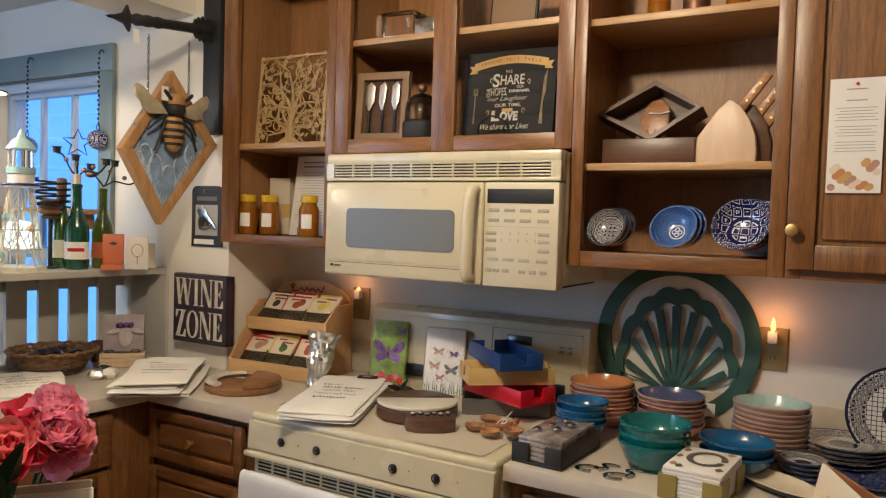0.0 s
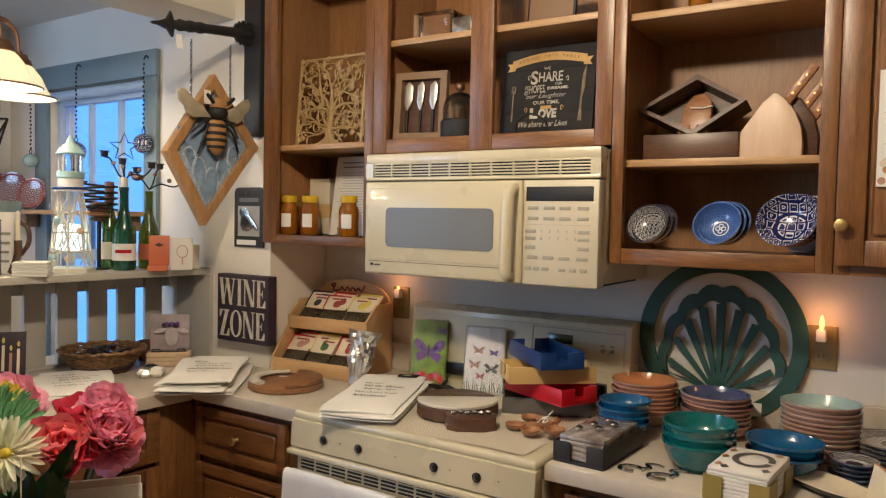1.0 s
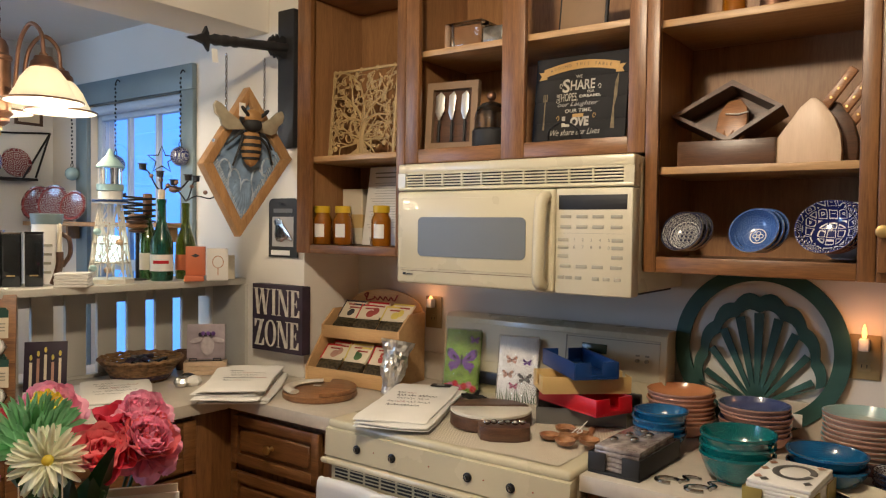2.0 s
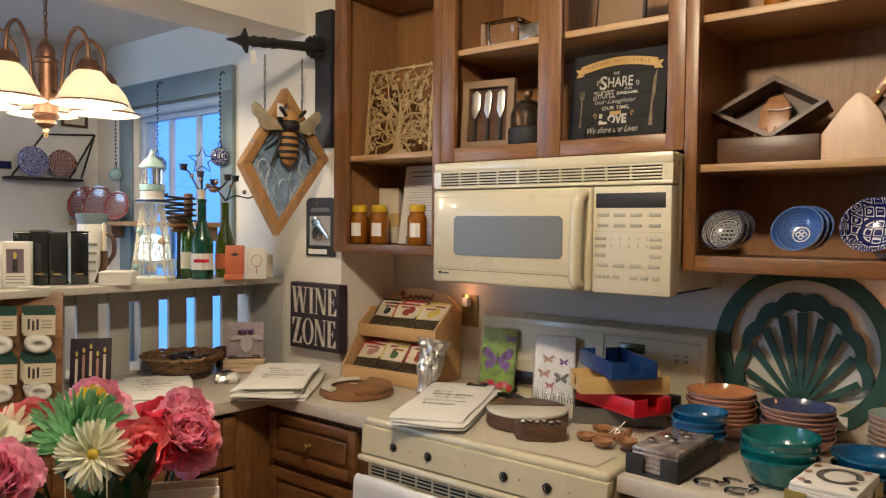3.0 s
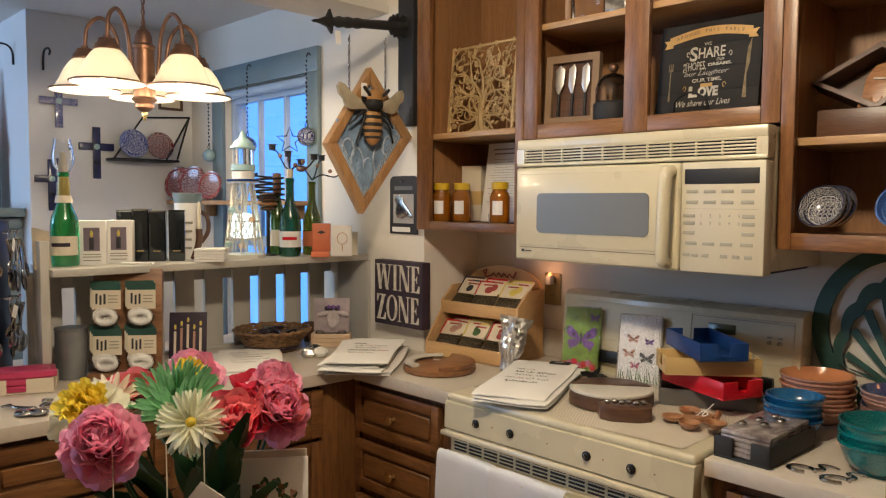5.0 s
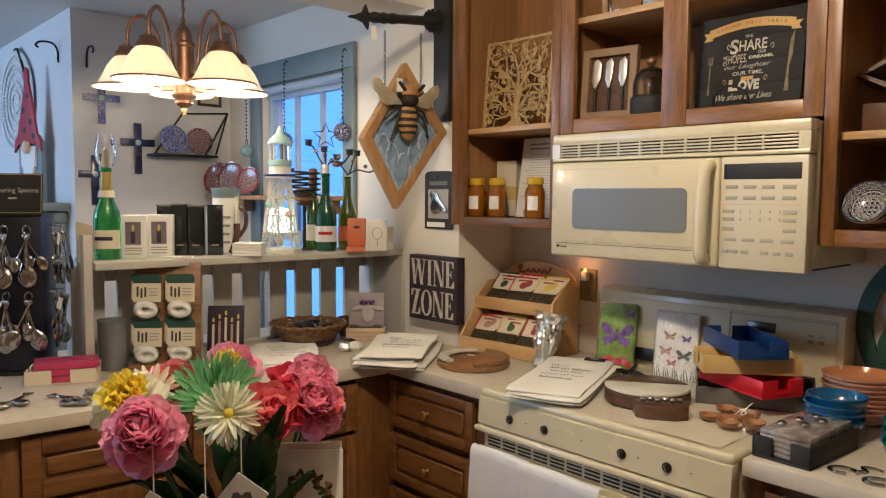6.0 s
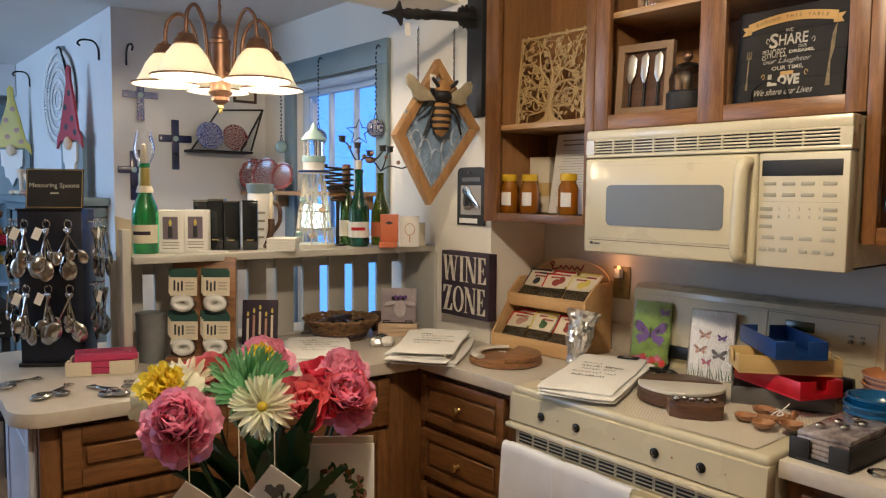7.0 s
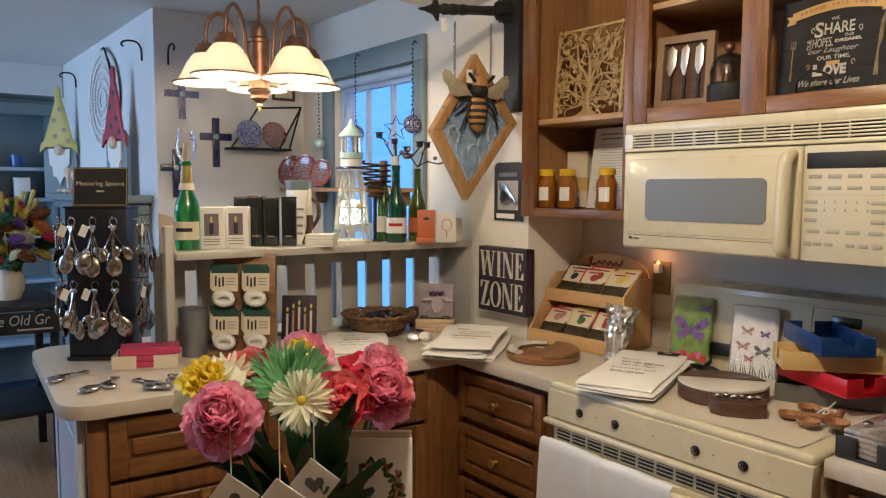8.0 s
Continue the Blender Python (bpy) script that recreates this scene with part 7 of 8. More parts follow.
for i, (x, y, h) in enumerate(((-1.1, -1.145, 0.17), (-1.07, -1.105, 0.174), (-1.04, -1.062, 0.168), (-1.1, -1.035, 0.162), (-1.01, -1.008, 0.17))):
    t = thing("dark_bottle_box", on_shelf(x, y, FACE - 4 + 3 * i), "tall dark smoky gift box wrapped in clear film", "box", "dark gift boxes")
    part("box", B().box(-0.026, 0.026, -0.024, 0.024, 0, h, 0.003), "smoke_glass", t)
    part("film_edge", B().box(-0.027, 0.027, -0.025, 0.025, h, h + 0.006, 0.001), "pewter" if i < 3 else "smoke_glass", t)
    part("print_line", B().box(-0.012, 0.012, -0.0252, -0.024, h * 0.2, h * 0.2 + 0.004), "gilt", t)
wj = thing("wine_ladle_jug", on_shelf(-1.1, -0.925, FACE), "white printed pitcher with a grey rim and a candle", "pitcher")
part("pitcher", B().lathe([(0, 0), (0.05, 0), (0.052, 0.005), (0.046, 0.2), (0.044, 0.2)], 28), "paper", wj)
part("rim", B().lathe([(0.047, 0.2), (0.052, 0.235), (0.05, 0.236), (0.044, 0.2)], 28), "trim_blue", wj)
part("handle", B().tube(smooth([(0.045, -0.02, 0.17), (0.075, -0.035, 0.15), (0.078, -0.035, 0.1), (0.052, -0.02, 0.06)], 5), 0.008, 8), "walnut", wj)
bars(wj, -0.03, 0.03, -0.0515, (0.04, 0.07, 0.1, 0.13), 0.008, "grey_ink", 6)
cnd = thing("candle_stub", on_shelf(-0.985, -0.94, FACE), "cream taper candle in a curved wooden holder", "candle")
part("holder", B().tube(smooth([(-0.02, 0, 0.004), (-0.01, 0, 0.03), (0.0, 0, 0.07), (0.0, 0, 0.11)], 5), [0.012] * 16, 8), "walnut", cnd)
part("candle", B().lathe([(0, 0.108), (0.0075, 0.108), (0.007, 0.195), (0.002, 0.205), (0, 0.206)], 14), "cream", cnd)


# ---- on the peninsula's counter ----
def on_top(x, y, turn=0.0):
    return pose(x, y, TOP + 0.0012, 0, 0, turn)


bkt = thing("wicker_basket", on_top(-0.938, -0.678), "round brown willow basket of dark trinkets", "basket")
bw = B()
for i in range(11):
    r = 0.085 + 0.0046 * i
    bw.tube([(r * math.cos(k * 0.1963), r * math.sin(k * 0.1963), 0.004 + 0.0066 * i + 0.0018 * math.sin(k * 9 + i * 3.1)) for k in range(32)], 0.0046, 6, closed=True)
part("weave", bw, "wicker", bkt)
part("bottom", B().lathe([(0, 0.002), (0.085, 0.002), (0.085, 0.008), (0, 0.008)], 28), "wicker", bkt)
part("braided_rim", B().tube([((0.137 + 0.003 * math.sin(k * 2.6)) * math.cos(k * 0.131), (0.137 + 0.003 * math.sin(k * 2.6)) * math.sin(k * 0.131), 0.078 + 0.003 * math.cos(k * 2.6)) for k in range(48)], 0.0065, 6, closed=True), "wicker", bkt)
rb_ = random.Random(6)
for i in range(16):
    a, r = rb_.uniform(0, 6.28), rb_.uniform(0, 0.085)
    solo("trinket", B().box(-0.026, 0.026, -0.012, 0.012, -0.006, 0.006, 0.004), "smoke_glass" if i % 3 else "plum", pose(-0.938 + r * math.cos(a), -0.678 + r * math.sin(a), TOP + 0.062 + 0.012 * rb_.random(), rb_.uniform(-25, 25), rb_.uniform(-25, 25), rb_.uniform(0, 180)), "small dark wrapped trinket in the basket", "trinket", "trinkets in the basket")
solo("trinket_filling", B().lathe([(0, 0.01), (0.1, 0.012), (0.112, 0.05), (0.06, 0.056), (0, 0.058)], 24), "plum", on_top(-0.938, -0.678), "dark trinkets filling the basket", "trinkets", kind="stuff")
paint("pale_lilac", (0.52, 0.46, 0.48), 0.6, var=0.12, scale=60)
shp = thing("sheep_picture", on_top(-0.852, -0.47, 47), "small lilac print of a flower-crowned sheep on wooden blocks", "picture")
for i in range(3):
    part("wooden_block", B().box(-0.075, 0.075, -0.032, 0.032, 0.0165 * i, 0.0165 * i + 0.0158, 0.002), "maple", shp)
part("print_panel", B().box(-0.068, 0.068, -0.008, 0.01, 0.052, 0.182, 0.002, pose(0, 0.005, 0, -6)), mat("lilac_print", (0.42, 0.35, 0.38), 0.6, var=0.15, scale=18, bump=0.05), shp)
part("sheep_head", B().ball((0, 0, 0), 0.03, (0.8, 0.08, 1.25), pose(0.006, 0.0, 0.105, -6)), "pale_lilac", shp, "pale printed sheep face")
for q in (-1, 1):
    part("ear", B().ball((0, 0, 0), 0.02, (1.2, 0.08, 0.45), pose(0.006 + 0.038 * q, -0.001, 0.125, -6, 14 * q)), "pale_lilac", shp)
for i in range(6):
    part("printed_flower", B().ball((0, 0, 0), 0.008, (1, 0.15, 1), pose(-0.018 + 0.009 * i, -0.0045, 0.146 + 0.004 * (i % 2), -6), 8, 6), "violet" if i % 2 else "plum", shp)
part("wire_stand", B().tube([(-0.055, -0.014, 0.05), (-0.055, -0.02, 0.06), (-0.03, -0.02, 0.06), (-0.03, -0.014, 0.05)], 0.002, 6).tube([(0.03, -0.014, 0.05), (0.03, -0.02, 0.06), (0.055, -0.02, 0.06), (0.055, -0.014, 0.05)], 0.002, 6).tube([(-0.06, -0.014, 0.051), (0.06, -0.014, 0.051)], 0.002, 6), "iron", shp)
towel_stack(pose(-0.775, -0.87, TOP + 0.001, 0, 0, 60), 0.22, 0.37, 3, "stack of white cotton tea towels printed in black script", 31)
for i, (x, y, mt_) in enumerate(((-0.735, -0.655, "foil"), (-0.77, -0.605, "smoke_glass"), (-0.715, -0.62, "paper"))):
    solo("glass_charm", B().lathe([(0, 0), (0.02, 0.002), (0.026, 0.014), (0.02, 0.028), (0.008, 0.034), (0, 0.034)], 12, ripple=lambda a, k: 1 + 0.12 * math.sin(5 * a + k)), mt_, on_top(x, y), "small clear and silver charm on the counter", "ornament", "small charms")
for x, y, h in ((-0.99, -0.475, 0.075), (-1.035, -0.52, 0.05)):
    solo("dark_cup", B().lathe([(0, 0), (0.022, 0), (0.025, h), (0.022, h), (0.019, 0.004), (0, 0.004)], 20), "walnut", on_top(x, y), "small dark wooden cup", "cup", "dark cups")

rk = thing("card_rack", on_top(-0.905, -1.235, 55), "brown wooden counter rack hung with carded soap dishes", "display rack")
part("back_board", B().box(-0.105, 0.105, 0.02, 0.034, 0, 0.338, 0.003, pose(0, 0, 0, -5)), "acacia", rk)
part("foot", B().box(-0.105, 0.105, -0.05, 0.06, 0, 0.014, 0.003), "acacia", rk)
paint("dark_green_card", (0.015, 0.07, 0.055), 0.5)
for x in (-0.052, 0.052):
    for z in (0.155, 0.01):
        for d in range(3 if z < 0.1 else 2):
            t = thing("carded_ring", on_top(-0.905, -1.235, 55) @ pose(x - 0.007 * d, 0.004 + 0.0 * d - 0.011 * (2 - d), z + 0.006 * d, -5, 0, 2 * d - 2), "green-topped card with a white ring in clear wrap", "packet", "carded rings on the rack")
            part("card", B().box(-0.043, 0.043, 0, 0.002, 0.058, 0.14), "cream", t)
            part("header", B().box(-0.043, 0.043, -0.001, 0.003, 0.118, 0.14), "dark_green_card", t)
            if d == 0:
                part("printed_bottles", B().box(-0.032, -0.026, -0.0012, 0, 0.075, 0.108).box(-0.02, -0.014, -0.0012, 0, 0.072, 0.102).box(-0.008, -0.002, -0.0012, 0, 0.074, 0.106), "dark_ink", t)
                bars(t, 0.004, 0.036, -0.0006, (0.1, 0.09, 0.08), 0.003, "grey_ink", 3)
            part("ring", B().tube([(0.026 * math.cos(k * 0.349), -0.006, 0.032 + 0.016 * math.sin(k * 0.349)) for k in range(18)], 0.009, 8, closed=True), "white", t, "white ring")
            if d == 0:
                part("wrap", B().lathe([(0, -0.018), (0.03, -0.014), (0.042, 0.0), (0.03, 0.012), (0, 0.014)], 16, pose(0, -0.006, 0.032, 90), squash=0.7, ripple=lambda a, k: 1 + 0.05 * math.sin(9 * a + k)), "film", t, "crumpled clear wrap").visible_shadow = False
nc = thing("candle_photo_card", on_top(-0.925, -1.02, 52) @ pose(0, 0, 0, -9), "dark photo card of lit bottle candles", "card")
part("card", B().box(-0.062, 0.062, 0, 0.006, 0, 0.175, 0.001), "plum", nc)
for i in range(5):
    x = -0.042 + 0.021 * i
    part("printed_candle", B().box(x - 0.004, x + 0.004, -0.0006, 0.001, 0.03 + 0.012 * (i % 3), 0.11 + 0.012 * (i % 3)), "terra" if i % 2 else "cream", nc)
    part("printed_flame", B().ball((x, -0.0004, 0.125 + 0.012 * (i % 3)), 0.006, (0.7, 0.08, 1.5), None, 8, 6), "yellow_card", nc)
part("white_foot", B().box(-0.062, 0.062, -0.0008, 0.001, 0.0, 0.018), "paper", nc)
gcy = thing("grey_canister", on_top(-0.99, -1.37), "plain grey metal canister behind the rack", "canister")
part("body", B().lathe([(0, 0), (0.045, 0), (0.045, 0.15), (0.047, 0.152), (0.047, 0.158), (0, 0.16)], 28), mat("galvanised", (0.3, 0.32, 0.34), 0.4, metal=0.7, var=0.12, scale=12), gcy)

pb = thing("napkin_holder", on_top(-0.93, -1.533, 66) @ Matrix.Diagonal((1.38, 0.85, 1, 1)), "cream card holder with a pink boxed napkin set", "napkin holder")
part("base", B().box(-0.068, 0.068, -0.068, 0.068, 0, 0.003), "cream", pb)
for sx in (-1, 1):
    for sy in (-1, 1):
        part("corner", B().box(min(sx * 0.069, sx * 0.018), max(sx * 0.069, sx * 0.018), min(sy * 0.069, sy * 0.066), max(sy * 0.069, sy * 0.066), 0, 0.042).box(min(sx * 0.069, sx * 0.066), max(sx * 0.069, sx * 0.066), min(sy * 0.0655, sy * 0.018), max(sy * 0.0655, sy * 0.018), 0, 0.042), "cream", pb)
paint("rose_pink", (0.5, 0.04, 0.12), 0.4, var=0.08)
pkm = B().box(-0.063, 0.063, -0.063, 0.063, 0, 0.018, 0.002).mesh("pink_napkin_pack", "rose_pink")
for i in range(3):
    part("pink_napkin_pack", pkm, "", pb, "", pose(0.003 * i, 0, 0.004 + 0.0195 * i, 0, 0, 3 * i))
part("lid_border", B().ring([(-0.05, -0.05), (0.05, -0.05), (0.05, 0.05), (-0.05, 0.05)], [(-0.047, -0.047), (0.047, -0.047), (0.047, 0.047), (-0.047, 0.047)], 0.001, pose(0.006, 0, 0.0618, 90, 0, 6)), "pinkish", pb)

# spinner of measuring spoons
sps = thing("spoon_stand", on_top(-1.14, -1.605, 58), "black square counter stand hung with pewter measuring spoons", "display stand")
part("column", B().box(-0.095, 0.095, -0.06, 0.06, 0.012, 0.488, 0.003), mat("deep_navy_board", (0.008, 0.011, 0.025), 0.4, var=0.3, scale=6), sps)
part("base", B().box(-0.1, 0.1, -0.07, 0.07, 0, 0.0125, 0.003), "black", sps)
part("top_plate", B().box(-0.098, 0.098, -0.065, 0.065, 0.488, 0.494, 0.001), "black", sps)
sgn = part("sign_board", B().box(-0.085, 0.085, 0.0, 0.006, 0, 0.125, 0.001, pose(0.0, -0.02, 0.4945, -8)), "slate", sps, "black sign lettered in grey")
line(sgn, "Measuring Spoons", 0.0205, "chalk", pose(0.0, -0.0122, 0.566, -8) @ UP)
part("print_bar", B().box(-0.012, 0.012, -0.0012, 0.0, 0.045, 0.05, 0, pose(0.0, -0.02, 0.4945, -8)), "chalk", sgn)
part("sign_border", B().ring([(-0.083, 0.002), (0.083, 0.002), (0.083, 0.123), (-0.083, 0.123)], [(-0.081, 0.004), (0.081, 0.004), (0.081, 0.121), (-0.081, 0.121)], -0.0008, pose(0.0, -0.02, 0.4945, -8)), "gilt", sgn)


def spoon_mesh(l, w):
    b = B()
    b.tube([(0, 0, 0), (0, -0.002, -l * 0.3), (0, -0.002, -l * 0.6), (0, 0.0, -l * 0.72)], [0.0045, 0.003, 0.0025, 0.005], 7)
    b.ball((0, -0.001, -l * 0.86), w, (1, 0.32, 1.35), None, 12, 8)
    b.ball((0, 0, 0.0), 0.006, (1.2, 0.6, 1.4), None, 8, 6)
    return b.mesh("spoon", "pewter")


SPM = [spoon_mesh(0.125, 0.021), spoon_mesh(0.11, 0.018), spoon_mesh(0.09, 0.014), spoon_mesh(0.145, 0.025)]
rs = random.Random(12)


def spoon_set(m, big=0):
    t = thing("measuring_spoon_set", m, "ring of pewter measuring spoons with a paper tag", "measuring spoons", "hanging measuring spoons")
    part("peg", B().tube([(0, 0.0, 0), (0, -0.03, 0), (0, -0.036, 0.006)], 0.003, 6), "steel", t)
    part("ring", B().tube([(0.011 * math.cos(k * 0.7), -0.026, -0.008 + 0.013 * math.sin(k * 0.7)) for k in range(9)], 0.0014, 5, closed=True), "steel", t)
    for i in range(5):
        part("spoon", SPM[(i + big) % 4], "", t, "", pose(0.004 * i - 0.008, -0.024 - 0.004 * i, -0.026, rs.uniform(-6, 8), (-24 + 12 * i) * rs.uniform(0.5, 1.2), rs.uniform(-40, 40)))
    if rs.random() < 0.75:
        part("tag", B().box(-0.011, 0.011, -0.001, 0, -0.036, 0, 0), "paper", t, "", pose(-0.014, -0.044, -0.02, 0, 24, rs.uniform(-20, 20)))


for zz in (0.455, 0.255):
    for x in (-0.064, 0.0, 0.062):
        spoon_set(sps.matrix_world @ pose(x, -0.0605, zz, 0, 0, 0), rs.randrange(4))
    for y in (-0.03, 0.03):
        spoon_set(sps.matrix_world @ pose(0.0955, y, zz, 0, 0, 90), rs.randrange(4))
        spoon_set(sps.matrix_world @ pose(-0.0955, y, zz, 0, 0, -90), rs.randrange(4))
for i, (x, y, a) in enumerate(((-0.93, -1.715, 20), (-0.8, -1.67, 60), (-0.735, -1.625, 110), (-0.72, -1.53, 160), (-0.675, -1.55, 140))):
    t = thing("measuring_spoon_set", pose(x, y, TOP + 0.008, -90, 0, a), "pewter measuring spoons lying on the counter", "measuring spoons", "loose measuring spoons")
    for k in range(3):
        part("spoon", SPM[(i + k) % 4], "", t, "", pose(0.008 * k, 0, 0.0, 0, 16 * k - 14, 0))

# ---- the shop beyond ----
ml = thing("mantel", pose(-3.3, -1.0875, 0), "grey-blue painted mantel shelf along the wall", "mantel")
part("shelf", B().box(-0.9, 0.9, -0.2, 0, 1.39, 1.43, 0.004), "trim_blue", ml)
part("moulding", B().box(-0.87, 0.87, -0.15, 0, 1.33, 1.389, 0.02), "trim_blue", ml)
part("leg", B().box(-0.85, -0.65, -0.12, 0, 0, 1.33, 0.004), "trim_blue", ml)
part("leg", B().box(0.65, 0.85, -0.12, 0, 0, 1.33, 0.004), "trim_blue", ml)
part("fireboard", B().box(-0.65, 0.65, -0.03, 0, 0, 1.33), "blackm", ml)


def gnome(x, y, hat, label, s=1.0, turn=58):
    t = thing("gnome_board", pose(x, y, 1.4305, 0, 0, turn), label, "gnome decoration", "wooden gnomes")
    part("slate_board", B().poly([(-0.1 * s, 0), (0.1 * s, 0), (0.1 * s, 0.3 * s), (0.06 * s, 0.34 * s), (-0.06 * s, 0.34 * s), (-0.1 * s, 0.3 * s)], 0.02), "trim_blue", t)
    part("beard", B().poly([(-0.065 * s, 0.28 * s), (0.065 * s, 0.28 * s), (0.06 * s, 0.18 * s), (0.045 * s, 0.17 * s), (0.04 * s, 0.11 * s), (0.02 * s, 0.1 * s), (0.0, 0.05 * s), (-0.02 * s, 0.1 * s), (-0.04 * s, 0.11 * s), (-0.045 * s, 0.17 * s), (-0.06 * s, 0.18 * s)], 0.012, pose(0, -0.0125, 0)), "paper", t, "white beard")
    part("hat", B().poly([(-0.12 * s, 0.25 * s), (-0.08 * s, 0.29 * s), (0.08 * s, 0.29 * s), (0.12 * s, 0.25 * s), (0.11 * s, 0.31 * s), (0.085 * s, 0.34 * s), (0.05 * s, 0.5 * s), (0.022 * s, 0.6 * s), (0.02 * s, 0.66 * s), (0.0, 0.675 * s), (-0.018 * s, 0.65 * s), (-0.015 * s, 0.58 * s), (-0.05 * s, 0.46 * s), (-0.085 * s, 0.34 * s), (-0.11 * s, 0.31 * s)], 0.014, pose(0, -0.015, 0), 0.003), hat, t, "tall pointed hat with dots")
    part("nose", B().ball((0, -0.02, 0.275 * s), 0.035 * s, (0.8, 0.5, 1)), "maple", t)
    for i, (px_, pz_) in enumerate(((-0.02, 0.36), (0.035, 0.4), (-0.025, 0.46), (0.015, 0.53), (0.06, 0.33))):
        part("dot", B().lathe([(0, 0), (0.016 * s, 0), (0, 0.001)], 12), "dark_ink" if hat == "gnome_red" else "terra", t, "", pose(px_ * s, -0.0155, pz_ * s, 90))


paint("gnome_red", (0.42, 0.03, 0.05), 0.5, var=0.1)
paint("gnome_yellow", (0.6, 0.46, 0.1), 0.5, var=0.1)
gnome(-2.75, -1.17, "gnome_red", "wooden gnome with a red dotted hat on the mantel", 1.0, 16)
gnome(-4.12, -1.2, "gnome_yellow", "wooden gnome with a yellow dotted hat on the mantel", 1.05)
wr = thing("lace_wreath", pose(-3.3, -1.092, 1.985), "large sparkling white beaded ring on the wall", "wreath")
for k, (rx, rz) in enumerate(((0.35, 0.27), (0.29, 0.22), (0.22, 0.17), (0.15, 0.11), (0.08, 0.055))):
    b = B()
    for i in range(int(76 * rx / 0.35)):
        a = i * 2 * math.pi / int(76 * rx / 0.35)
        b.ball((rx * math.cos(a), -0.012, rz * math.sin(a)), 0.016 if k == 0 else 0.012, (1, 0.6, 1), None, 6, 5)
    part("bead_ring", b, "white", wr)
part("lace", B().lathe([(0, 0.004), (0.34, 0.0), (0.34, 0.003), (0, 0.008)], 40, pose(0, 0, 0, 90), squash=0.77), mat("white_lace", (0.78, 0.77, 0.78), 0.8, var=0.25, scale=60, bump=0.8, fine=80), wr)
part("hanger", B().tube(smooth([(0.0, -0.01, 0.29), (0.12, -0.02, 0.27), (0.24, -0.02, 0.13), (0.28, -0.01, -0.02)], 5), 0.007, 6), "iron", wr)
for x, h in ((-3.55, 0.13), (-3.4, 0.11), (-3.75, 0.16)):
    solo("mantel_candlestick", B().lathe([(0, 0), (0.035, 0), (0.03, 0.01), (0.012, 0.025), (0.014, h * 0.6), (0.024, h * 0.85), (0.026, h), (0, h)], 18), "maple", pose(x, -1.22, 1.4305), "pale turned wooden candlestick on the mantel", "candlestick", "candlesticks on the mantel")
for i in range(5):
    solo("pebble_trinket", B().ball((0, 0, 0.016), 0.03, (1.3, 0.9, 0.55), None, 10, 7), ("maple", "terra", "cream")[i % 3], pose(-3.9 + 0.09 * i, -1.24 + 0.02 * (i % 2), 1.4305), "small pale trinket on the mantel", "ornament", "trinkets on the mantel")

su = thing("shelf_unit", pose(-4.898, -1.95, 0, 0, 0, 90), "tall pale display shelves along the far wall", "shelves")
for x in (-0.8, 0.78):
    part("side", B().box(x, x + 0.025, -0.32, 0, 0, 2.05, 0.002), "trim_blue", su)
for z in (0.35, 0.8, 1.12, 1.39, 1.61, 2.02):
    part("shelf", B().box(-0.775, 0.78, -0.3, -0.005, z - 0.025, z, 0.002), "sash", su)
part("back", B().box(-0.775, 0.78, -0.012, -0.003, 0, 2.02), "trim_blue", su)
part("dark_rail", B().box(-0.8, 0.805, -0.33, -0.3, 1.98, 2.06, 0.003), "trim_blue", su)
rm = random.Random(3)
for z in (1.12, 1.39, 1.61):
    for i in range(9):
        h = rm.uniform(0.06, 0.15)
        y = -2.65 + 0.16 * i + rm.uniform(-0.02, 0.02)
        if rm.random() < 0.5:
            t = thing("mug", pose(-4.72, y, z + 0.0005, 0, 0, rm.uniform(0, 90)), "ceramic mug on the shop shelf", "mug", "mugs on the shelves")
            part("cup", B().lathe([(0, 0), (0.036, 0), (0.042, 0.09), (0.038, 0.09), (0.032, 0.006), (0, 0.006)], 18), ("paper", "terra", "denim")[i % 3], t)
            part("handle", B().tube([(0.04 + 0.025 * math.sin(k * 0.52), 0, 0.02 + 0.05 * k / 6) for k in range(7)], 0.005, 6), ("paper", "terra", "denim")[i % 3], t)
        else:
            solo("gift_carton", B().box(-0.05, 0.05, -0.05, 0.05, 0, h, 0.003), ("paper", "trim_blue", "cream", "plum")[i % 4], pose(-4.72, y, z + 0.0005), "small boxed gift on the shop shelf", "box", "boxes on the shelves")
solo("soffit", B().box(-4.9, -4.55, -4.4, -1.09, 2.12, 2.338), "wall2", Matrix(), "boxed soffit over the shop shelves", "soffit", kind="structure")
tb_ = thing("display_table", pose(-3.05, -1.72, 0), "dark painted display table", "table")
part("tabletop", B().box(-0.3, 0.3, -0.35, 0.28, 0.85, 0.88, 0.004), "blackm", tb_)
for x in (-0.27, 0.23):
    for y in (-0.32, 0.21):
        part("leg", B().box(x, x + 0.04, y, y + 0.04, 0, 0.85, 0.003), "blackm", tb_)
part("lower_shelf", B().box(-0.27, 0.27, -0.31, 0.24, 0.3, 0.325, 0.003), "blackm", tb_)
sg = thing("shop_sign", pose(-2.745, -1.66, 0.735, 0, 0, 82), "black wooden sign with white painted lettering", "sign")
part("board", B().box(-0.23, 0.23, 0, 0.015, 0, 0.11, 0.002), "slate", sg)
line(sg, "The Old Gr", 0.075, "chalk", pose(-0.01, -0.0008, 0.068) @ UP @ Matrix.Diagonal((0.82, 1, 1, 1)), shear=0.2)
bars(sg, -0.02, 0.17, -0.0008, (0.022,), 0.009, "chalk", 5)
vs = thing("white_vase", pose(-3.02, -1.66, 0.8805), "ribbed cream vase of mixed artificial flowers", "vase")
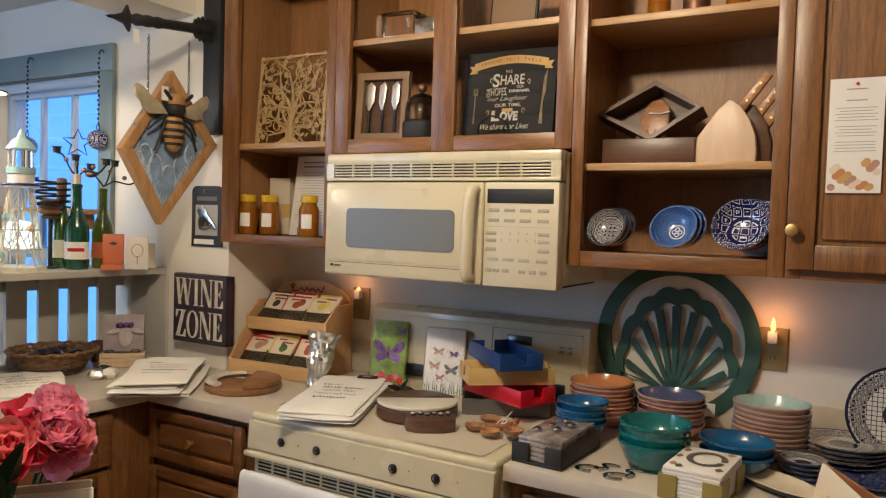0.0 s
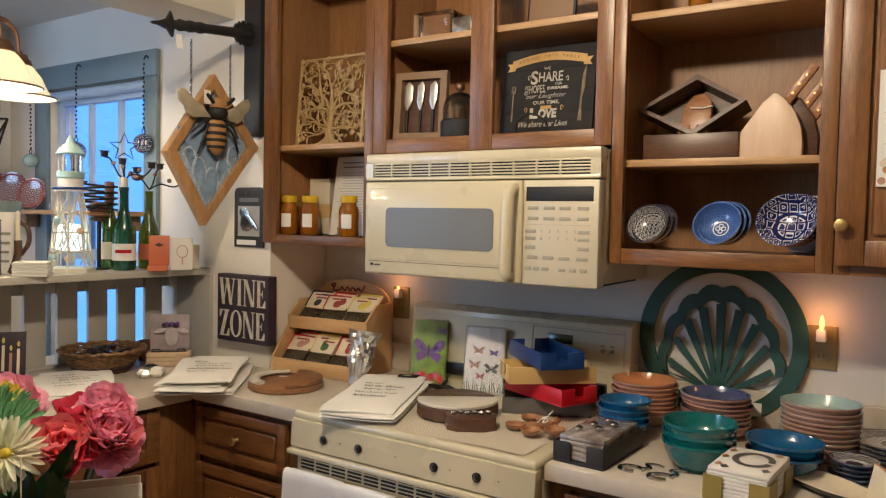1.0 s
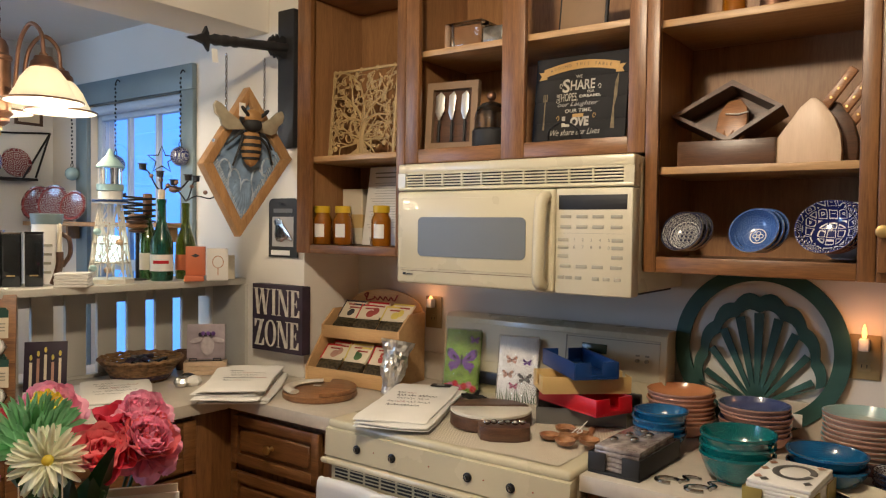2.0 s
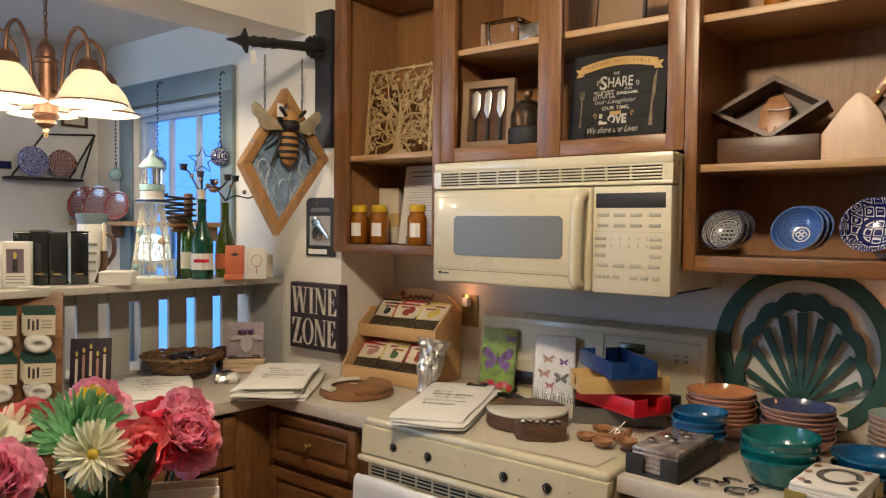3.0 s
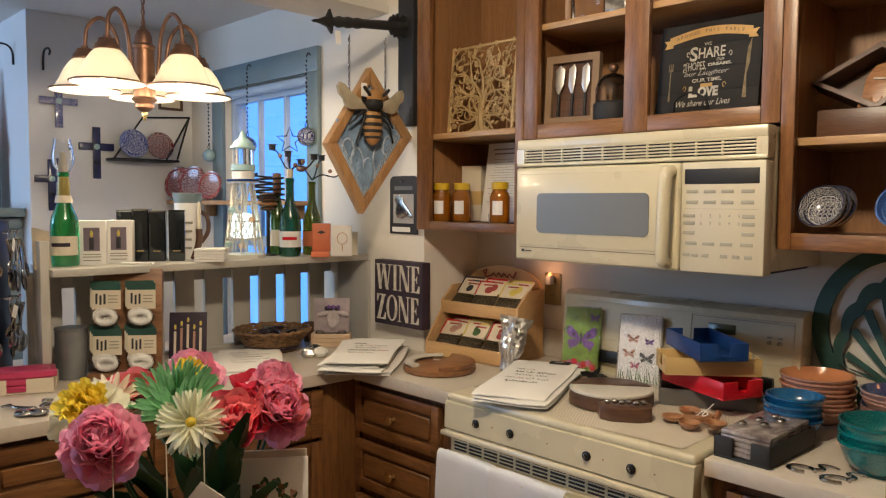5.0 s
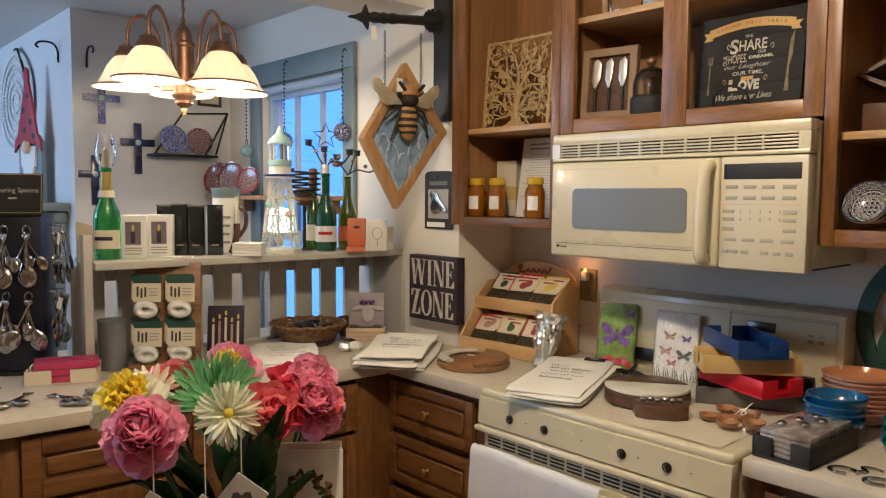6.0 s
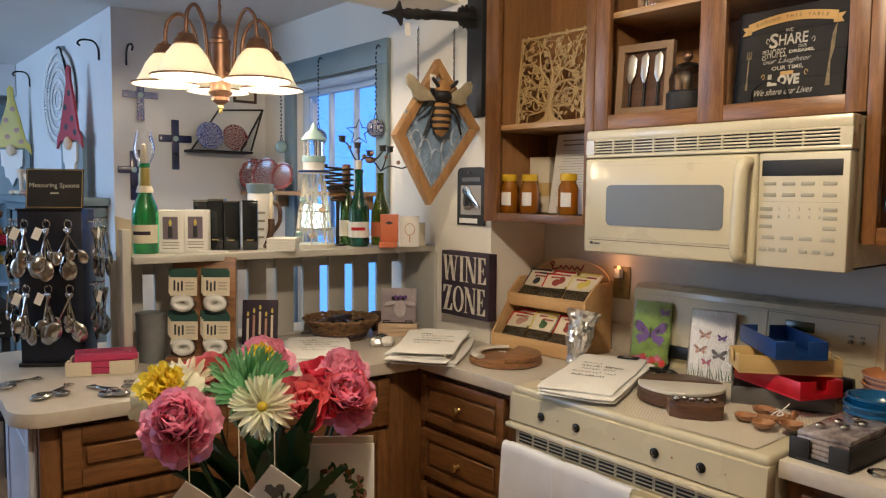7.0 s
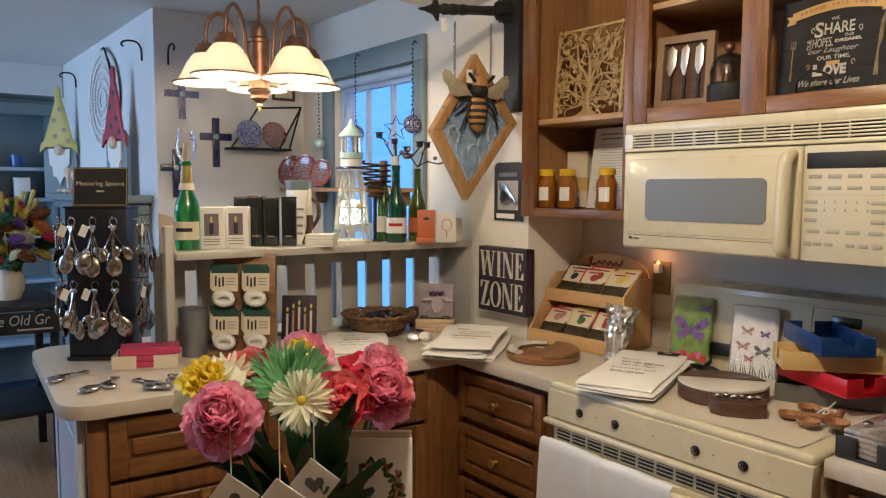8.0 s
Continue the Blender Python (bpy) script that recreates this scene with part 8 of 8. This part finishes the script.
part("vase", B().lathe([(0, 0), (0.05, 0), (0.072, 0.05), (0.078, 0.1), (0.06, 0.15), (0.064, 0.175), (0.058, 0.175), (0, 0.14)], 36, ripple=lambda a, k: 1 + 0.025 * math.cos(12 * a)), "cream", vs)

# ---- flowers ----
paint("peony_pink", (0.96, 0.38, 0.55), 0.6, var=0.14, scale=25, bump=0.1)
paint("peony_light", (0.97, 0.46, 0.6), 0.6, var=0.14, scale=25, bump=0.1)
paint("rose_red", (0.78, 0.07, 0.13), 0.55, var=0.14, scale=18, bump=0.1)
paint("coral_pink", (0.96, 0.28, 0.31), 0.55, var=0.14, scale=18, bump=0.1)
paint("daff_yellow", (1.0, 0.8, 0.1), 0.55, var=0.15, scale=20, bump=0.1)
paint("petal_white", (0.88, 0.88, 0.7), 0.55, var=0.08, scale=20, bump=0.1)
paint("spike_green", (0.36, 0.78, 0.42), 0.5, var=0.25, scale=20, bump=0.1)
for key in ("peony_pink", "peony_light", "rose_red", "coral_pink", "daff_yellow", "petal_white", "spike_green"):
    nt_m = M[key].node_tree
    tl, mx = nt_m.nodes.new("ShaderNodeBsdfTranslucent"), nt_m.nodes.new("ShaderNodeMixShader")
    nt_m.links.new(nt_m.nodes["Color Ramp"].outputs[0], tl.inputs[0])
    mx.inputs[0].default_value = 0.55
    nt_m.links.new(nt_m.nodes["Principled BSDF"].outputs[0], mx.inputs[1])
    nt_m.links.new(tl.outputs[0], mx.inputs[2])
    nt_m.links.new(mx.outputs[0], nt_m.nodes["Material Output"].inputs[0])
paint("flower_orange", (0.6, 0.16, 0.02), 0.6, var=0.3, scale=20)
paint("flower_rust", (0.25, 0.1, 0.03), 0.7, var=0.4, scale=30)


def petal(l, w, cup, curl, frill=0.0, ph=0.0, nx=12, ny=9, pointed=False):
    """One petal from the origin along +z, cupped round x, curling outwards to -y at the tip; its tip is rounded and frilled."""
    def f(u, v):
        s = (u - 0.5) * 2
        if pointed:
            wid, z = w * math.sin(math.pi * min(1, 0.12 + 0.75 * v)) ** 0.7, l * v * (1 - 0.1 * s * s)
        else:
            wid, z = w * (0.2 + 0.8 * math.sin(math.pi / 2 * min(1, v * 1.3))), l * v * (1 - 0.34 * s * s * v)
        edge = v ** 3
        y = cup * s * s * wid - curl * v * v * l + frill * edge * (math.sin(5 * s + ph) + 0.6 * math.sin(11 * s + 2 * ph))
        return Vector((s * wid * 0.5, y, z + frill * edge * (0.6 * math.sin(7 * s + ph) + 0.5 * math.sin(15 * s + 3 * ph))))
    return B().sheet(nx, ny, f).mesh("petal", "paper", 170)


def flower(name, m, label, rings, group):
    """rings: (count, mesh, opening in degrees, height, radius, material) for each whorl."""
    t = thing(name, m, label, "flower", group)
    for r, (n, me_, tilt, z, rad, mt_) in enumerate(rings):
        data = me_.copy()
        data.materials.clear()
        data.materials.append(M[mt_])
        for i in range(n):
            rq = random.Random(r * 97 + i * 13 + n)
            part("petal", data, "", t, "", pose(0, 0, z, 0, 0, 360 * i / n + r * 23 + rq.uniform(-9, 9)) @ pose(0, -rad, 0, tilt + rq.uniform(-8, 8), rq.uniform(-6, 6), rq.uniform(-10, 10)))
    return t


P_big = [petal(0.058, 0.062, 0.35, 0.12, 0.0035, k) for k in range(3)]
P_mid = [petal(0.052, 0.052, 0.5, -0.22, 0.0035, k + 1) for k in range(3)]
P_sml = petal(0.038, 0.034, 0.6, -0.35, 0.0035, 2)
P_rose = [petal(0.068, 0.066, 0.6, 0.14, 0.002, k) for k in range(2)]
P_day = petal(0.062, 0.014, 0.5, 0.15, 0.0, 0, 4, 6, True)
P_spk = petal(0.074, 0.0072, 1.2, -0.14, 0.0, 0, 4, 5, True)
P_trm = petal(0.05, 0.032, 0.6, 0.1, 0.0055, 1)


FX, FY = 0.43, -1.655


def peony(m, c1, c2, s=1.0, label="full pink artificial peony"):
    return flower("peony", m @ Matrix.Scale(s, 4), label, [(8, P_big[0], 84, 0, 0.006, c1), (8, P_big[1], 66, 0.004, 0.006, c1), (8, P_mid[0], 56, 0.007, 0.012, c2), (7, P_mid[1], 40, 0.01, 0.013, c1), (7, P_mid[2], 28, 0.012, 0.012, c1), (6, P_sml, 22, 0.02, 0.012, c2), (4, P_sml, 6, 0.024, 0.006, c1)], "bouquet flowers")


def head(x, y, z, tilt, turn):
    return pose(x, y, z, 0, 0, turn) @ pose(0, 0, 0, tilt)


f1 = peony(head(0.472, -1.815, 1.148, 52, 62), "peony_pink", "peony_light", 0.87)
part("centre", B().ball((0, 0, 0.03), 0.012, (1, 1, 1.5), None, 10, 8), "olive_glass", f1)
f2 = flower("daisy", head(0.462, -1.69, 1.152, 62, 60) @ Matrix.Scale(0.72, 4), "white artificial daisy with a yellow eye", [(18, P_day, 84, 0, 0.008, "petal_white"), (16, P_day, 70, 0.004, 0.007, "petal_white"), (12, P_day, 52, 0.006, 0.006, "petal_white")], "bouquet flowers")
part("eye", B().ball((0, 0, 0.012), 0.011, (1, 1, 0.7), None, 12, 8), "daff_yellow", f2)
f3 = flower("rose", head(0.455, -1.618, 1.13, 42, 66) @ Matrix.Scale(0.82, 4), "dark red and coral artificial rose", [(5, P_rose[0], 46, 0, 0.008, "rose_red"), (5, P_rose[1], 30, 0.004, 0.008, "coral_pink"), (4, P_mid[0], 18, 0.012, 0.007, "coral_pink"), (3, P_sml, 6, 0.02, 0.005, "rose_red")], "bouquet flowers")
f4 = peony(head(0.472, -1.558, 1.14, 48, 74), "peony_pink", "coral_pink", 0.86, "coral and soft pink artificial peony")
f4b = peony(head(0.45, -1.545, 1.172, 34, 60), "peony_light", "peony_pink", 0.72, "soft pink artificial peony bloom")
f4c = flower("tulip", head(0.43, -1.575, 1.15, 22, 50) @ Matrix.Scale(0.8, 4), "dark red artificial tulip", [(4, P_rose[0], 16, 0, 0.01, "rose_red"), (3, P_rose[1], 8, 0.004, 0.006, "rose_red")], "bouquet flowers")
f5 = flower("spider_mum", head(0.388, -1.675, 1.15, 22, 58) @ Matrix.Scale(0.96, 4), "mint green spiky artificial chrysanthemum with a yellow centre", [(24, P_spk, 76, 0, 0.008, "spike_green"), (22, P_spk, 60, 0.002, 0.012, "spike_green"), (20, P_spk, 44, 0.004, 0.014, "spike_green"), (16, P_spk, 28, 0.004, 0.012, "spike_green"), (10, P_spk, 12, 0.004, 0.008, "spike_green")], "bouquet flowers")
f5b = flower("daffodil", head(0.352, -1.638, 1.19, 30, 56) @ Matrix.Scale(0.62, 4), "bright yellow artificial carnation head", [(8, P_trm, 30, 0, 0.008, "daff_yellow"), (7, P_trm, 16, 0.006, 0.006, "daff_yellow"), (6, P_trm, 50, 0, 0.01, "petal_white")], "bouquet flowers")
f6 = flower("daffodil", head(0.392, -1.805, 1.172, 44, 50) @ Matrix.Scale(0.85, 4), "yellow artificial daffodil with pale outer petals", [(6, P_big[2], 84, 0, 0.008, "petal_white"), (11, P_trm, 26, 0.004, 0.017, "daff_yellow"), (9, P_trm, 14, 0.006, 0.012, "daff_yellow"), (6, P_trm, 6, 0.008, 0.006, "daff_yellow")], "bouquet flowers")
f7 = flower("carnation", head(0.335, -1.72, 1.158, 28, 60) @ Matrix.Scale(0.8, 4), "dark red artificial carnation", [(6, P_rose[0], 42, 0, 0.008, "rose_red"), (5, P_rose[1], 22, 0.004, 0.008, "coral_pink")], "bouquet flowers")
f8 = peony(head(0.315, -1.615, 1.168, 36, 60), "peony_light", "peony_pink", 0.88, "light pink artificial peony")
f9 = flower("daisy", head(0.35, -1.757, 1.162, 34, 60) @ Matrix.Scale(0.8, 4), "pale cream artificial daisy head", [(16, P_day, 62, 0, 0.008, "petal_white"), (12, P_day, 40, 0.004, 0.006, "petal_white")], "bouquet flowers")
for t, l in ((f1, 0.26), (f2, 0.28), (f3, 0.28), (f4, 0.28), (f4b, 0.38), (f4c, 0.3), (f5, 0.3), (f5b, 0.32), (f6, 0.3), (f7, 0.3), (f8, 0.3), (f9, 0.3)):
    p0 = t.matrix_world.inverted() @ Vector((FX, FY, 0.84))
    part("stem", B().tube(smooth([(0, 0, 0.002), (p0[0] * 0.35, p0[1] * 0.35 , p0[2] * 0.35 - 0.02), tuple(p0)], 6), 0.0034, 6), "leaf", t)
fvase = thing("bouquet_vase", pose(FX, FY, 0.752), "clear glass vase holding a bright artificial bouquet", "vase")
part("glass", B().lathe([(0, 0), (0.06, 0), (0.062, 0.006), (0.066, 0.25), (0.072, 0.27), (0.069, 0.27), (0.062, 0.25), (0.057, 0.01), (0, 0.01)], 32), "glass", fvase)
rl = random.Random(8)


def leaf_mesh(l, w):
    return B().sheet(4, 8, lambda u, v: Vector(((u - 0.5) * w * math.sin(math.pi * (0.06 + 0.9 * v)), -0.25 * l * v * v + 0.8 * abs(u - 0.5) * w * 0.6, l * v)), 0.0).mesh("leaf", "leaf")


LM = [leaf_mesh(0.13, 0.05), leaf_mesh(0.1, 0.042), leaf_mesh(0.16, 0.04)]
LM[1].materials[0] = M["leaf2"]
for i in range(40):
    a = rl.uniform(0, 360)
    z = rl.uniform(0.14, 0.27)
    if abs(a - 148) < 42:
        continue  # the printed towel stands on this side
    part("leaf", LM[i % 3], "", fvase, "", pose(0.05 * math.sin(radians(a)), -0.05 * math.cos(radians(a)), z, 0, 0, a) @ pose(0, 0, 0, rl.uniform(6, 42), rl.uniform(-25, 25), rl.uniform(-30, 30)))
for x, y, z, a, motif in ((0.527, -1.826, 1.058, 62, "bee"), (0.547, -1.766, 1.044, 58, "script"), (0.542, -1.712, 1.058, 55, "heart")):
    t = thing("paper_tag", pose(x, y, z, 0, 0, a), "white square paper tag hung from a flower stem", "tag", "flower tags")
    part("tag", B().box(-0.026, 0.026, -0.0008, 0.0008, -0.026, 0.026, 0, pose(0, 0, 0, 0, 38)), "paper", t)
    part("string", B().tube([(0, 0, 0.034), (-0.002, 0.012, 0.11)], 0.0009, 5), "cream", t)
    if motif == "bee":
        for i in range(4):
            part("printed_stripe", B().box(-0.012 + 0.002 * i, 0.012 - 0.002 * i, -0.0012, -0.0008, -0.006 - 0.004 * i, -0.004 - 0.004 * i), "dark_ink", t)
        part("printed_wing", B().lathe([(0, 0), (0.007, 0), (0, 0.0004)], 10), "grey_plastic", t, "", pose(0.004, -0.0009, 0.003, 90))
    elif motif == "heart":
        part("printed_heart", B().poly([(0, -0.014), (0.014, 0.0), (0.012, 0.008), (0.005, 0.009), (0, 0.004), (-0.005, 0.009), (-0.012, 0.008), (-0.014, 0.0)], 0.0005, pose(0, -0.0013, 0)), "grey_plastic", t)
    else:
        bars(t, -0.015, 0.015, -0.0008, (0.006, -0.002, -0.01), 0.002, "pinkish", 4)
tt = thing("wreath_towel", pose(0.483, -1.57, 0.752, 0, 0, 54), "white flour-sack towel printed with a flower wreath on a stand", "towel")
part("cloth", B().box(-0.054, 0.054, 0, 0.004, 0, 0.325, 0.001), "towel", tt)
wb = random.Random(2)
for i in range(90):
    a, r = wb.uniform(0, 6.28), 0.031 + wb.uniform(-0.009, 0.009)
    part("printed_sprig", B().ball((0, 0, 0), 0.005, (1.4, 0.1, 0.7), pose(r * math.cos(a), -0.0008, 0.246 + r * 1.15 * math.sin(a), 0, wb.uniform(0, 180)), 6, 5), ("leaf2", "terra", "flower_rust", "leaf")[i % 4], tt)
part("stand", B().box(-0.052, 0.052, 0.005, 0.012, 0, 0.335, 0.001).box(-0.05, 0.05, -0.03, 0.05, 0, 0.006, 0.001), "cream", tt)
isl = thing("island_table", pose(0.43, -1.66, 0), "plain wooden work table under the bouquet", "table")
part("tabletop", B().box(-0.25, 0.25, -0.25, 0.25, 0.72, 0.75, 0.004), "acacia", isl)
for x in (-0.22, 0.18):
    for y in (-0.22, 0.18):
        part("leg", B().box(x, x + 0.04, y, y + 0.04, 0, 0.72, 0.003), "acacia", isl)

# bouquet in the far shop
rf = random.Random(21)
fb = {}
for i in range(90):
    c = ("flower_orange", "flower_rust", "daff_yellow", "violet", "petal_white", "rose_red", "flower_rust", "leaf", "gnome_yellow")[i % 9]
    a, r, z = rf.uniform(0, 6.28), rf.uniform(0.02, 0.2), rf.uniform(0.17, 0.5)
    r *= 0.6 + 0.8 * (1 - abs(z - 0.33) / 0.2) if z < 0.45 else 0.5
    s = rf.uniform(0.036, 0.062)
    b = B().lathe([(0, -0.3 * s), (0.6 * s, -0.2 * s), (1.0 * s, 0.1 * s), (0.82 * s, 0.22 * s), (0.95 * s, 0.34 * s), (0.62 * s, 0.46 * s), (0.66 * s, 0.6 * s), (0.3 * s, 0.64 * s), (0.2 * s, 0.78 * s), (0, 0.8 * s)], 20, pose(r * math.cos(a), r * math.sin(a), z, rf.uniform(-50, 50), rf.uniform(-50, 50)), ripple=lambda q, k: 1 + 0.15 * math.cos(8 * q + 1.9 * k) + 0.06 * math.cos(3 * q + k))
    part("bloom" if c != "leaf" else "leaf_spray", b, c, vs)
for i in range(12):
    a = rf.uniform(0, 6.28)
    part("spray", B().tube([(0, 0, 0.16), (0.07 * math.cos(a), 0.07 * math.sin(a), 0.35), (0.16 * math.cos(a), 0.16 * math.sin(a), 0.5 + 0.08 * rf.random())], [0.003, 0.004, 0.012], 6), "gnome_yellow" if i % 2 else "leaf", vs)
solo("rug", B().box(-5.0 + 0.12, -3.9, -2.6, -1.25, 0.001, 0.012, 0.004), "rug", Matrix(), "dark blue woven rug on the wooden floor", "rug")
